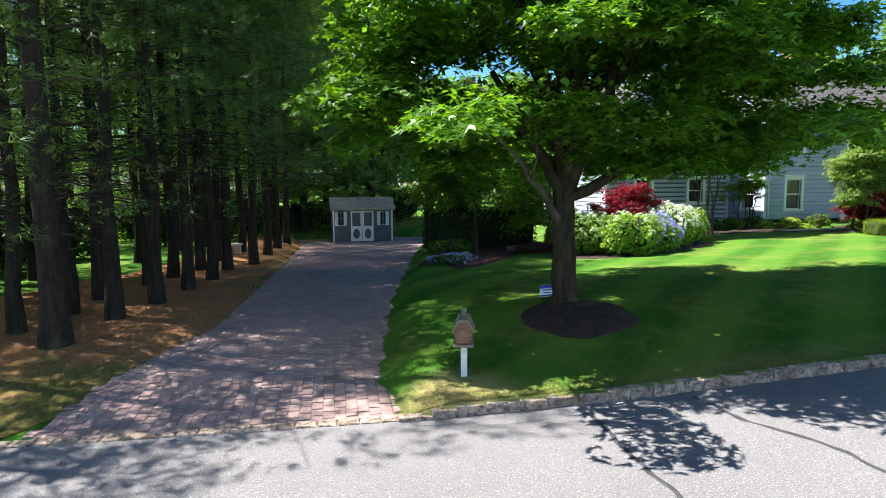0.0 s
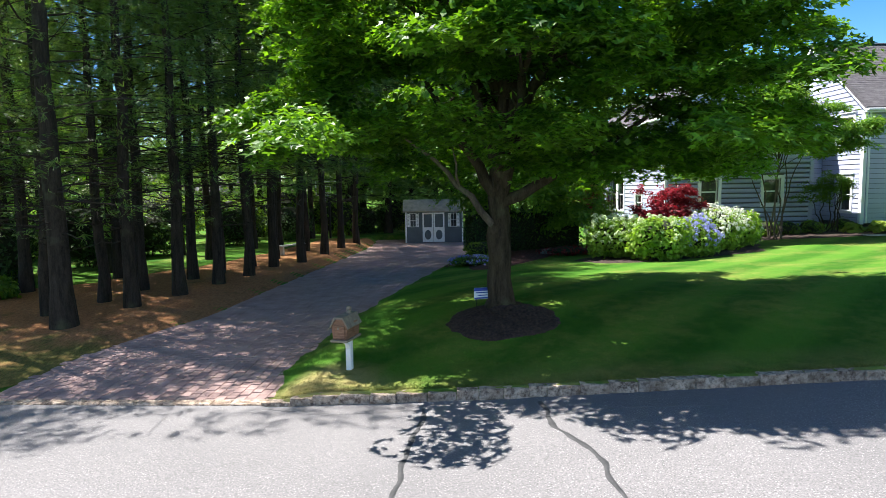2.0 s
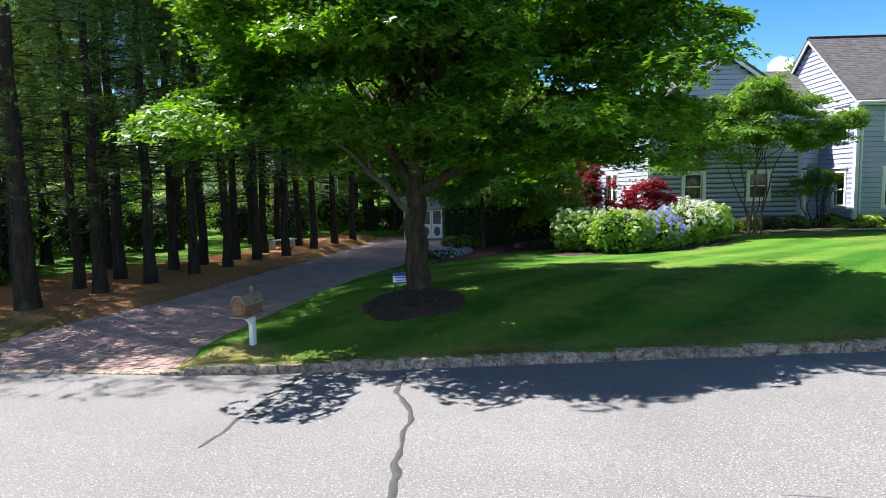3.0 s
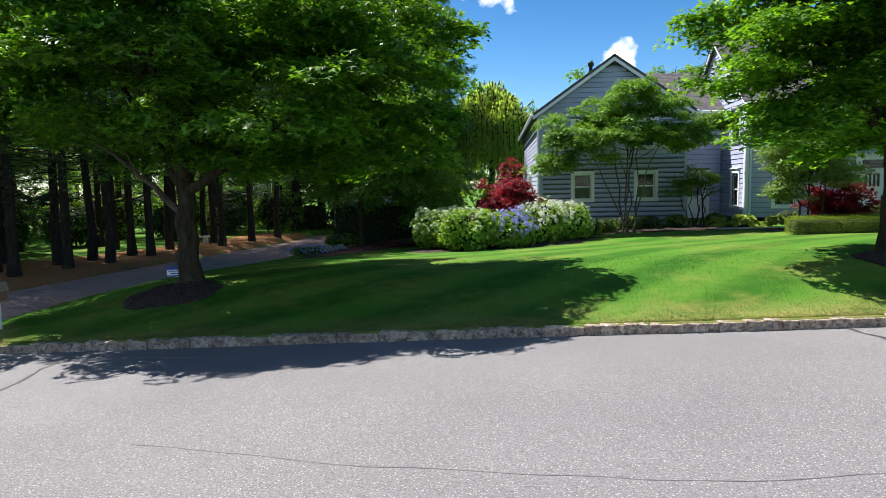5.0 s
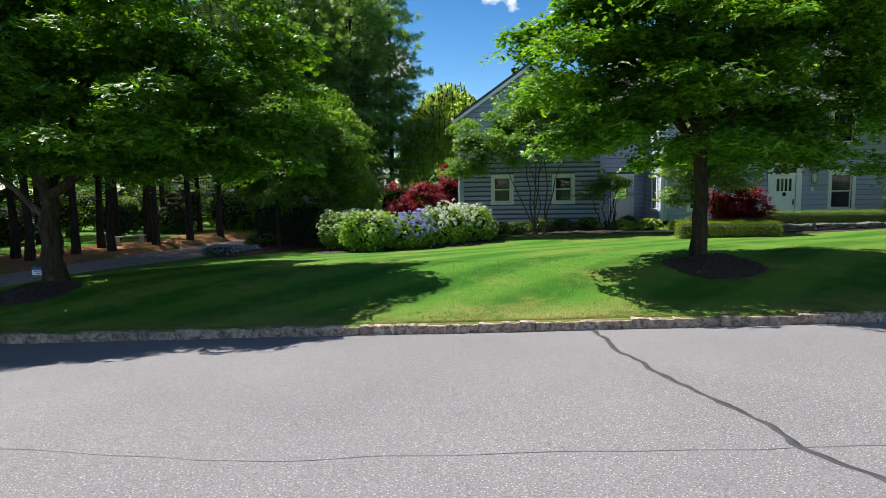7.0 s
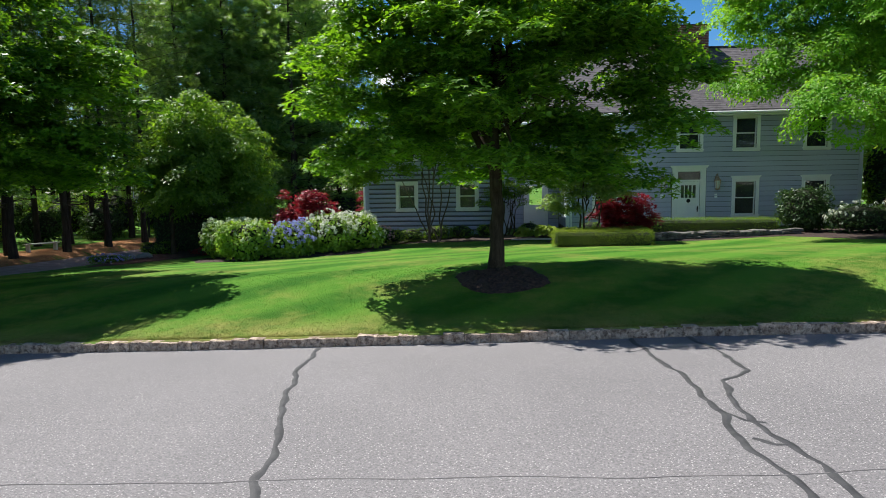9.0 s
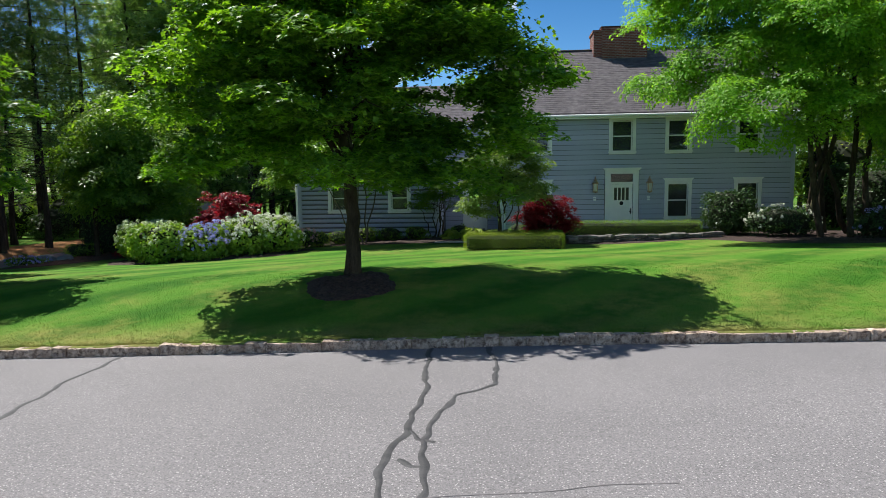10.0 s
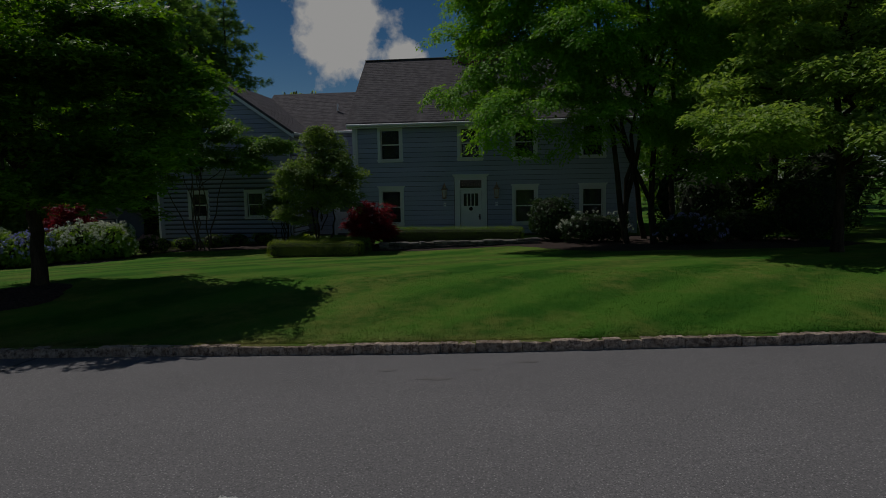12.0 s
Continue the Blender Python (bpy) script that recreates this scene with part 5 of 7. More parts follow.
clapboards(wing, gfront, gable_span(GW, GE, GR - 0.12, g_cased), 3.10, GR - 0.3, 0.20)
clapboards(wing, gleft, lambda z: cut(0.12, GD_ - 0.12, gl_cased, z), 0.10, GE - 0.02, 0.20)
clapboards(wing, gright, lambda z: cut(0.12, 2.0, [], z), 0.10, GE - 0.02, 0.20, True)
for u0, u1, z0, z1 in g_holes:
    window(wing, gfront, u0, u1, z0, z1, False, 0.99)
for u0, u1, z0, z1 in gl_holes:
    window(wing, gleft, u0, u1, z0, z1, False)
for cb in ((-0.03, 0.12, -0.075, 0.0, 0.05, GE), (GW - 0.12, GW + 0.03, -0.075, 0.0, 0.05, GE), (-0.075, 0.0, 0.001, 0.13, 0.05, GE)):
    part("corner_board", boxes(cb), M_SIDING, wing)
gs = (GR - GE) / (GW / 2)
for s in (-1, 1):
    xe = -0.30 if s < 0 else GW + 0.30
    ze = GE - 0.30 * gs + 0.14
    roof_slope(wing, (xe, -0.28, ze), (xe, GD_ + 0.28, ze), (GW / 2, -0.28, GR + 0.14), (GW / 2, GD_ + 0.28, GR + 0.14), courses=28)
    bm = bmesh.new()
    prism(bm, [(xe, ze - 0.26), (xe, ze - 0.09), (GW / 2, GR + 0.05), (GW / 2, GR - 0.13)], "y", -0.275, -0.22)
    part("rake_board", bm, M_WHITE, wing)
    part("gutter", boxes((xe - 0.11, xe, -0.25, GD_ + 0.25, ze - 0.12, ze - 0.01) if s < 0 else (xe, xe + 0.11, -0.25, GD_ + 0.25, ze - 0.12, ze - 0.01), bevel=0.03), M_WHITE, wing)
part("downspout", boxes((-0.12, -0.05, -0.10, -0.03, 0.1, GE - 0.2), bevel=0.015), M_WHITE, wing, "white downspout")
b = lathe([(0.075, 0), (0.075, 0.55), (0.13, 0.56), (0.13, 0.70), (0.05, 0.76)], 12)
bmesh.ops.translate(b, vec=(2.35, 1.6, GR - 0.55), verts=b.verts)
part("vent_pipe", b, M_IRON, wing, "black roof vent pipe")
part("foundation", boxes((0, GW, 0, GD_, -0.4, 0.09)), M_PATH, wing)

# ---- the link between them ----
link = thing("house_link", (19.48, 28.3, 0.8), "recessed clapboard link between the house and its wing", "house")
LW, LD, LE, LR = 2.55, 5.4, 5.2, 7.2
part("wall", wall_core(gfront, LW, -0.4, LE, [(1.0, 1.9, 0.15, 2.25)]), M_GAPSHADE, link)
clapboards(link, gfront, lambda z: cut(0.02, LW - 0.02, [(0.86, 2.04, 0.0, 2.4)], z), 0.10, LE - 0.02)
bm = boxes((0.87, 1.0, -0.05, 0.1, 0.05, 2.25), (1.9, 2.03, -0.05, 0.1, 0.05, 2.25), (0.866, 2.034, -0.054, 0.1, 2.25, 2.38))
ld = part("side_door", bm, M_WHITE, link, "white side door")
part("door_leaf", boxes((1.0, 1.9, 0.03, 0.07, 0.15, 1.2), (1.0, 1.15, 0.03, 0.07, 1.2, 2.25), (1.75, 1.9, 0.03, 0.07, 1.2, 2.25), (1.15, 1.75, 0.03, 0.07, 2.1, 2.25)), M_DOOR, ld)
part("pane", boxes((1.15, 1.75, 0.045, 0.052, 1.2, 2.1)), M_GLASS, ld)
ls = (LR - LE) / (LD / 2)
roof_slope(link, (-3.0, -0.3, LE - 0.3 * ls + 0.14), (LW + 0.02, -0.3, LE - 0.3 * ls + 0.14), (-3.0, LD / 2, LR + 0.14), (LW + 0.02, LD / 2, LR + 0.14), courses=26)
roof_slope(link, (LW + 0.02, LD + 0.3, LE - 0.3 * ls + 0.14), (-3.0, LD + 0.3, LE - 0.3 * ls + 0.14), (LW + 0.02, LD / 2, LR + 0.14), (-3.0, LD / 2, LR + 0.14), courses=26)
part("gutter", boxes((0.32, LW - 0.01, -0.42, -0.30, LE - 0.3 * ls, LE - 0.3 * ls + 0.12), bevel=0.03), M_WHITE, link)
b = lathe([(0.05, 0), (0.05, 0.35), (0.06, 0.36)], 10)
bmesh.ops.translate(b, vec=(0.9, 1.1, LE + 1.0), verts=b.verts)
part("vent_pipe", b, M_WHITE, link, "small pale vent pipe")

# ================= the shed =================
shed = thing("garden_shed", (2.25, 33.44, -0.17), "dark blue-grey garden shed with white double doors and shuttered windows", "shed")
SW, SD, SH = 3.5, 3.0, 1.86
shed.scale = (0.9, 0.9, 0.92)


def sfront(u, o, z):
    return (u, -o, z)


s_holes = [(0.30, 0.62, 0.98, 1.74), (1.03, 2.37, 0.05, 1.80), (2.78, 3.10, 0.98, 1.74)]
part("wall", wall_core(sfront, SW, -0.15, SH, s_holes, 0.08), M_SHED, shed)
part("wall", boxes((0, 0.08, 0.08, SD, -0.15, SH), (SW - 0.08, SW, 0.08, SD, -0.15, SH), (0.08, SW - 0.08, SD - 0.08, SD, -0.15, SH)), M_SHED, shed)
for i in range(17):
    u = 0.1 + i * 0.205
    if not any(h[0] - 0.2 < u < h[1] + 0.2 for h in s_holes):
        part("batten", boxes((u, u + 0.02, -0.012, 0, 0, SH)), M_SHED, shed)
for cb in ((-0.02, 0.07, -0.025, 0.0, -0.1, SH), (SW - 0.07, SW + 0.02, -0.025, 0.0, -0.1, SH)):
    part("corner_board", boxes(cb), M_WHITE, shed)
for x0, x1 in ((1.03, 1.69), (1.71, 2.37)):
    cx = (x0 + x1) / 2
    bm = bmesh.new()
    for s in ((x0, x0 + 0.09), (x1 - 0.09, x1)):
        box(bm, *s, -0.03, 0.02, 0.05, 1.80)
    for z0, z1 in ((0.05, 0.14), (0.82, 0.93), (1.71, 1.80)):
        box(bm, x0 + 0.09, x1 - 0.09, -0.03, 0.02, z0, z1)
    d = part("door", bm, M_WHITE, shed, "white-framed shed door with an oval panel")
    part("panel", boxes((x0 + 0.09, x1 - 0.09, 0.0, 0.015, 0.93, 1.71)), M_SHED, d)
    bm = bmesh.new()
    seg = 24
    ring = [[bm.verts.new((cx + a * math.cos(2 * math.pi * i / seg), y, 0.48 + b_ * math.sin(2 * math.pi * i / seg))) for i in range(seg)] for a, b_, y in ((0.24, 0.34, -0.012), (0.20, 0.29, -0.012), (0.20, 0.29, 0.0))]
    for lo, hi in zip(ring, ring[1:]):
        for i in range(seg):
            j = (i + 1) % seg
            bm.faces.new((lo[i], lo[j], hi[j], hi[i]))
    sq = [bm.verts.new((x, -0.012, z)) for x, z in ((x1 - 0.09, 0.48), (x1 - 0.09, 0.82), (cx, 0.82), (x0 + 0.09, 0.82), (x0 + 0.09, 0.48), (x0 + 0.09, 0.14), (cx, 0.14), (x1 - 0.09, 0.14))]
    for i in range(8):
        q0, q1 = ring[0][i * 3], ring[0][(i * 3 + 3) % seg]
        bm.faces.new((sq[i], sq[(i + 1) % 8], q1, ring[0][(i * 3 + 2) % seg], ring[0][i * 3 + 1], q0))
    part("oval_frame", bm, M_WHITE, d)
    part("panel", boxes((x0 + 0.09, x1 - 0.09, 0.001, 0.012, 0.14, 0.82)), M_SHED, d)
for x0, x1 in ((0.30, 0.62), (2.78, 3.10)):
    bm = boxes((x0 - 0.03, x0, -0.03, 0.03, 0.95, 1.77), (x1, x1 + 0.03, -0.03, 0.03, 0.95, 1.77), (x0, x1, -0.03, 0.03, 1.74, 1.77), (x0, x1, -0.03, 0.03, 0.95, 0.98), (x0, x1, -0.02, 0.0, 1.345, 1.375), ((x0 + x1) / 2 - 0.012, (x0 + x1) / 2 + 0.012, -0.02, 0.0, 0.98, 1.74))
    w = part("window", bm, M_WHITE, shed)
    part("pane", boxes((x0, x1, 0.0, 0.005, 0.98, 1.74)), M_GLASS, w)
    for a in (x0 - 0.19, x1 + 0.035):
        sh = [(a, a + 0.03, -0.025, 0.0, 0.95, 1.77), (a + 0.125, a + 0.155, -0.025, 0.0, 0.95, 1.77)] + [(a + 0.03, a + 0.125, -0.018, -0.004, 0.96 + i * 0.08, 1.02 + i * 0.08) for i in range(10)]
        part("shutter", boxes(*sh), M_WHITE, w, "white louvred shutter")
bm = bmesh.new()
prism(bm, [(-0.22, SH - 0.02), (-0.22, SH + 0.05), (0.75, SH + 0.72), (0.75, SH + 0.65)], "x", -0.15, SW + 0.15)
part("roof", bm, M_SHEDROOF, shed, "tan shingled shed roof")
bm = bmesh.new()
prism(bm, [(0.75, SH + 0.65), (0.75, SH + 0.72), (SD + 0.2, SH + 0.02), (SD + 0.2, SH - 0.05)], "x", -0.15, SW + 0.15)
part("roof", bm, M_SHEDROOF, shed)
for x in (0.0, SW - 0.06):
    bm = bmesh.new()
    prism(bm, [(0.0, SH), (0.75, SH + 0.60), (SD, SH)], "x", x, x + 0.06)
    part("gable", bm, M_SHED, shed)

# ================= things by the street =================
mail = thing("mailbox", ground_at(2.357, 8.40), "weathered cedar mailbox shaped like a little house on a white post", "mailbox", turn=-17)
part("post", boxes((-0.045, 0.045, -0.045, 0.045, -0.15, 0.50), bevel=0.01), M_WHITE, mail, "white painted post")
bm = bmesh.new()
prism(bm, [(0.045, 0.30), (0.045, 0.50), (-0.20, 0.50), (-0.17, 0.45), (-0.09, 0.41), (-0.045, 0.33)], "x", -0.032, 0.032)
part("brace", bm, M_WHITE, mail, "white curved bracket")
bm = bmesh.new()
prism(bm, [(-0.105, 0.0), (0.105, 0.0), (0.125, 0.17), (0.10, 0.25), (0.05, 0.30), (-0.05, 0.30), (-0.10, 0.25), (-0.125, 0.17)], "y", -0.33, 0.13)
bmesh.ops.translate(bm, vec=(0, 0, 0.535), verts=bm.verts)
part("box", bm, M_WOODRED, mail, "rust-coloured wooden box")
part("floor_board", boxes((-0.135, 0.135, -0.37, 0.16, 0.50, 0.535), bevel=0.006), M_WOODGREY, mail)
bm = bmesh.new()
prism(bm, [(-0.145, 0.70), (-0.06, 0.845), (0.06, 0.845), (0.145, 0.70), (0.155, 0.715), (0.07, 0.875), (-0.07, 0.875), (-0.155, 0.715)], "y", -0.36, 0.15)
part("roof", bm, M_WOODGREY, mail, "grey weathered roof boards")
d = part("door", boxes((-0.09, 0.09, -0.355, -0.332, 0.555, 0.75), bevel=0.008), M_WOODRED, mail)
part("knob", boxes((-0.014, 0.014, -0.38, -0.355, 0.70, 0.728), bevel=0.005), M_WOODGREY, d)
b = lathe([(0.035, 0.86), (0.045, 0.885), (0.028, 0.905), (0.046, 0.94), (0.04, 0.965), (0.012, 0.985)], 12)
bmesh.ops.translate(b, vec=(0, 0.02, 0), verts=b.verts)
part("finial", b, M_WOODGREY, mail, "grey turned finial")
part("flag", boxes((0.128, 0.136, -0.10, -0.07, 0.58, 0.78), (0.128, 0.136, -0.07, 0.02, 0.72, 0.78)), M_WOODRED, mail)

sign = thing("yard_sign", ground_at(4.59, 10.65), "small blue and white yard sign on wire legs", "sign", turn=14)
part("panel", boxes((-0.17, 0.17, -0.004, 0.004, 0.21, 0.43), bevel=0.002), M_WHITE, sign, "white panel")
part("band", boxes((-0.168, 0.168, -0.008, -0.004, 0.365, 0.428), (-0.168, 0.168, -0.008, -0.004, 0.215, 0.245)), M_SIGNBLUE, sign, "blue printed band")
part("print_line", boxes((-0.13, 0.13, -0.008, -0.004, 0.325, 0.345), (-0.10, 0.10, -0.008, -0.004, 0.275, 0.292)), M_SIGNBLUE, sign)
for x in (-0.12, 0.12):
    part("leg", boxes((x - 0.004, x + 0.004, -0.003, 0.003, -0.1, 0.21)), M_IRON, sign)

# pale plank bench under the pines
bench = thing("bench", ground_at(-2.3, 25.5), "low pale plank bench beside the driveway", "bench", turn=62)
part("plank", boxes((-0.75, 0.75, -0.17, -0.01, 0.36, 0.41), (-0.75, 0.75, 0.01, 0.17, 0.36, 0.41), bevel=0.006), M_BENCH, bench)
for x in (-0.6, 0.6):
    part("leg", boxes((x - 0.04, x + 0.04, -0.15, 0.15, -0.05, 0.36), bevel=0.006), M_BENCH, bench)

# basketball hoop by the driveway's end
hoop = thing("basketball_hoop", (-2.0, 34.2, -0.35), "basketball hoop on a dark pole at the driveway's end", "basketball hoop", turn=-12)
V, F = tubes([([(0, 0, -0.2), (0, 0, 2.4), (0, -0.35, 3.0)], [0.06, 0.06, 0.05])], 10)
part("pole", mesh_np("pole", V, F), M_IRON, hoop)
bm = boxes((-0.62, -0.58, -0.42, -0.40, 2.85, 3.65), (0.58, 0.62, -0.42, -0.40, 2.85, 3.65), (-0.58, 0.58, -0.42, -0.40, 2.85, 2.89), (-0.58, 0.58, -0.42, -0.40, 3.61, 3.65), (-0.25, 0.25, -0.424, -0.404, 3.00, 3.03), (-0.25, 0.25, -0.424, -0.404, 3.34, 3.37), (-0.25, -0.22, -0.424, -0.404, 3.03, 3.34), (0.22, 0.25, -0.424, -0.404, 3.03, 3.34))
part("backboard_frame", bm, M_WHITE, hoop, "white lines of the backboard")
bp = part("backboard", boxes((-0.58, 0.58, -0.412, -0.408, 2.89, 3.61)), M_GLASS, hoop)
th = np.linspace(0, 2 * np.pi, 20)
V, F = tubes([(np.stack([0.225 * np.cos(th), -0.66 + 0.225 * np.sin(th), np.full(20, 2.98)], 1), np.full(20, 0.012))], 6)
part("rim", mesh_np("rim", V, F), M_WOODRED, hoop, "orange rim")
runs = [([(0.225 * math.cos(a), -0.66 + 0.225 * math.sin(a), 2.97), (0.12 * math.cos(a + 0.5), -0.66 + 0.12 * math.sin(a + 0.5), 2.55)], [0.005, 0.005]) for a in np.linspace(0, 6.28, 13)[:-1]]
V, F = tubes(runs, 4)
part("net", mesh_np("net", V, F), M_WHITE, hoop)

# iron picket fence far back
fence = thing("iron_fence", (1.5, 38.5, -0.4), "black iron picket fence behind the driveway", "fence")
part("rail", boxes((0, 5.2, -0.015, 0.015, 0.15, 0.18)), M_IRON, fence)
part("rail", boxes((0, 5.2, -0.015, 0.015, 1.02, 1.05)), M_IRON, fence)
pk = boxes((-0.009, 0.009, -0.009, 0.009, 0.0, 1.2))
first = part("picket", pk, M_IRON, fence, at=(0.05, 0, 0))
for i in range(1, 42):
    q = new("picket", first.data)
    q.parent, q.location = fence, (0.05 + i * 0.125, 0, 0)

# neighbour's pale house far beyond the pines
nb = thing("neighbour_house", (-24.5, 62.0, -0.6), "pale neighbouring house far behind the trees", "house", turn=8)
part("wall", wall_core(sfront, 12.0, 0, 3.0, [(2, 3.2, 0.9, 2.2), (5, 6.2, 0.9, 2.2), (8, 9.2, 0.9, 2.2)], 0.2), M_WHITE, nb)
part("wall", boxes((0, 12, 0.2, 8, 0, 3.0)), M_BENCH, nb)
for u in (2, 5, 8):
    w = part("window", boxes((u, u + 1.2, -0.03, 0.0, 0.85, 0.9), (u, u + 1.2, -0.03, 0.0, 2.2, 2.25), (u + 0.58, u + 0.62, -0.03, 0.0, 0.9, 2.2)), M_WHITE, nb)
    part("pane", boxes((u, u + 1.2, 0.05, 0.06, 0.9, 2.2)), M_GLASS, w)
bm = bmesh.new()
prism(bm, [(-0.5, 2.95), (4, 5.6), (8.5, 2.95)], "x", -0.4, 12.4)
part("roof", bm, M_ROOF, nb)

# ================= large trees =================
r1 = np.random.default_rng(11)
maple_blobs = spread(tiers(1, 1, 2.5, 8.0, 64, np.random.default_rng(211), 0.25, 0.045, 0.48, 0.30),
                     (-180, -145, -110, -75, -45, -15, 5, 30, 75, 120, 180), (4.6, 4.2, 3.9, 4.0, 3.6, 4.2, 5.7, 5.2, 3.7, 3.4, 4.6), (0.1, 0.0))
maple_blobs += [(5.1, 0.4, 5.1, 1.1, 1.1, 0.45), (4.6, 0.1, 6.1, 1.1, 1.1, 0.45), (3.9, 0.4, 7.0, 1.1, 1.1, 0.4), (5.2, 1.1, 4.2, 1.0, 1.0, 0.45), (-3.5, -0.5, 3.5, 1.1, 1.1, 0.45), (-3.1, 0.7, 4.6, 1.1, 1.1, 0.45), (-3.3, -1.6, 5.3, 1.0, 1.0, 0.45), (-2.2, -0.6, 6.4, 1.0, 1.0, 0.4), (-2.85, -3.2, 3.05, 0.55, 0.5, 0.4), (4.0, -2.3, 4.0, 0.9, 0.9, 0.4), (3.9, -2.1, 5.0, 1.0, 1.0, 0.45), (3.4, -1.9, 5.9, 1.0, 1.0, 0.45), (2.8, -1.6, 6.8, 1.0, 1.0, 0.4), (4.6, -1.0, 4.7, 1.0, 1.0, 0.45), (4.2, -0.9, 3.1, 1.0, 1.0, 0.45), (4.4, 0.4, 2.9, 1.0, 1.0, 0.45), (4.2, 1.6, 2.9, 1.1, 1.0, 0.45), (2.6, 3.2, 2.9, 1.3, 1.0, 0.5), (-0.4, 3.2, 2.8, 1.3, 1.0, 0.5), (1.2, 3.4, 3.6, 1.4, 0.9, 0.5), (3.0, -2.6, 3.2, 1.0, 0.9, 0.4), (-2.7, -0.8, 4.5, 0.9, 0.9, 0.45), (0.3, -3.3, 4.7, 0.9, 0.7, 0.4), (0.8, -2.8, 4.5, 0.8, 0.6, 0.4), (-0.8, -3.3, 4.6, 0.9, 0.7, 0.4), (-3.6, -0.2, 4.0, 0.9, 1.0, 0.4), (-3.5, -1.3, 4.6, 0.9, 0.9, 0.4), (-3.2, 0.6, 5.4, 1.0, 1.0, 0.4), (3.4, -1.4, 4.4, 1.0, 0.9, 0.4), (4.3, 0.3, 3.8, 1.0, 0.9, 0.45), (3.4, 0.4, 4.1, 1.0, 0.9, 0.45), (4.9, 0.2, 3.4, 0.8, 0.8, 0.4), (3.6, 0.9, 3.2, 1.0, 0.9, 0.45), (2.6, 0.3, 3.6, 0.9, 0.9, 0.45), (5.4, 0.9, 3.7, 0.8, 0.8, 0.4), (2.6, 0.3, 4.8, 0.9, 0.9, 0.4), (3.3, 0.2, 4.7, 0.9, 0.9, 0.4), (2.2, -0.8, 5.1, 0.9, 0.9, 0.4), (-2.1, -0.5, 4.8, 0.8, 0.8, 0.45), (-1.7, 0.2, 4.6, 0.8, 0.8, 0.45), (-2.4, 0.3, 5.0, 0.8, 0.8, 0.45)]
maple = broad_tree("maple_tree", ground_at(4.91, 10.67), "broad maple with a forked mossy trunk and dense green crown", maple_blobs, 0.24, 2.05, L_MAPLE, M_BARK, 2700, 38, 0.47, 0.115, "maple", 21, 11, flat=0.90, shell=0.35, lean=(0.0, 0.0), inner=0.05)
snag = tubes([(bend((-0.10, -0.05, 1.55), (-1.65, -0.75, 3.15), 8, 0.10, 0.03, r1), np.linspace(0.075, 0.02, 8)), (bend((-0.75, -0.35, 2.3), (-0.9, -0.9, 3.0), 5, 0.03, 0.02, r1), np.linspace(0.028, 0.008, 5))], 8)
big = tubes([(bend((0.04, -0.05, 2.0), (2.6, -0.5, 3.5), 9, -0.12, 0.03, r1), np.linspace(0.12, 0.03, 9)), (bend((1.2, -0.25, 2.62), (2.2, -1.0, 3.6), 6, 0.05, 0.03, r1), np.linspace(0.05, 0.015, 6)),
             (bend((-0.05, 0, 2.1), (-1.3, 0.2, 4.2), 8, -0.05, 0.03, r1), np.linspace(0.12, 0.05, 8)), (bend((0.0, 0.05, 2.2), (0.9, 0.4, 4.6), 8, 0.0, 0.03, r1), np.linspace(0.12, 0.05, 8))], 9)
part("limb", mesh_np("limb", *big), M_BARK, maple, smooth=True)
part("dead_limb", mesh_np("dead_limb", *snag), M_PALEBARK, maple, "pale bare lower limb", smooth=True)
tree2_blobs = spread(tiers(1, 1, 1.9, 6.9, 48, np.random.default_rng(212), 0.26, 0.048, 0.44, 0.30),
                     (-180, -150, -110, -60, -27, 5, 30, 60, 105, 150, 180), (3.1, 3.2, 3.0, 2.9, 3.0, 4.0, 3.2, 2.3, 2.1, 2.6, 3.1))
tree2_blobs += [(1.1, 0.4, 4.8, 0.9, 0.8, 0.4), (1.8, -0.3, 4.75, 0.9, 0.8, 0.4), (0.8, -0.9, 5.0, 0.8, 0.8, 0.4), (1.3, -0.2, 5.4, 1.0, 0.9, 0.45), (2.2, -0.1, 5.2, 0.9, 0.9, 0.45), (1.9, -0.8, 4.8, 0.9, 0.9, 0.4), (3.4, -0.4, 3.9, 0.8, 0.8, 0.4), (3.4, 0.2, 4.7, 0.8, 0.8, 0.4), (2.8, 0.2, 5.5, 0.8, 0.8, 0.4), (-2.9, -0.3, 4.5, 1.0, 1.0, 0.45), (-2.5, -0.4, 5.3, 1.0, 1.0, 0.45), (-1.9, -0.5, 6.1, 1.0, 1.0, 0.4), (-2.9, -1.0, 3.6, 0.9, 0.9, 0.4), (-2.2, -1.6, 4.3, 0.9, 0.8, 0.4), (-2.5, -1.0, 2.6, 0.7, 0.7, 0.4), (2.6, -1.0, 2.2, 0.6, 0.7, 0.35), (3.1, -0.2, 3.0, 0.8, 0.8, 0.4), (-2.2, -1.4, 2.6, 0.7, 0.7, 0.4)]
broad_tree("lawn_tree", ground_at(19.03, 10.5), "round-headed shade tree with layered bright green leaves on the lawn", tree2_blobs, 0.16, 1.85, L_MAPLE2, M_BARK, 1950, 40, 0.45, 0.107, "maple", 22, 10, flat=0.94, shell=0.35, inner=0.06)
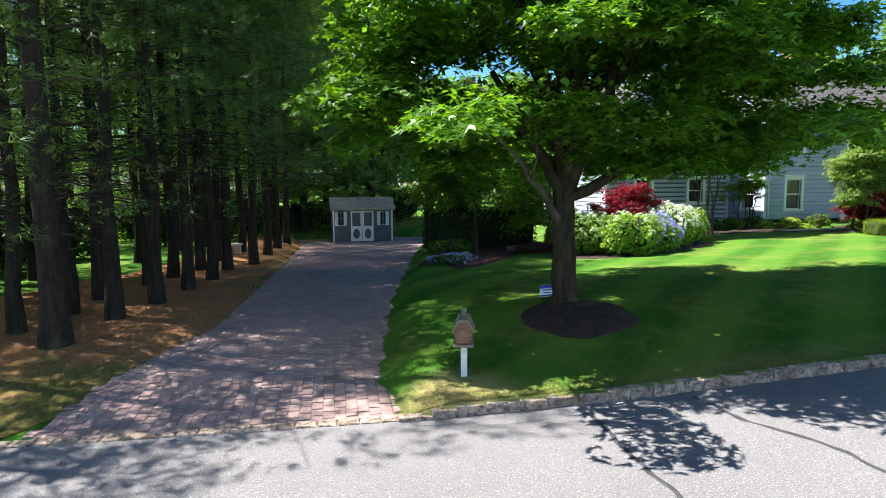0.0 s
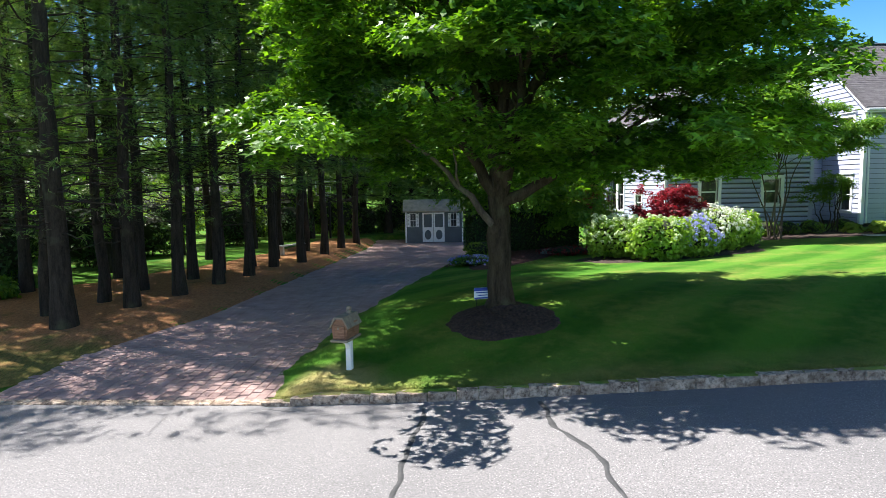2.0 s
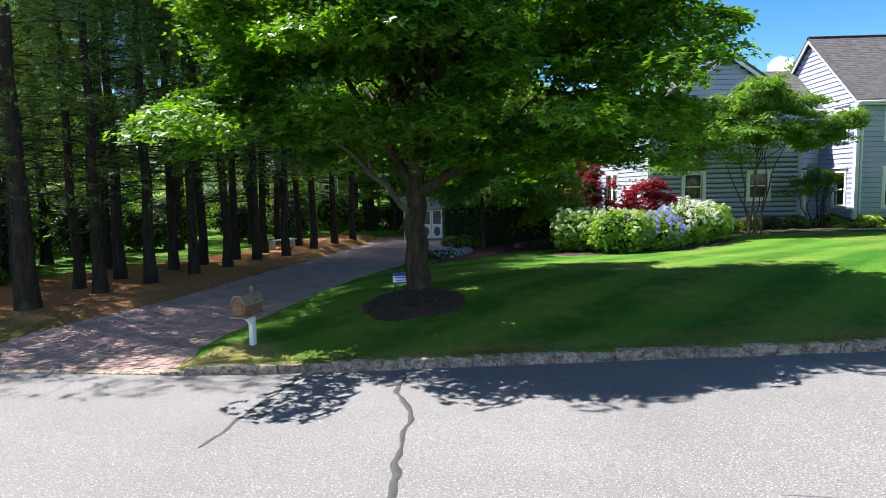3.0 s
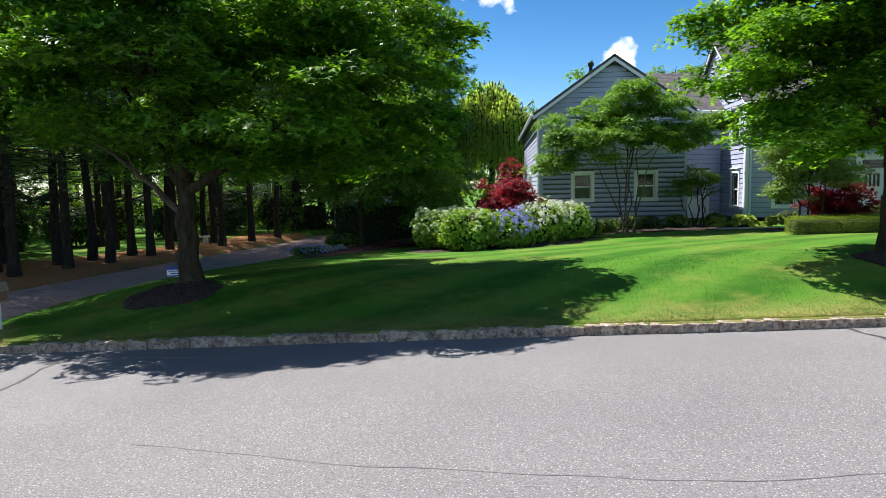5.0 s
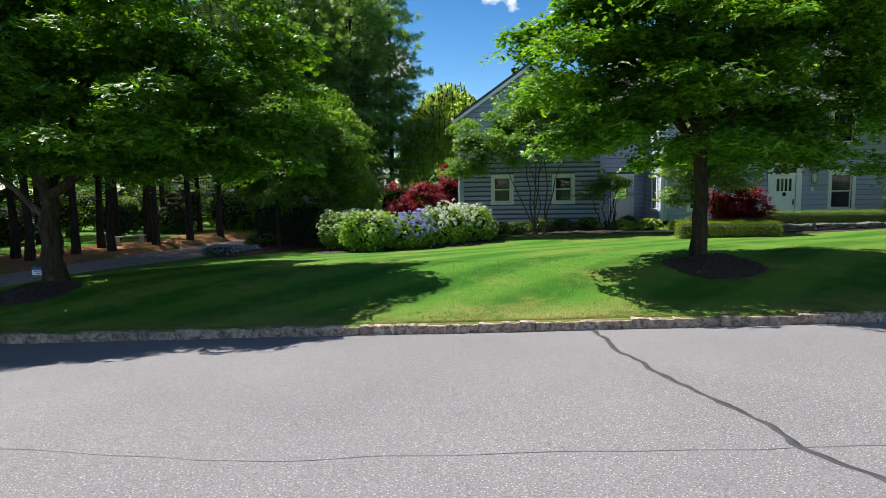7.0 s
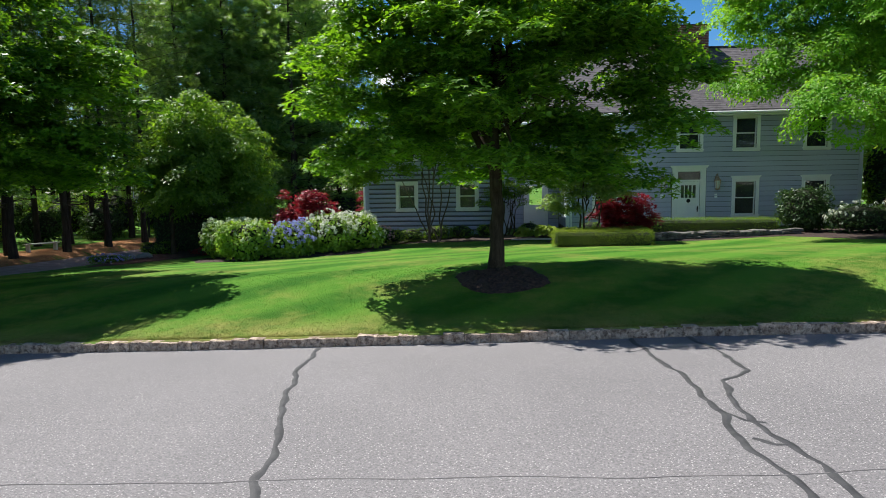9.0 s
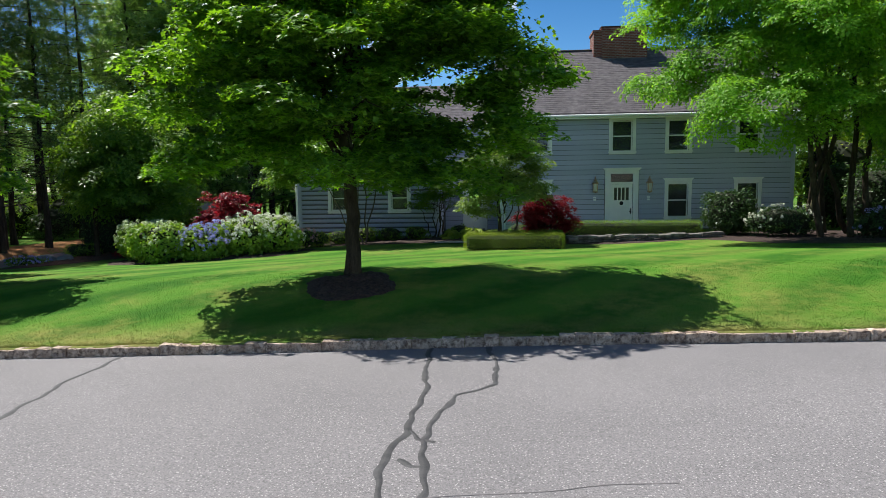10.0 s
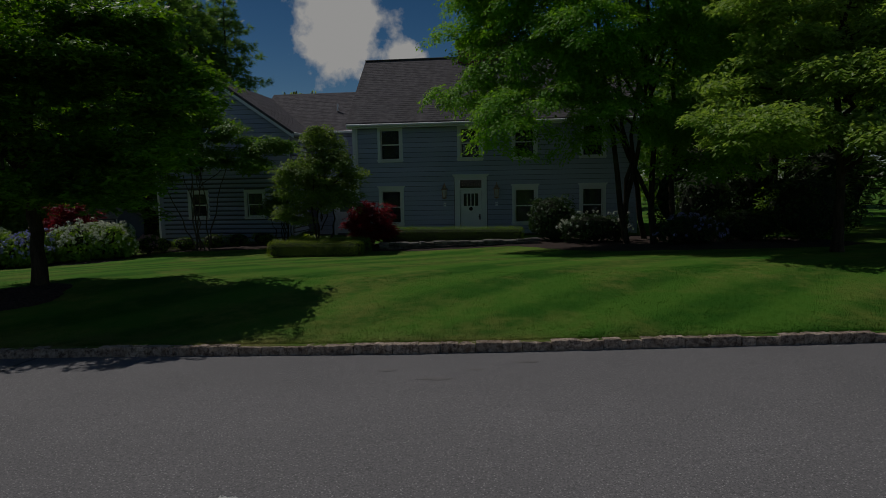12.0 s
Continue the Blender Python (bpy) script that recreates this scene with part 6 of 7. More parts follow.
birch_blobs = [(-1.0, -0.5, 8.0, 3.9, 3.4, 4.0), (-4.6, -1.6, 6.4, 1.9, 1.9, 1.7), (-3.4, -2.4, 8.4, 2.2, 2.0, 1.8), (-0.6, -3.0, 6.2, 2.2, 1.9, 1.5), (1.6, -2.4, 7.6, 2.4, 2.0, 1.9), (-3.9, -0.6, 10.2, 2.2, 2.2, 1.7), (-0.8, -1.8, 9.9, 2.6, 2.2, 1.5), (1.4, 0.2, 9.2, 2.2, 2.0, 1.5), (-1.6, 0.6, 10.6, 2.4, 2.3, 1.2), (-5.2, -1.4, 8.2, 1.5, 1.5, 1.4), (-4.4, -3.4, 4.8, 1.3, 1.2, 0.9), (-2.2, -2.8, 4.9, 1.4, 1.3, 1.0), (-5.6, 0.4, 9.6, 1.5, 1.5, 1.4), (1.0, -2.6, 4.4, 1.5, 1.4, 1.0), (3.4, -1.6, 5.4, 1.7, 1.6, 1.3), (3.0, -2.4, 7.2, 1.8, 1.6, 1.4), (0.2, -3.4, 8.4, 1.9, 1.6, 1.4), (-2.4, -3.6, 6.8, 1.7, 1.5, 1.2), (4.4, -0.6, 8.4, 1.8, 1.8, 1.4), (2.0, -3.2, 5.6, 1.5, 1.3, 1.0),
               (-4.7, -4.0, 3.9, 1.2, 1.1, 0.8), (-5.9, -1.5, 5.4, 1.3, 1.2, 1.0), (-3.2, -3.4, 4.8, 1.3, 1.2, 0.9), (-1.2, -3.6, 4.2, 1.3, 1.2, 0.9), (1.2, -3.0, 3.6, 1.4, 1.2, 0.9), (-6.2, -0.8, 7.2, 1.2, 1.2, 1.1), (-6.0, 0.0, 8.8, 1.3, 1.2, 1.1), (-3.0, -2.0, 5.9, 1.6, 1.4, 1.1), (3.6, -1.4, 3.8, 1.4, 1.2, 0.8), (1.0, -3.4, 2.9, 1.2, 1.0, 0.7), (-2.6, -3.0, 3.7, 1.1, 1.0, 0.7)]
birch_blobs = [(x, y, z, a * 0.92, b * 0.92, c * 0.8) for x, y, z, a, b, c in birch_blobs]
broad_tree("river_birch", ground_at(33.77, 21.45), "tall many-stemmed birch with airy light green crown beside the house", birch_blobs, 0.11, 3.5, L_BIRCH, M_BARK, 5200, 40, 0.46, 0.115, "oval", 23, 8, stems=7, flat=0.6, shell=0.4, inner=0.02, feet=1.0)
dog_blobs = [(x, y, z, sx, sy, 0.42) for x, y, z, sx, sy in ((-2.4, -1.4, 3.3, 1.7, 1.5), (0.3, -2.0, 3.1, 1.8, 1.5), (2.3, -0.8, 3.5, 1.7, 1.5), (-1.0, 1.4, 3.6, 1.7, 1.5), (-2.7, 0.2, 4.4, 1.4, 1.3), (-0.4, -1.4, 4.5, 1.7, 1.4), (1.8, 0.4, 4.6, 1.5, 1.4), (-1.5, 0, 5.4, 1.4, 1.3), (0.8, -0.5, 5.6, 1.5, 1.3), (-0.3, 0.2, 6.4, 1.3, 1.2), (-0.2, 0, 7.1, 0.9, 0.9), (-3.3, -0.9, 3.6, 1.0, 1.0), (-1.5, -0.6, 7.5, 1.3, 1.2), (1.0, -1.0, 7.7, 1.3, 1.2), (-2.5, 0.2, 6.4, 1.2, 1.1), (2.3, 0.2, 6.6, 1.4, 1.3), (0.2, -0.4, 8.4, 1.0, 1.0), (2.6, -1.2, 5.4, 1.3, 1.2))]
broad_tree("dogwood_tree", ground_at(37.6, 15.7), "spreading dogwood with flat tiers of pale green leaves", dog_blobs, 0.13, 2.2, L_DOGWOOD, M_BARK, 1900, 34, 0.42, 0.14, "oval", 24, 9, flat=0.92, shell=0.3, inner=0.15)
small_dog = [(-0.6, -0.3, 1.7, 0.75, 0.7, 0.35), (0.5, -0.4, 1.6, 0.75, 0.7, 0.35), (0.0, 0.5, 1.9, 0.75, 0.7, 0.35), (-0.3, -0.2, 2.4, 0.8, 0.75, 0.4), (0.4, 0.0, 2.6, 0.7, 0.7, 0.4), (0.0, 0.0, 3.2, 0.65, 0.6, 0.4), (-0.9, 0.1, 2.1, 0.55, 0.5, 0.3), (0.9, 0.2, 2.2, 0.55, 0.5, 0.3), (-0.75, -0.3, 1.2, 0.5, 0.45, 0.3)]
small_dog = [(x * 1.35, y * 1.2, z * 1.26, a * 1.25, b * 1.2, c * 1.15) for x, y, z, a, b, c in small_dog]
broad_tree("ornamental_tree", ground_at(22.2, 20.3), "small ornamental tree with creamy green tiered leaves", small_dog, 0.045, 0.9, L_CREAM, M_BARK, 800, 26, 0.27, 0.10, "oval", 25, 7, flat=0.85, stems=3, shell=0.3)
crape = [(-1.3, -0.2, 3.6, 1.1, 0.9, 0.6), (0.1, -0.5, 3.8, 1.2, 0.9, 0.6), (1.4, 0.0, 3.5, 1.1, 0.9, 0.6), (-0.7, 0.2, 4.5, 1.2, 0.9, 0.6), (0.8, 0.0, 4.6, 1.1, 0.9, 0.6), (0.1, 0.0, 5.2, 0.9, 0.8, 0.45), (-2.0, 0.0, 2.75, 0.8, 0.7, 0.4), (-0.9, -0.3, 2.95, 0.8, 0.7, 0.35), (2.0, 0.1, 4.1, 0.8, 0.7, 0.4), (-1.9, -0.1, 4.2, 0.6, 0.6, 0.35)]
crape = [(x * 1.45, y * 1.3, z * 1.04, a * 1.1, b * 1.05, c * 0.9) for x, y, z, a, b, c in crape]
broad_tree("slender_tree", ground_at(16.57, 22.25), "slender many-stemmed tree with a flat green crown before the wing", crape, 0.035, 2.5, L_SLENDER, M_PALEBARK, 1500, 26, 0.32, 0.12, "oval", 26, 8, flat=0.85, stems=7, shell=0.3, inner=0.05)
umb = [(-0.5, 0, 1.75, 0.6, 0.55, 0.35), (0.5, 0.1, 1.8, 0.6, 0.55, 0.35), (0.0, -0.2, 2.1, 0.65, 0.6, 0.35), (0.1, 0.3, 1.9, 0.6, 0.5, 0.35), (-0.8, 0.1, 1.4, 0.35, 0.35, 0.25), (0.85, 0.0, 1.45, 0.35, 0.35, 0.25)]
broad_tree("umbrella_shrub", ground_at(19.52, 23.64), "dark bare-stemmed shrub with an umbrella-shaped crown", umb, 0.03, 1.2, L_SHRUB, M_BARK, 300, 18, 0.2, 0.08, "oval", 27, 5, flat=0.7, stems=7, category="shrub", shell=0.3, inner=0.04)
mid = [(x + 0.7, y + 0.9, z, a, b, c) for x, y, z, a, b, c in heap(2.7, 2.5, 1.3, 6.2, 11, r1)]
broad_tree("garden_tree", ground_at(6.4, 21.3), "rounded green tree beside the flower bed", mid, 0.10, 1.9, L_GARDEN, M_BARK, 1500, 28, 0.45, 0.14, "oval", 28, 6, flat=0.6)

# pines along the driveway
PINES = [(-3.93, 11.8, 0.28, 13.6), (-3.5, 13.85, 0.20, 12.8), (-3.0, 15.45, 0.20, 15.0), (-2.6, 17.3, 0.19, 13.4), (-2.2, 18.95, 0.19, 15.5), (-1.95, 21.2, 0.20, 14.5), (-1.2, 22.4, 0.19, 15.0), (-0.85, 25.2, 0.19, 14.5), (-0.5, 27.8, 0.18, 15.0), (-0.1, 30.5, 0.18, 14.5),
         (-4.95, 13.0, 0.17, 12.0), (-4.55, 14.6, 0.14, 14.5), (-4.42, 16.4, 0.17, 15.0), (-3.75, 18.4, 0.17, 14.0), (-3.37, 19.7, 0.16, 15.0), (-2.78, 21.3, 0.16, 14.5), (-2.5, 23.7, 0.16, 15.0), (-1.9, 26.6, 0.15, 14.0),
         # outer rows: many added, unseen, to shade the verge and needle bed
         (-7.6, 16.4, 0.2, 15.0), (-7.2, 20.4, 0.2, 15.0), (-10.4, 15.0, 0.22, 16.0), (-8.3, 12.6, 0.2, 11.0), (-6.7, 11.7, 0.2, 11.0), (-9.7, 18.8, 0.2, 15.0), (-9.2, 23.4, 0.2, 15.0), (-7.0, 25.8, 0.2, 15.0), (-6.3, 19.0, 0.2, 15.0), (-5.2, 24.0, 0.2, 15.0), (-4.6, 28.2, 0.2, 15.0), (-3.7, 29.5, 0.17, 14.5), (-4.5, 32.6, 0.17, 14.5), (-3.0, 34.0, 0.17, 14.0), (-7.6, 9.9, 0.2, 11.0)]
protos = []
for k, (pr, cl) in enumerate(((0.225, 2.6), (0.165, 2.7), (0.155, 3.0), (0.14, 2.8))):
    protos.append(pine("pine_tree", ground_at(*PINES[(0, 1, 3, 10)[k]][:2]), "tall pine with a straight dark trunk above brown needles", PINES[(0, 1, 3, 10)[k]][3], pr, cl, (3.4, 3.4, 4.1, 3.4)[k], 40 + k, "pines along the driveway", (22, 21, 25, 21)[k], (0.1 * k - 0.15, 0.1), (38, 42, 46, 42)[k], (0.18, 0.18, 0.24, 0.18)[k], 20, "fine", 6))
for i, (x, y, pr, h) in enumerate(PINES):
    if i in (0, 1, 3, 10):
        continue
    p = protos[2 if y > 17 else 1 + i % 2 * 2]
    copy_thing(p, Matrix.LocRotScale(ground_at(x, y), Euler((0, 0, i * 1.9)), Vector((1, 1, 0.8 if h < 12 else 1.25 if y > 16 else 1.0))))
# thin trunks near the shed and the tall pines at the back of the garden
BACK = [(5.2, 40.2), (2.4, 41.5), (-1.2, 37.0), (-1.81, 39.64), (-0.92, 41.94), (0.9, 39.44), (5.4, 43.46), (3.93, 44.56), (1.06, 46.05), (4.9, 47.73), (-2.31, 47.49), (-4.4, 43.38), (-7.98, 47.46), (1.2, 51.2), (6.9, 46.0)]
tall = pine("pine_tree", ground_at(*BACK[6]), "tall dense pine at the back of the garden", 17.5, 0.24, 1.6, 4.3, 51, "pines behind the garden", 26, (0, 0), 90, 0.38, foliage=L_PINELIT)
for i, (x, y) in enumerate(BACK):
    if i != 6:
        copy_thing(tall, Matrix.LocRotScale(ground_at(x, y), Euler((0, 0, i * 2.3)), None))

# woodland further off: three kinds, repeated
wood = []
for k in range(3):
    rk = np.random.default_rng(60 + k)
    wood.append(broad_tree("woodland_tree", ground_at((-22.68, 40.19, 21.34)[k], (51.07, 41.18, 58.66)[k]), "leafy woodland tree behind the gardens", heap(4.2, 4.2, 1.6, (11, 12, 13.5)[k], 13, rk), 0.2, 2.6, L_BROADLEAF, M_BARK, 620, 12, 0.80, 0.36, "oval", 70 + k, 5, "woodland trees", inner=0.15))
WOODS = [(-29.23, 41.44), (-35.35, 34.06), (-17.84, 58.29), (-10.26, 61.84), (-42.81, 33.03), (-30.42, 58.18), (7.47, 67.41), (29.72, 63.38), (38.18, 57.69), (45.8, 49.91), (43.7, 34.16), (49.46, 40.83), (45.24, 24.92), (55.48, 38.62), (54.71, 52.21), (-4.1, 67.28), (-51.56, 43.09), (55.65, 28.01), (63.12, 32.82), (44.15, 67.79), (20.22, 73.18), (0.46, 59.71), (-19.56, 34.75), (-41.06, 47.81)]
for i, (x, y) in enumerate(WOODS):
    s = 0.85 + 0.35 * ((i * 7) % 10) / 10
    copy_thing(wood[i % 3], Matrix.LocRotScale(ground_at(x, y), Euler((0, 0, i * 1.3)), None)).scale = (s, s, s)
# dark evergreens closing the garden to the side of the house
side_pine = pine("evergreen_tree", ground_at(39.34, 24.62), "dark evergreen at the edge of the garden", 13.0, 0.2, 0.8, 3.6, 81, "evergreens beside the house", 16, (0, 0), 70, 0.36, foliage=L_PINELIT)
# far-left ones are added to darken the wood and shade the glade
for i, (x, y) in enumerate(((42.21, 21.4), (38.22, 31.66), (42.44, 26.71), (45.17, 19.77), (41.05, 35.52), (-16.29, 20.49), (-20.1, 25.87), (-15.61, 28), (-20.96, 17), (-17.5, 33.0), (-13.5, 18.5), (-18.5, 26.0), (-21.0, 36.0), (-13.0, 41.0), (-10.5, 44.0), (-9.6, 20.6), (-11.2, 17.0), (-9.5, 31.5), (-6.5, 36.5))):
    copy_thing(side_pine, Matrix.LocRotScale(ground_at(x, y), Euler((0, 0, i * 1.7)), None))

# weeping willow
def willow(at):
    r = np.random.default_rng(33)
    t = thing("willow_tree", at, "weeping willow with long yellow-green hanging twigs", "tree")
    V, F = tubes([(bend((0, 0, -0.2), (0.2, 0, 6.5), 8, 0, 0.1, r), np.linspace(0.4, 0.15, 8))], 10)
    part("trunk", mesh_np("trunk", V, F), M_BARK, t, smooth=True)
    runs, C, H = [], [], []
    for i in range(330):
        th, u = i * 2.399, math.sqrt(r.uniform(0.03, 1))
        R = 3.9 * u
        z = 10.6 - 3.6 * u ** 2 + r.normal(0, 0.4)
        top = np.array([R * math.cos(th), R * math.sin(th), z])
        L = r.uniform(3.0, 6.0)
        end = top + np.array([math.cos(th) * 0.5, math.sin(th) * 0.5, -min(L, z - 0.8)])
        q = bend(top, end, 6, 0.2, 0.05, r)
        runs.append((np.vstack([[0.2, 0, 6.0], q]), np.linspace(0.05, 0.008, 7)))
        f = r.uniform(0, 1, 120)[:, None]
        C.append(top + (end - top) * f + r.normal(0, 0.14, (120, 3)))
    V, F = tubes(runs, 4)
    part("branchwork", mesh_np("branchwork", V, F), M_BARK, t)
    C = np.concatenate(C)
    V, F = leaves(C, r.normal(0, 1, C.shape), 0.26, "oval", r, heading=np.tile((0, 0, -1.2), (len(C), 1)))
    part("crown", mesh_np("crown", V, F), L_WILLOW, t)


willow(ground_at(11.1, 50.2))

# ================= garden plants =================
def hyd(x, y, rx, ry, h, petals, words, seed, n=200):
    shrub("hydrangea_bush", ground_at(x, y), words, rx, ry, h, L_HYD, 3200, 0.115, "round", seed, 8, "hydrangea", "hydrangeas in the bed", petals, n, 0.070)


hyd(9.64, 19.27, 1.0, 0.9, 1.35, L_LIMEFL, "hydrangea bush full of greenish cream flower heads", 101)
hyd(10.65, 18.2, 1.05, 0.95, 1.4, L_LIMEFL, "hydrangea bush with greenish white flower heads", 102, 70)
hyd(11.9, 18.7, 0.95, 0.9, 1.25, L_BLUEFL, "hydrangea bush full of lavender-blue flower heads", 103, 170)
hyd(13.02, 19.84, 1.05, 1.0, 1.5, L_WHITEFL, "hydrangea bush full of white flower heads", 104)
hyd(13.95, 20.3, 0.95, 0.9, 1.35, L_WHITEFL, "hydrangea bush with white flower heads near the house", 105)
shrub("flowering_shrub", ground_at(14.64, 21.65), "low shrub with dusty pink flower heads", 0.6, 0.5, 0.75, L_SHRUB, 900, 0.07, "oval", 106, 5, "shrub", "", L_PINKFL, 60, 0.06)
shrub("golden_shrub", ground_at(15.12, 21.83), "small golden-green mounded shrub", 0.5, 0.45, 0.65, L_YELLOWBOX, 1400, 0.055, "oval", 107, 5)


def red_maple(at, rx, ry, z0, z1, n, label, seed, sprays_n):
    blobs = tiers(rx, ry, z0, z1, n, np.random.default_rng(seed), 0.36, 0.12, 0.62, 0.5)
    return broad_tree("japanese_maple", at, label, blobs, 0.035, max(z0, 0.3), L_RED, M_BARK, sprays_n, 16, 0.20, 0.085, "maple", seed, 5, "red japanese maples", flat=0.85, stems=4, shell=0.3, category="shrub", inner=0.12)


red_maple(ground_at(11.93, 20.75), 1.55, 1.2, 0.6, 2.3, 20, "wide dark red japanese maple behind the hydrangeas", 111, 620)
red_maple(ground_at(12.3, 33.0), 1.1, 1.1, 0.6, 3.4, 20, "taller dark red japanese maple beside the wing", 112, 620)
red_maple(ground_at(23.72, 21.35), 1.3, 1.0, 0.2, 1.75, 18, "low mounded red japanese maple by the entrance", 113, 520)


def little_conifer(at, h, w, seed):
    r = np.random.default_rng(seed)
    t = thing("dwarf_conifer", at, "small cone-shaped green conifer", "shrub")
    V, F = tubes([([(0, 0, -0.1), (0, 0, h * 0.9)], [0.04, 0.01])], 6)
    part("trunk", mesh_np("trunk", V, F), M_BARK, t)
    n = 2600
    z = h * (1 - np.sqrt(r.uniform(0, 1, n))) + 0.08
    th = r.uniform(0, 6.28, n)
    R = w * np.clip(1 - z / h, 0, 1) ** 0.8 * r.uniform(0.65, 1.05, n) + 0.03
    C = np.stack([R * np.cos(th), R * np.sin(th), z], 1)
    out = np.stack([np.cos(th), np.sin(th), np.full(n, 0.7)], 1)
    V, F = leaves(C, r.normal(0, 1, C.shape), 0.11, "needle", r, 0, out)
    part("foliage", mesh_np("foliage", V, F), L_BOX, t)


little_conifer(ground_at(10.0, 22.3), 2.0, 0.5, 121)
# clipped hedges and shrubs by the driveway and the house
hedge("yew_hedge", ground_at(7.2, 23.25), "tall clipped dark yew hedge behind the driveway bed", 4.5, 1.2, 1.55, L_DARKSHRUB, 5200, 0.09, 14, 131)
shrub("boxwood_mound", ground_at(5.5, 21.67), "low rounded boxwood beside the driveway", 0.85, 0.6, 0.6, L_BOX, 2200, 0.055, "oval", 132, 5)
shrub("boxwood_mound", ground_at(6.66, 22.98), "low rounded boxwood beside the driveway", 0.8, 0.6, 0.65, L_DARKSHRUB, 2000, 0.055, "oval", 133, 5)
shrub("ground_cover", ground_at(4.97, 19.29), "low dark ground cover with pale flowers at the bed's tip", 0.9, 0.45, 0.32, L_SHRUB, 1500, 0.06, "oval", 134, 6, "shrub", "", L_BLUEFL, 60, 0.045)
shrub("ground_cover", ground_at(8.45, 20.69), "low red-leaved ground cover in the bed", 1.2, 0.6, 0.35, L_RED, 1200, 0.06, "oval", 135, 6)
hedge("boxwood_hedge", ground_at(26.75, 22.2), "long low clipped boxwood hedge below the entrance", 5.5, 0.7, 0.62, L_BOX, 11000, 0.036, -1.5, 136)
hedge("boxwood_hedge", ground_at(22.5, 18.7), "low clipped golden-green boxwood hedge at the lawn's edge", 3.2, 0.75, 0.5, L_YELLOWBOX, 8500, 0.036, -2, 137)
hedge("boxwood_hedge", ground_at(22.87, 19.45), "low clipped dark boxwood hedge behind the golden one", 2.6, 0.6, 0.52, L_BOX, 6000, 0.036, 3, 138)
shrub("rhododendron", ground_at(30.6, 22.5), "big rounded dark green rhododendron below the window", 1.0, 0.95, 1.8, L_DARKSHRUB, 3600, 0.12, "oval", 139, 9)
shrub("flowering_shrub", ground_at(32.0, 21.4), "loose shrub with white flower heads at the lawn's edge", 1.5, 0.8, 1.15, L_DARKSHRUB, 2600, 0.09, "oval", 140, 7, "shrub", "", L_WHITEFL, 60, 0.06)
shrub("flowering_shrub", ground_at(35.09, 20.46), "loose dark shrub with a few blue flower heads", 1.3, 0.9, 1.05, L_DARKSHRUB, 2600, 0.09, "oval", 141, 7, "shrub", "", L_BLUEFL, 45, 0.07)
# shade-dark leaf copies fill the gloom behind the birch and under the trees
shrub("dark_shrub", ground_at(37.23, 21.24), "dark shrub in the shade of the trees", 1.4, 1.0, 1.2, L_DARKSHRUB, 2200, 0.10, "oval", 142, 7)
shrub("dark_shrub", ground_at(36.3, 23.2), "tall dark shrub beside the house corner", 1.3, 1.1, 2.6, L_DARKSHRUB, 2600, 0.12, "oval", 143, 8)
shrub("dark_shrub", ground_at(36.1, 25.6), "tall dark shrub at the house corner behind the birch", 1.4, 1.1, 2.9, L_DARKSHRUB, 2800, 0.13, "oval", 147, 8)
shrub("wild_shrub", ground_at(37.6, 28.6), "leafy shrub with sunlit-bright leaf colour behind the house corner", 2.2, 1.4, 4.2, L_GLADE, 2600, 0.16, "oval", 148, 8)
shrub("dark_shrub", ground_at(38.4, 25.2), "tall shrub with shade-dark leaf colour behind the birch", 1.7, 1.3, 3.2, L_DARKSHRUB, 2800, 0.13, "oval", 145, 8)
shrub("dark_shrub", ground_at(40.8, 23.4), "tall shrub with shade-dark leaf colour behind the birch", 1.8, 1.4, 3.4, L_DARKSHRUB, 2800, 0.13, "oval", 146, 8)
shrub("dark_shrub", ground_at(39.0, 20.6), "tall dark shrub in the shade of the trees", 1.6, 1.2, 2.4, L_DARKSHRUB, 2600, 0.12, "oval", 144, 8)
for i, (x, y, w, h, m) in enumerate(((15.68, 22.54, 0.6, 0.6, L_SHRUB), (16.65, 23.11, 0.6, 0.65, L_BOX), (17.64, 23.33, 0.6, 0.6, L_SHRUB), (18.68, 23.49, 0.6, 0.6, L_BOX), (20.41, 24.16, 0.55, 0.55, L_SHRUB), (25.06, 23.09, 0.5, 0.7, L_SHRUB), (22.81, 23.08, 0.5, 0.6, L_SHRUB))):
    shrub("foundation_shrub", ground_at(x, y), "low green shrub along the house wall", w, 0.5, h, m, 1300, 0.06, "oval", 150 + i, 5, "shrub", "shrubs along the wall")


def hosta(x, y, s, seed):
    r = np.random.default_rng(seed)
    t = thing("hosta_plant", ground_at(x, y), "lime-green hosta clump at the path's edge", "plant", "hostas")
    n = 70
    th, q = r.uniform(0, 6.28, n), r.uniform(0.1, 1, n)
    C = np.stack([np.cos(th) * q * s * 0.5, np.sin(th) * q * s * 0.5, 0.08 + (1 - q) * s * 0.55 + 0.05], 1)
    out = np.stack([np.cos(th), np.sin(th), 0.5 - q * 0.8], 1)
    V, F = leaves(C, np.array([0, 0, 1.0]) + out * 0.5 + r.normal(0, 0.2, (n, 3)), s * 0.5, "round", r, 0.25, out * 2)
    part("foliage", mesh_np("foliage", V, F), L_HOSTA, t)


for i, (x, y, s) in enumerate(((20.98, 22.75, 0.75), (21.82, 21.96, 0.6), (20.15, 23.16, 0.55), (22.52, 20.71, 0.6))):
    hosta(x, y, s, 170 + i)
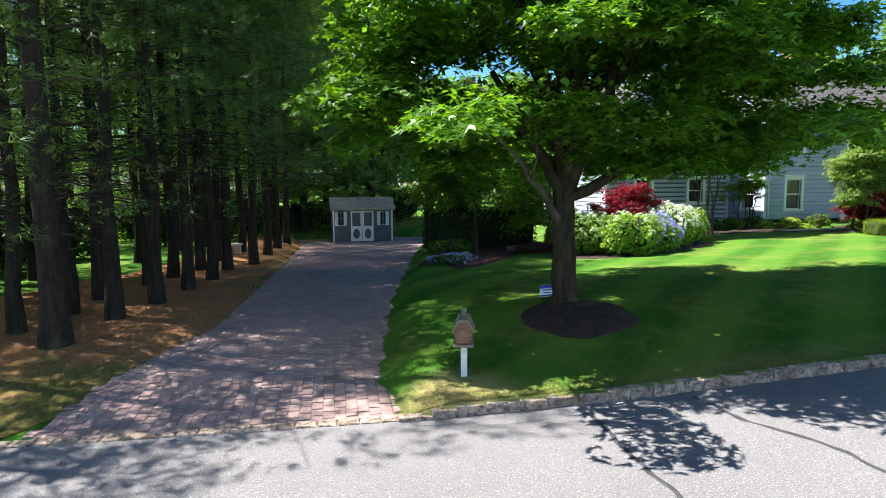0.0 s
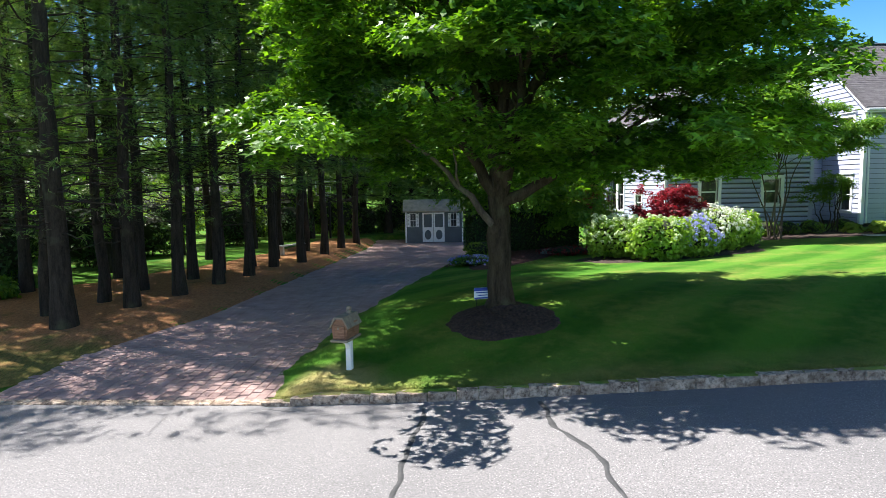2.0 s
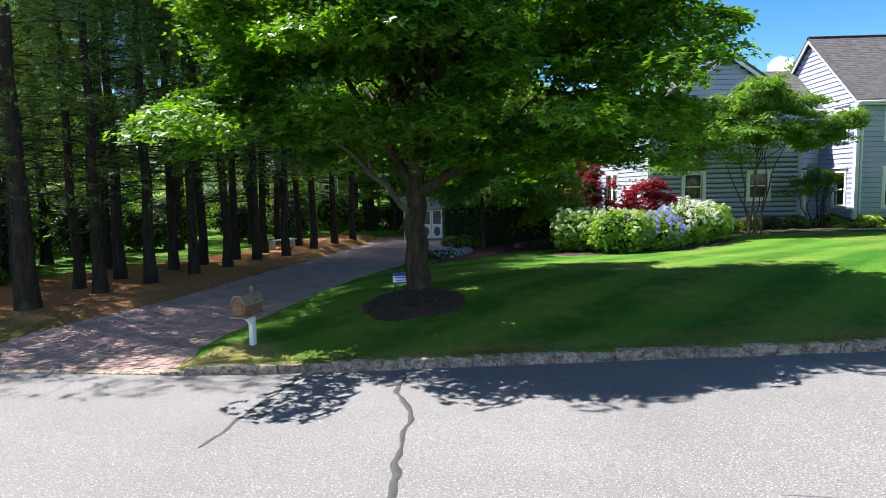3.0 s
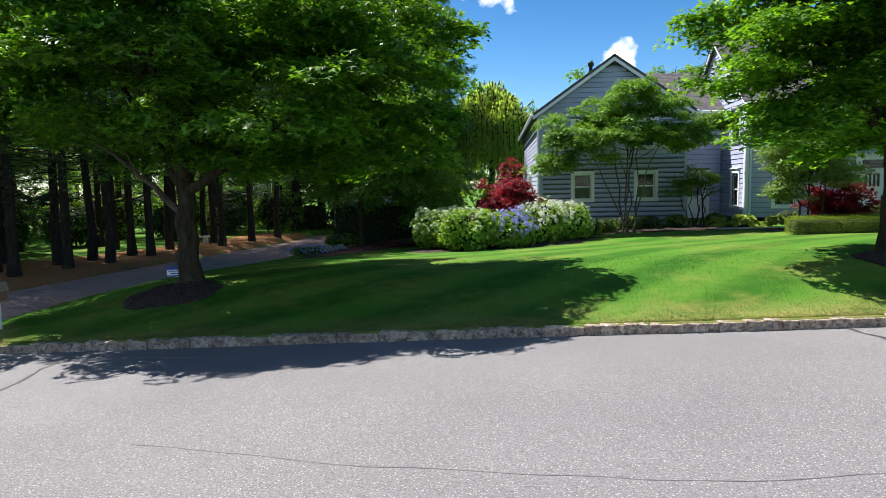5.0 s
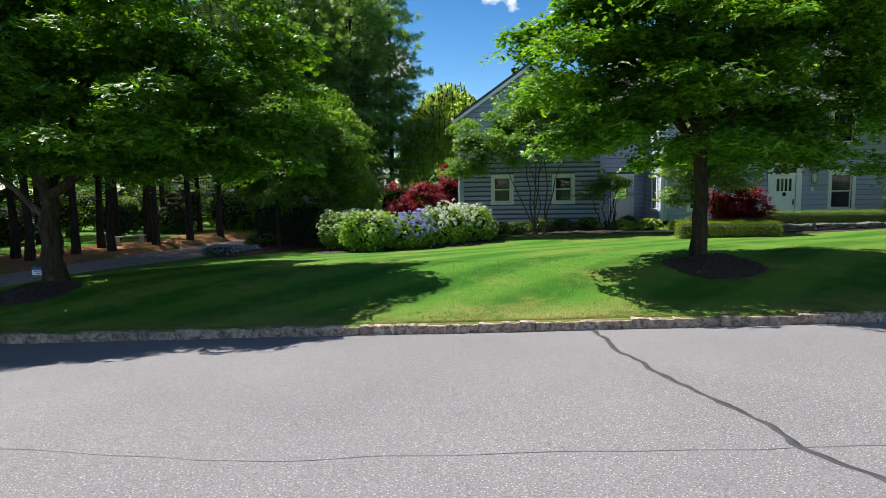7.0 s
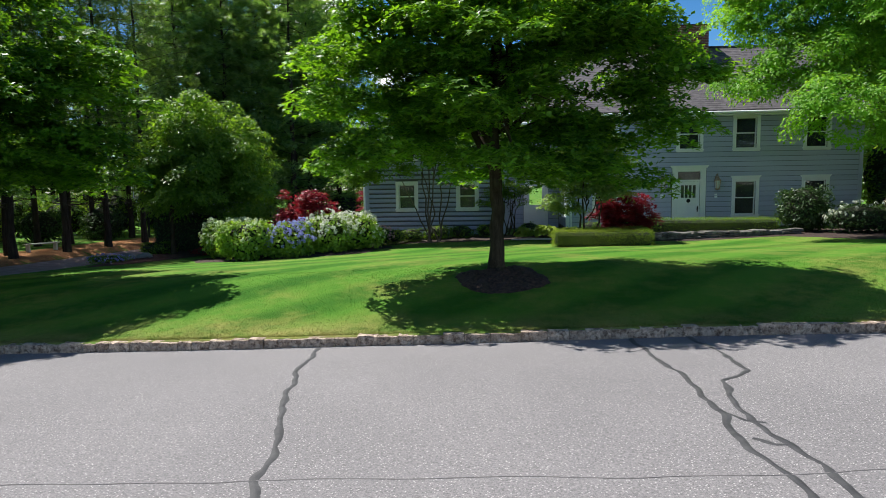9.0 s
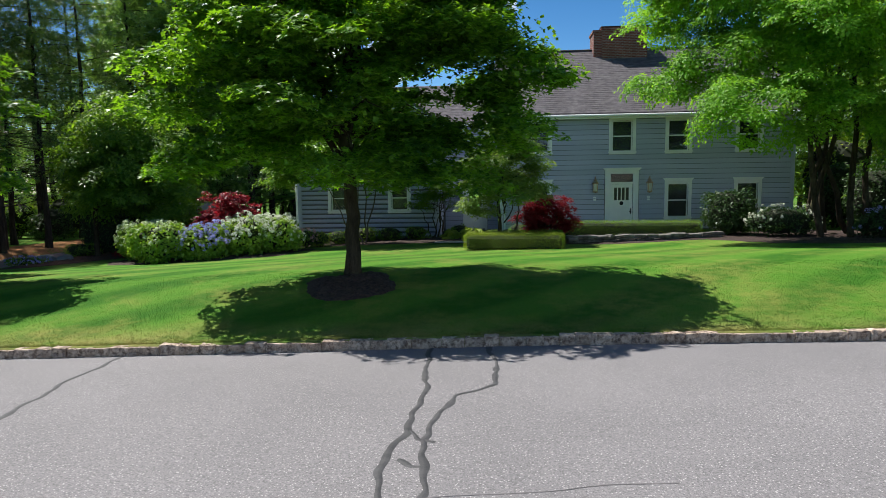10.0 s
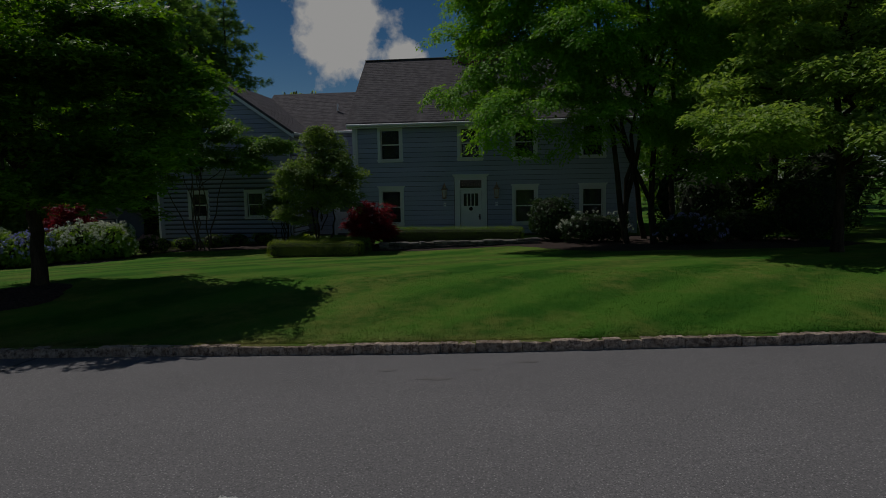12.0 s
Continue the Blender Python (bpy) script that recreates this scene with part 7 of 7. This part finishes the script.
# understorey at the wood's edge beyond the pines
for i, (x, y, w, h) in enumerate(((-9.8, 30.19, 2.0, 2.4), (-12.45, 25.32, 2.2, 2.6), (-6.99, 37.06, 2.0, 2.4), (-16.95, 32.06, 2.6, 3.2), (-3.7, 39.81, 1.8, 2.2), (-10, 18.65, 0.9, 0.7), (-7.97, 15.15, 0.8, 0.6), (39.45, 22.22, 1.6, 2.2), (-9.3, 17.2, 1.5, 2.0), (-10.8, 19.6, 1.8, 2.6), (-8.9, 22.0, 1.7, 2.4), (7.7, 44.09, 2.0, 2.6), (11.8, 42.13, 1.8, 2.2), (2.45, 41.55, 1.6, 2.0), (-12.2, 36.2, 2.4, 3.0), (-9.6, 38.4, 2.4, 3.2), (-4.9, 35.6, 1.9, 2.8), (-7.4, 34.2, 1.8, 2.4), (-2.2, 36.3, 1.7, 2.6), (-14.5, 33.0, 2.2, 3.0), (-8.4, 25.6, 1.5, 2.0), (-6.1, 30.4, 1.4, 1.9), (-4.0, 32.8, 1.4, 2.0), (-0.6, 38.6, 1.3, 1.8), (0.9, 41.2, 1.4, 2.0))):
    # leaf copies by stand: shade-dark, sunlit-bright or plain, set by colour
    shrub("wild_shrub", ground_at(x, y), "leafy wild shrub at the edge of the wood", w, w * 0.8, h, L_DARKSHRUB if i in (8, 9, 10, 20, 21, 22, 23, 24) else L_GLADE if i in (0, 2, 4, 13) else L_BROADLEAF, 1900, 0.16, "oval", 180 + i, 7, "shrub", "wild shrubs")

# ---- stones ----
def rock(name, at, size, material, label, seed, parent=None, cat="stone"):
    bm = bmesh.new()
    bmesh.ops.create_icosphere(bm, subdivisions=2, radius=1)
    for v in bm.verts:
        p = v.co.copy()
        v.co *= 1 + 0.30 * noise.noise(p * 1.3 + Vector((seed, 0, 0))) + 0.12 * noise.noise(p * 3.5 + Vector((0, seed, 0)))
        v.co = Vector((v.co.x * size[0], v.co.y * size[1], max(v.co.z, -0.5) * size[2]))
    ob = part(name, bm, material, parent, at=at)
    return tagged(ob, label, cat) if parent is None else ob


for i, (x, y, s) in enumerate(((5.24, 20.01, 0.32), (5.75, 20.37, 0.26), (4.79, 20.4, 0.22), (7.92, 21.36, 0.25))):
    rock("boulder", ground_at(x, y, s * 0.25), (s * 1.3, s, s * 0.7), M_BOULDER, "grey garden boulder in the bed beside the driveway", i * 3.3)
wall = thing("stone_wall", ground_at(27.15, 20.9, 0.03), "low dry-laid wall of flat stones below the hedge", "stone wall", turn=15)
rs = np.random.default_rng(91)
for layer in range(3):
    u = -2.9
    while u < 2.9 - layer * 0.1:
        w = rs.uniform(0.18, 0.55)
        bm = bmesh.new()
        x0, y0 = u + w / 2, -0.05 * layer - 0.10 * math.sin((u + 2.9) * 0.5)
        box(bm, x0 - w / 2 + 0.006, x0 + w / 2 - 0.006, y0 - rs.uniform(0.14, 0.2), y0 + 0.18, layer * 0.085 - 0.03, layer * 0.085 + rs.uniform(0.015, 0.06), bevel=0.012)
        for v in bm.verts:
            v.co += Vector((noise.noise(v.co * 6), noise.noise(v.co * 6 + Vector((5, 0, 0))), noise.noise(v.co * 6 + Vector((0, 5, 0))) * 0.7)) * 0.055
        part("stone", bm, M_STONE, wall)
        u += w

tagged(sheet("garden_path", np.linspace(19.6, 22.4, 16), lambda x: np.linspace(21.3 - 0.2 * (x - 19.6), 22.0 - 0.2 * (x - 19.6), 5), M_PATH, land_z, 0.045), "pale path at the lawn's edge", "path")

# ================= kerb, driveway and grass =================
kerb = thing("kerb", (0, 0, 0), "rough granite block kerb along the lawn", "kerb", kind="structure")
rk = np.random.default_rng(5)
u = 1.25
while u < 58:
    L = rk.uniform(0.22, 0.46)
    y0, y1 = float(kerb_y(u)), float(kerb_y(u + L))
    ang = math.atan2(y1 - y0, L)
    bm = bmesh.new()
    hgt = 0.145 + rk.uniform(-0.012, 0.014)
    if u < 1.9:
        hgt *= 0.45 + 0.55 * (u - 1.25) / 0.65
    bmesh.ops.create_grid(bm, x_segments=1, y_segments=1, size=0.5)
    bm.clear()
    box(bm, -L / 2 + 0.002, L / 2 - 0.002, -0.055, 0.085, -0.10, hgt, bevel=0.007)
    bmesh.ops.subdivide_edges(bm, edges=[e for e in bm.edges if e.calc_length() > 0.1], cuts=3, use_grid_fill=True)
    sd = rk.uniform(0, 50)
    for v in bm.verts:
        k = noise.noise(v.co * 14 + Vector((sd, 0, 0)))
        v.co += Vector((0.004 * k, 0.030 * noise.noise(v.co * 12 + Vector((0, sd, 0))) + 0.014 * noise.noise(v.co * 30 + Vector((0, sd, 0))), 0.016 * k))
    ob = part("kerb_stone", bm, M_GRANITE, kerb, at=(u + L / 2, (y0 + y1) / 2 + rk.uniform(-0.012, 0.012), float(road_z(u, 1e3))))
    ob.rotation_euler = (0, 0, ang + rk.uniform(-0.03, 0.03))
    u += L

drive = thing("driveway", (0, 0, 0), "driveway of faded pinkish clay pavers, strewn with needles", "driveway", kind="structure")
DY = np.linspace(7.0, 36.2, 120)


def drive_row(y):
    a, b = np.interp(y, DL_Y, DL_X), np.interp(y, DR_Y, DR_X)
    return a + (b - a) * np.linspace(0, 1, 18)


X = np.array([drive_row(y) for y in DY])
Y = np.maximum(np.repeat(DY[:, None], 18, 1), kerb_y(X) - 0.02)
Z = drive_h(X, Y) - 0.010
i, j = np.meshgrid(np.arange(119), np.arange(17), indexing="ij")
F = np.stack([i * 18 + j, i * 18 + j + 1, (i + 1) * 18 + j + 1, (i + 1) * 18 + j], -1).reshape(-1, 4)
part("joint_sand", mesh_np("joint_sand", np.stack([X, Y, Z], -1).reshape(-1, 3), F), M_JOINT, drive)
# pavers laid in courses that run up the drive
PW, PL, TURN_D = 0.15, 0.235, radians(-4)
cd, sd_ = math.cos(TURN_D), math.sin(TURN_D)
rp = np.random.default_rng(17)
near_spots, far_spots = [], []
for a in range(-60, 110):
    for b in range(-10, 170):
        u, v = a * PW, b * PL + (PL / 2 if a % 2 else 0)
        x, y = -1.0 + u * cd - v * sd_, 7.0 + u * sd_ + v * cd
        if y > 36 or y < float(kerb_y(x)) + 0.24:
            continue
        if x < np.interp(y, DL_Y, DL_X) - 0.16 or x > np.interp(y, DR_Y, DR_X) + 0.16:
            continue
        (near_spots if y < 9.5 else far_spots).append((x, y))
near_spots.sort(key=lambda p: p[1])
far_spots += near_spots[300:]
near_spots = near_spots[:300]


def paver_mesh(k):
    bm = bmesh.new()
    w, l = PW / 2 - 0.0025, PL / 2 - 0.0025
    top = [bm.verts.new((sx * (w - 0.006), sy * (l - 0.006), 0.0)) for sx, sy in ((-1, -1), (1, -1), (1, 1), (-1, 1))]
    low = [bm.verts.new((sx * w, sy * l, -0.03)) for sx, sy in ((-1, -1), (1, -1), (1, 1), (-1, 1))]
    bm.faces.new(top)
    for i in range(4):
        j = (i + 1) % 4
        bm.faces.new((low[i], low[j], top[j], top[i]))
    me = bpy.data.meshes.new("paver")
    bm.to_mesh(me), bm.free()
    me.materials.append(M_PAVER)
    return me


pm = paver_mesh(0)
for x, y in near_spots:
    ob = new("paver", pm)
    ob.parent = drive
    ob.location = (x, y, float(drive_h(x, y)) + rp.uniform(-0.004, 0.005))
    ob.rotation_euler = (rp.uniform(-0.012, 0.012), rp.uniform(-0.012, 0.012), TURN_D + rp.uniform(-0.02, 0.02))
far = np.array(far_spots)
n = len(far)
w, l = PW / 2 - 0.0025, PL / 2 - 0.0025
tpl = np.array([(-w, -l, 0), (w, -l, 0), (w, l, 0), (-w, l, 0), (-w, -l, -0.03), (w, -l, -0.03), (w, l, -0.03), (-w, l, -0.03)])
rot2 = np.array([[cd, -sd_], [sd_, cd]])
P = np.repeat(tpl[None], n, 0)
P[..., :2] = P[..., :2] @ rot2.T + far[:, None]
P[..., 2] += drive_h(far[:, 0], far[:, 1])[:, None] + rp.uniform(-0.004, 0.005, (n, 1))
q = np.array([(0, 1, 2, 3), (4, 5, 1, 0), (5, 6, 2, 1), (6, 7, 3, 2), (7, 4, 0, 3)])
F = (q[None] + 8 * np.arange(n)[:, None, None]).reshape(-1, 4)
tagged(part("pavers", mesh_np("pavers", P.reshape(-1, 3), F), M_PAVER, drive), "", "", "", "stuff")
# flush row of stones where the driveway meets the street
u = -3.6
while u < 1.2:
    L = rk.uniform(0.22, 0.34)
    y0 = float(kerb_y(u + L / 2))
    bm = boxes((-L / 2 + 0.006, L / 2 - 0.006, -0.07, 0.11, -0.1, 0.030), bevel=0.012)
    for v in bm.verts:
        v.co += Vector((0, 0.012 * noise.noise(v.co * 9 + Vector((u, 0, 0))), 0.010 * noise.noise(v.co * 12 + Vector((0, u, 0)))))
    ob = part("edge_stone", bm, M_GRANITE, drive, at=(u + L / 2, y0 + 0.06, float(road_z(u, 1e3))))
    ob.rotation_euler = (0, 0, math.atan2(float(kerb_y(u + L)) - float(kerb_y(u)), L))
    u += L

# grass blades, thickest along the kerb
rg = np.random.default_rng(19)
n = 150000
gx = rg.uniform(1.2, 42, n)
gd = 0.10 + 4.5 * rg.uniform(0, 1, n) ** 2.2
gy = kerb_y(gx) + gd
ok = (gx > np.interp(gy, DR_Y, DR_X) + 0.05) & (((gx - 4.85) / 1.0) ** 2 + ((gy - 9.98) / 0.9) ** 2 > 1) & (((gx - 19.15) / 0.9) ** 2 + ((gy - 9.85) / 0.84) ** 2 > 1)
gx, gy, gd = gx[ok], gy[ok], gd[ok]
n = len(gx)
C = np.stack([gx, gy, land_z(gx, gy) - 0.005], 1)
lean = rg.normal(0, 0.6, (n, 3))
lean[:, 2] = 1.0
side = rg.normal(0, 1, (n, 3))
side -= (side * lean).sum(1)[:, None] * lean / (lean ** 2).sum(1)[:, None]
side /= np.linalg.norm(side, axis=1)[:, None]
h = rg.uniform(0.014, 0.030, n)[:, None] * (1 + 0.7 * np.exp(-gd / 0.15))[:, None]
wd = 0.006
V = np.stack([C - side * wd, C + side * wd, C + lean * h], 1).reshape(-1, 3)
tagged(part("lawn_grass", mesh_np("lawn_grass", V, np.arange(n * 3).reshape(-1, 3)), L_GRASS, None), "short green grass blades covering the lawn", "grass", "", "stuff")

# a scrap of paper on the street
bm = bmesh.new()
bmesh.ops.create_grid(bm, x_segments=7, y_segments=5, size=0.5)
for v in bm.verts:
    k = Vector((v.co.x * 5, v.co.y * 5, 0.3))
    v.co = Vector((v.co.x * 0.15 * (1 + 0.3 * noise.noise(k)), v.co.y * 0.13 * (1 + 0.4 * noise.noise(k * 1.7)), 0.012 + 0.022 * abs(noise.noise(k * 0.9))))
bmesh.ops.solidify(bm, geom=bm.faces[:], thickness=0.002)
tagged(part("paper_scrap", bm, M_PAPER, None, at=(27.055, 2.46, float(road_z(27.055, 2.502)))), "small crumpled scrap of greyish white paper on the street", "paper")
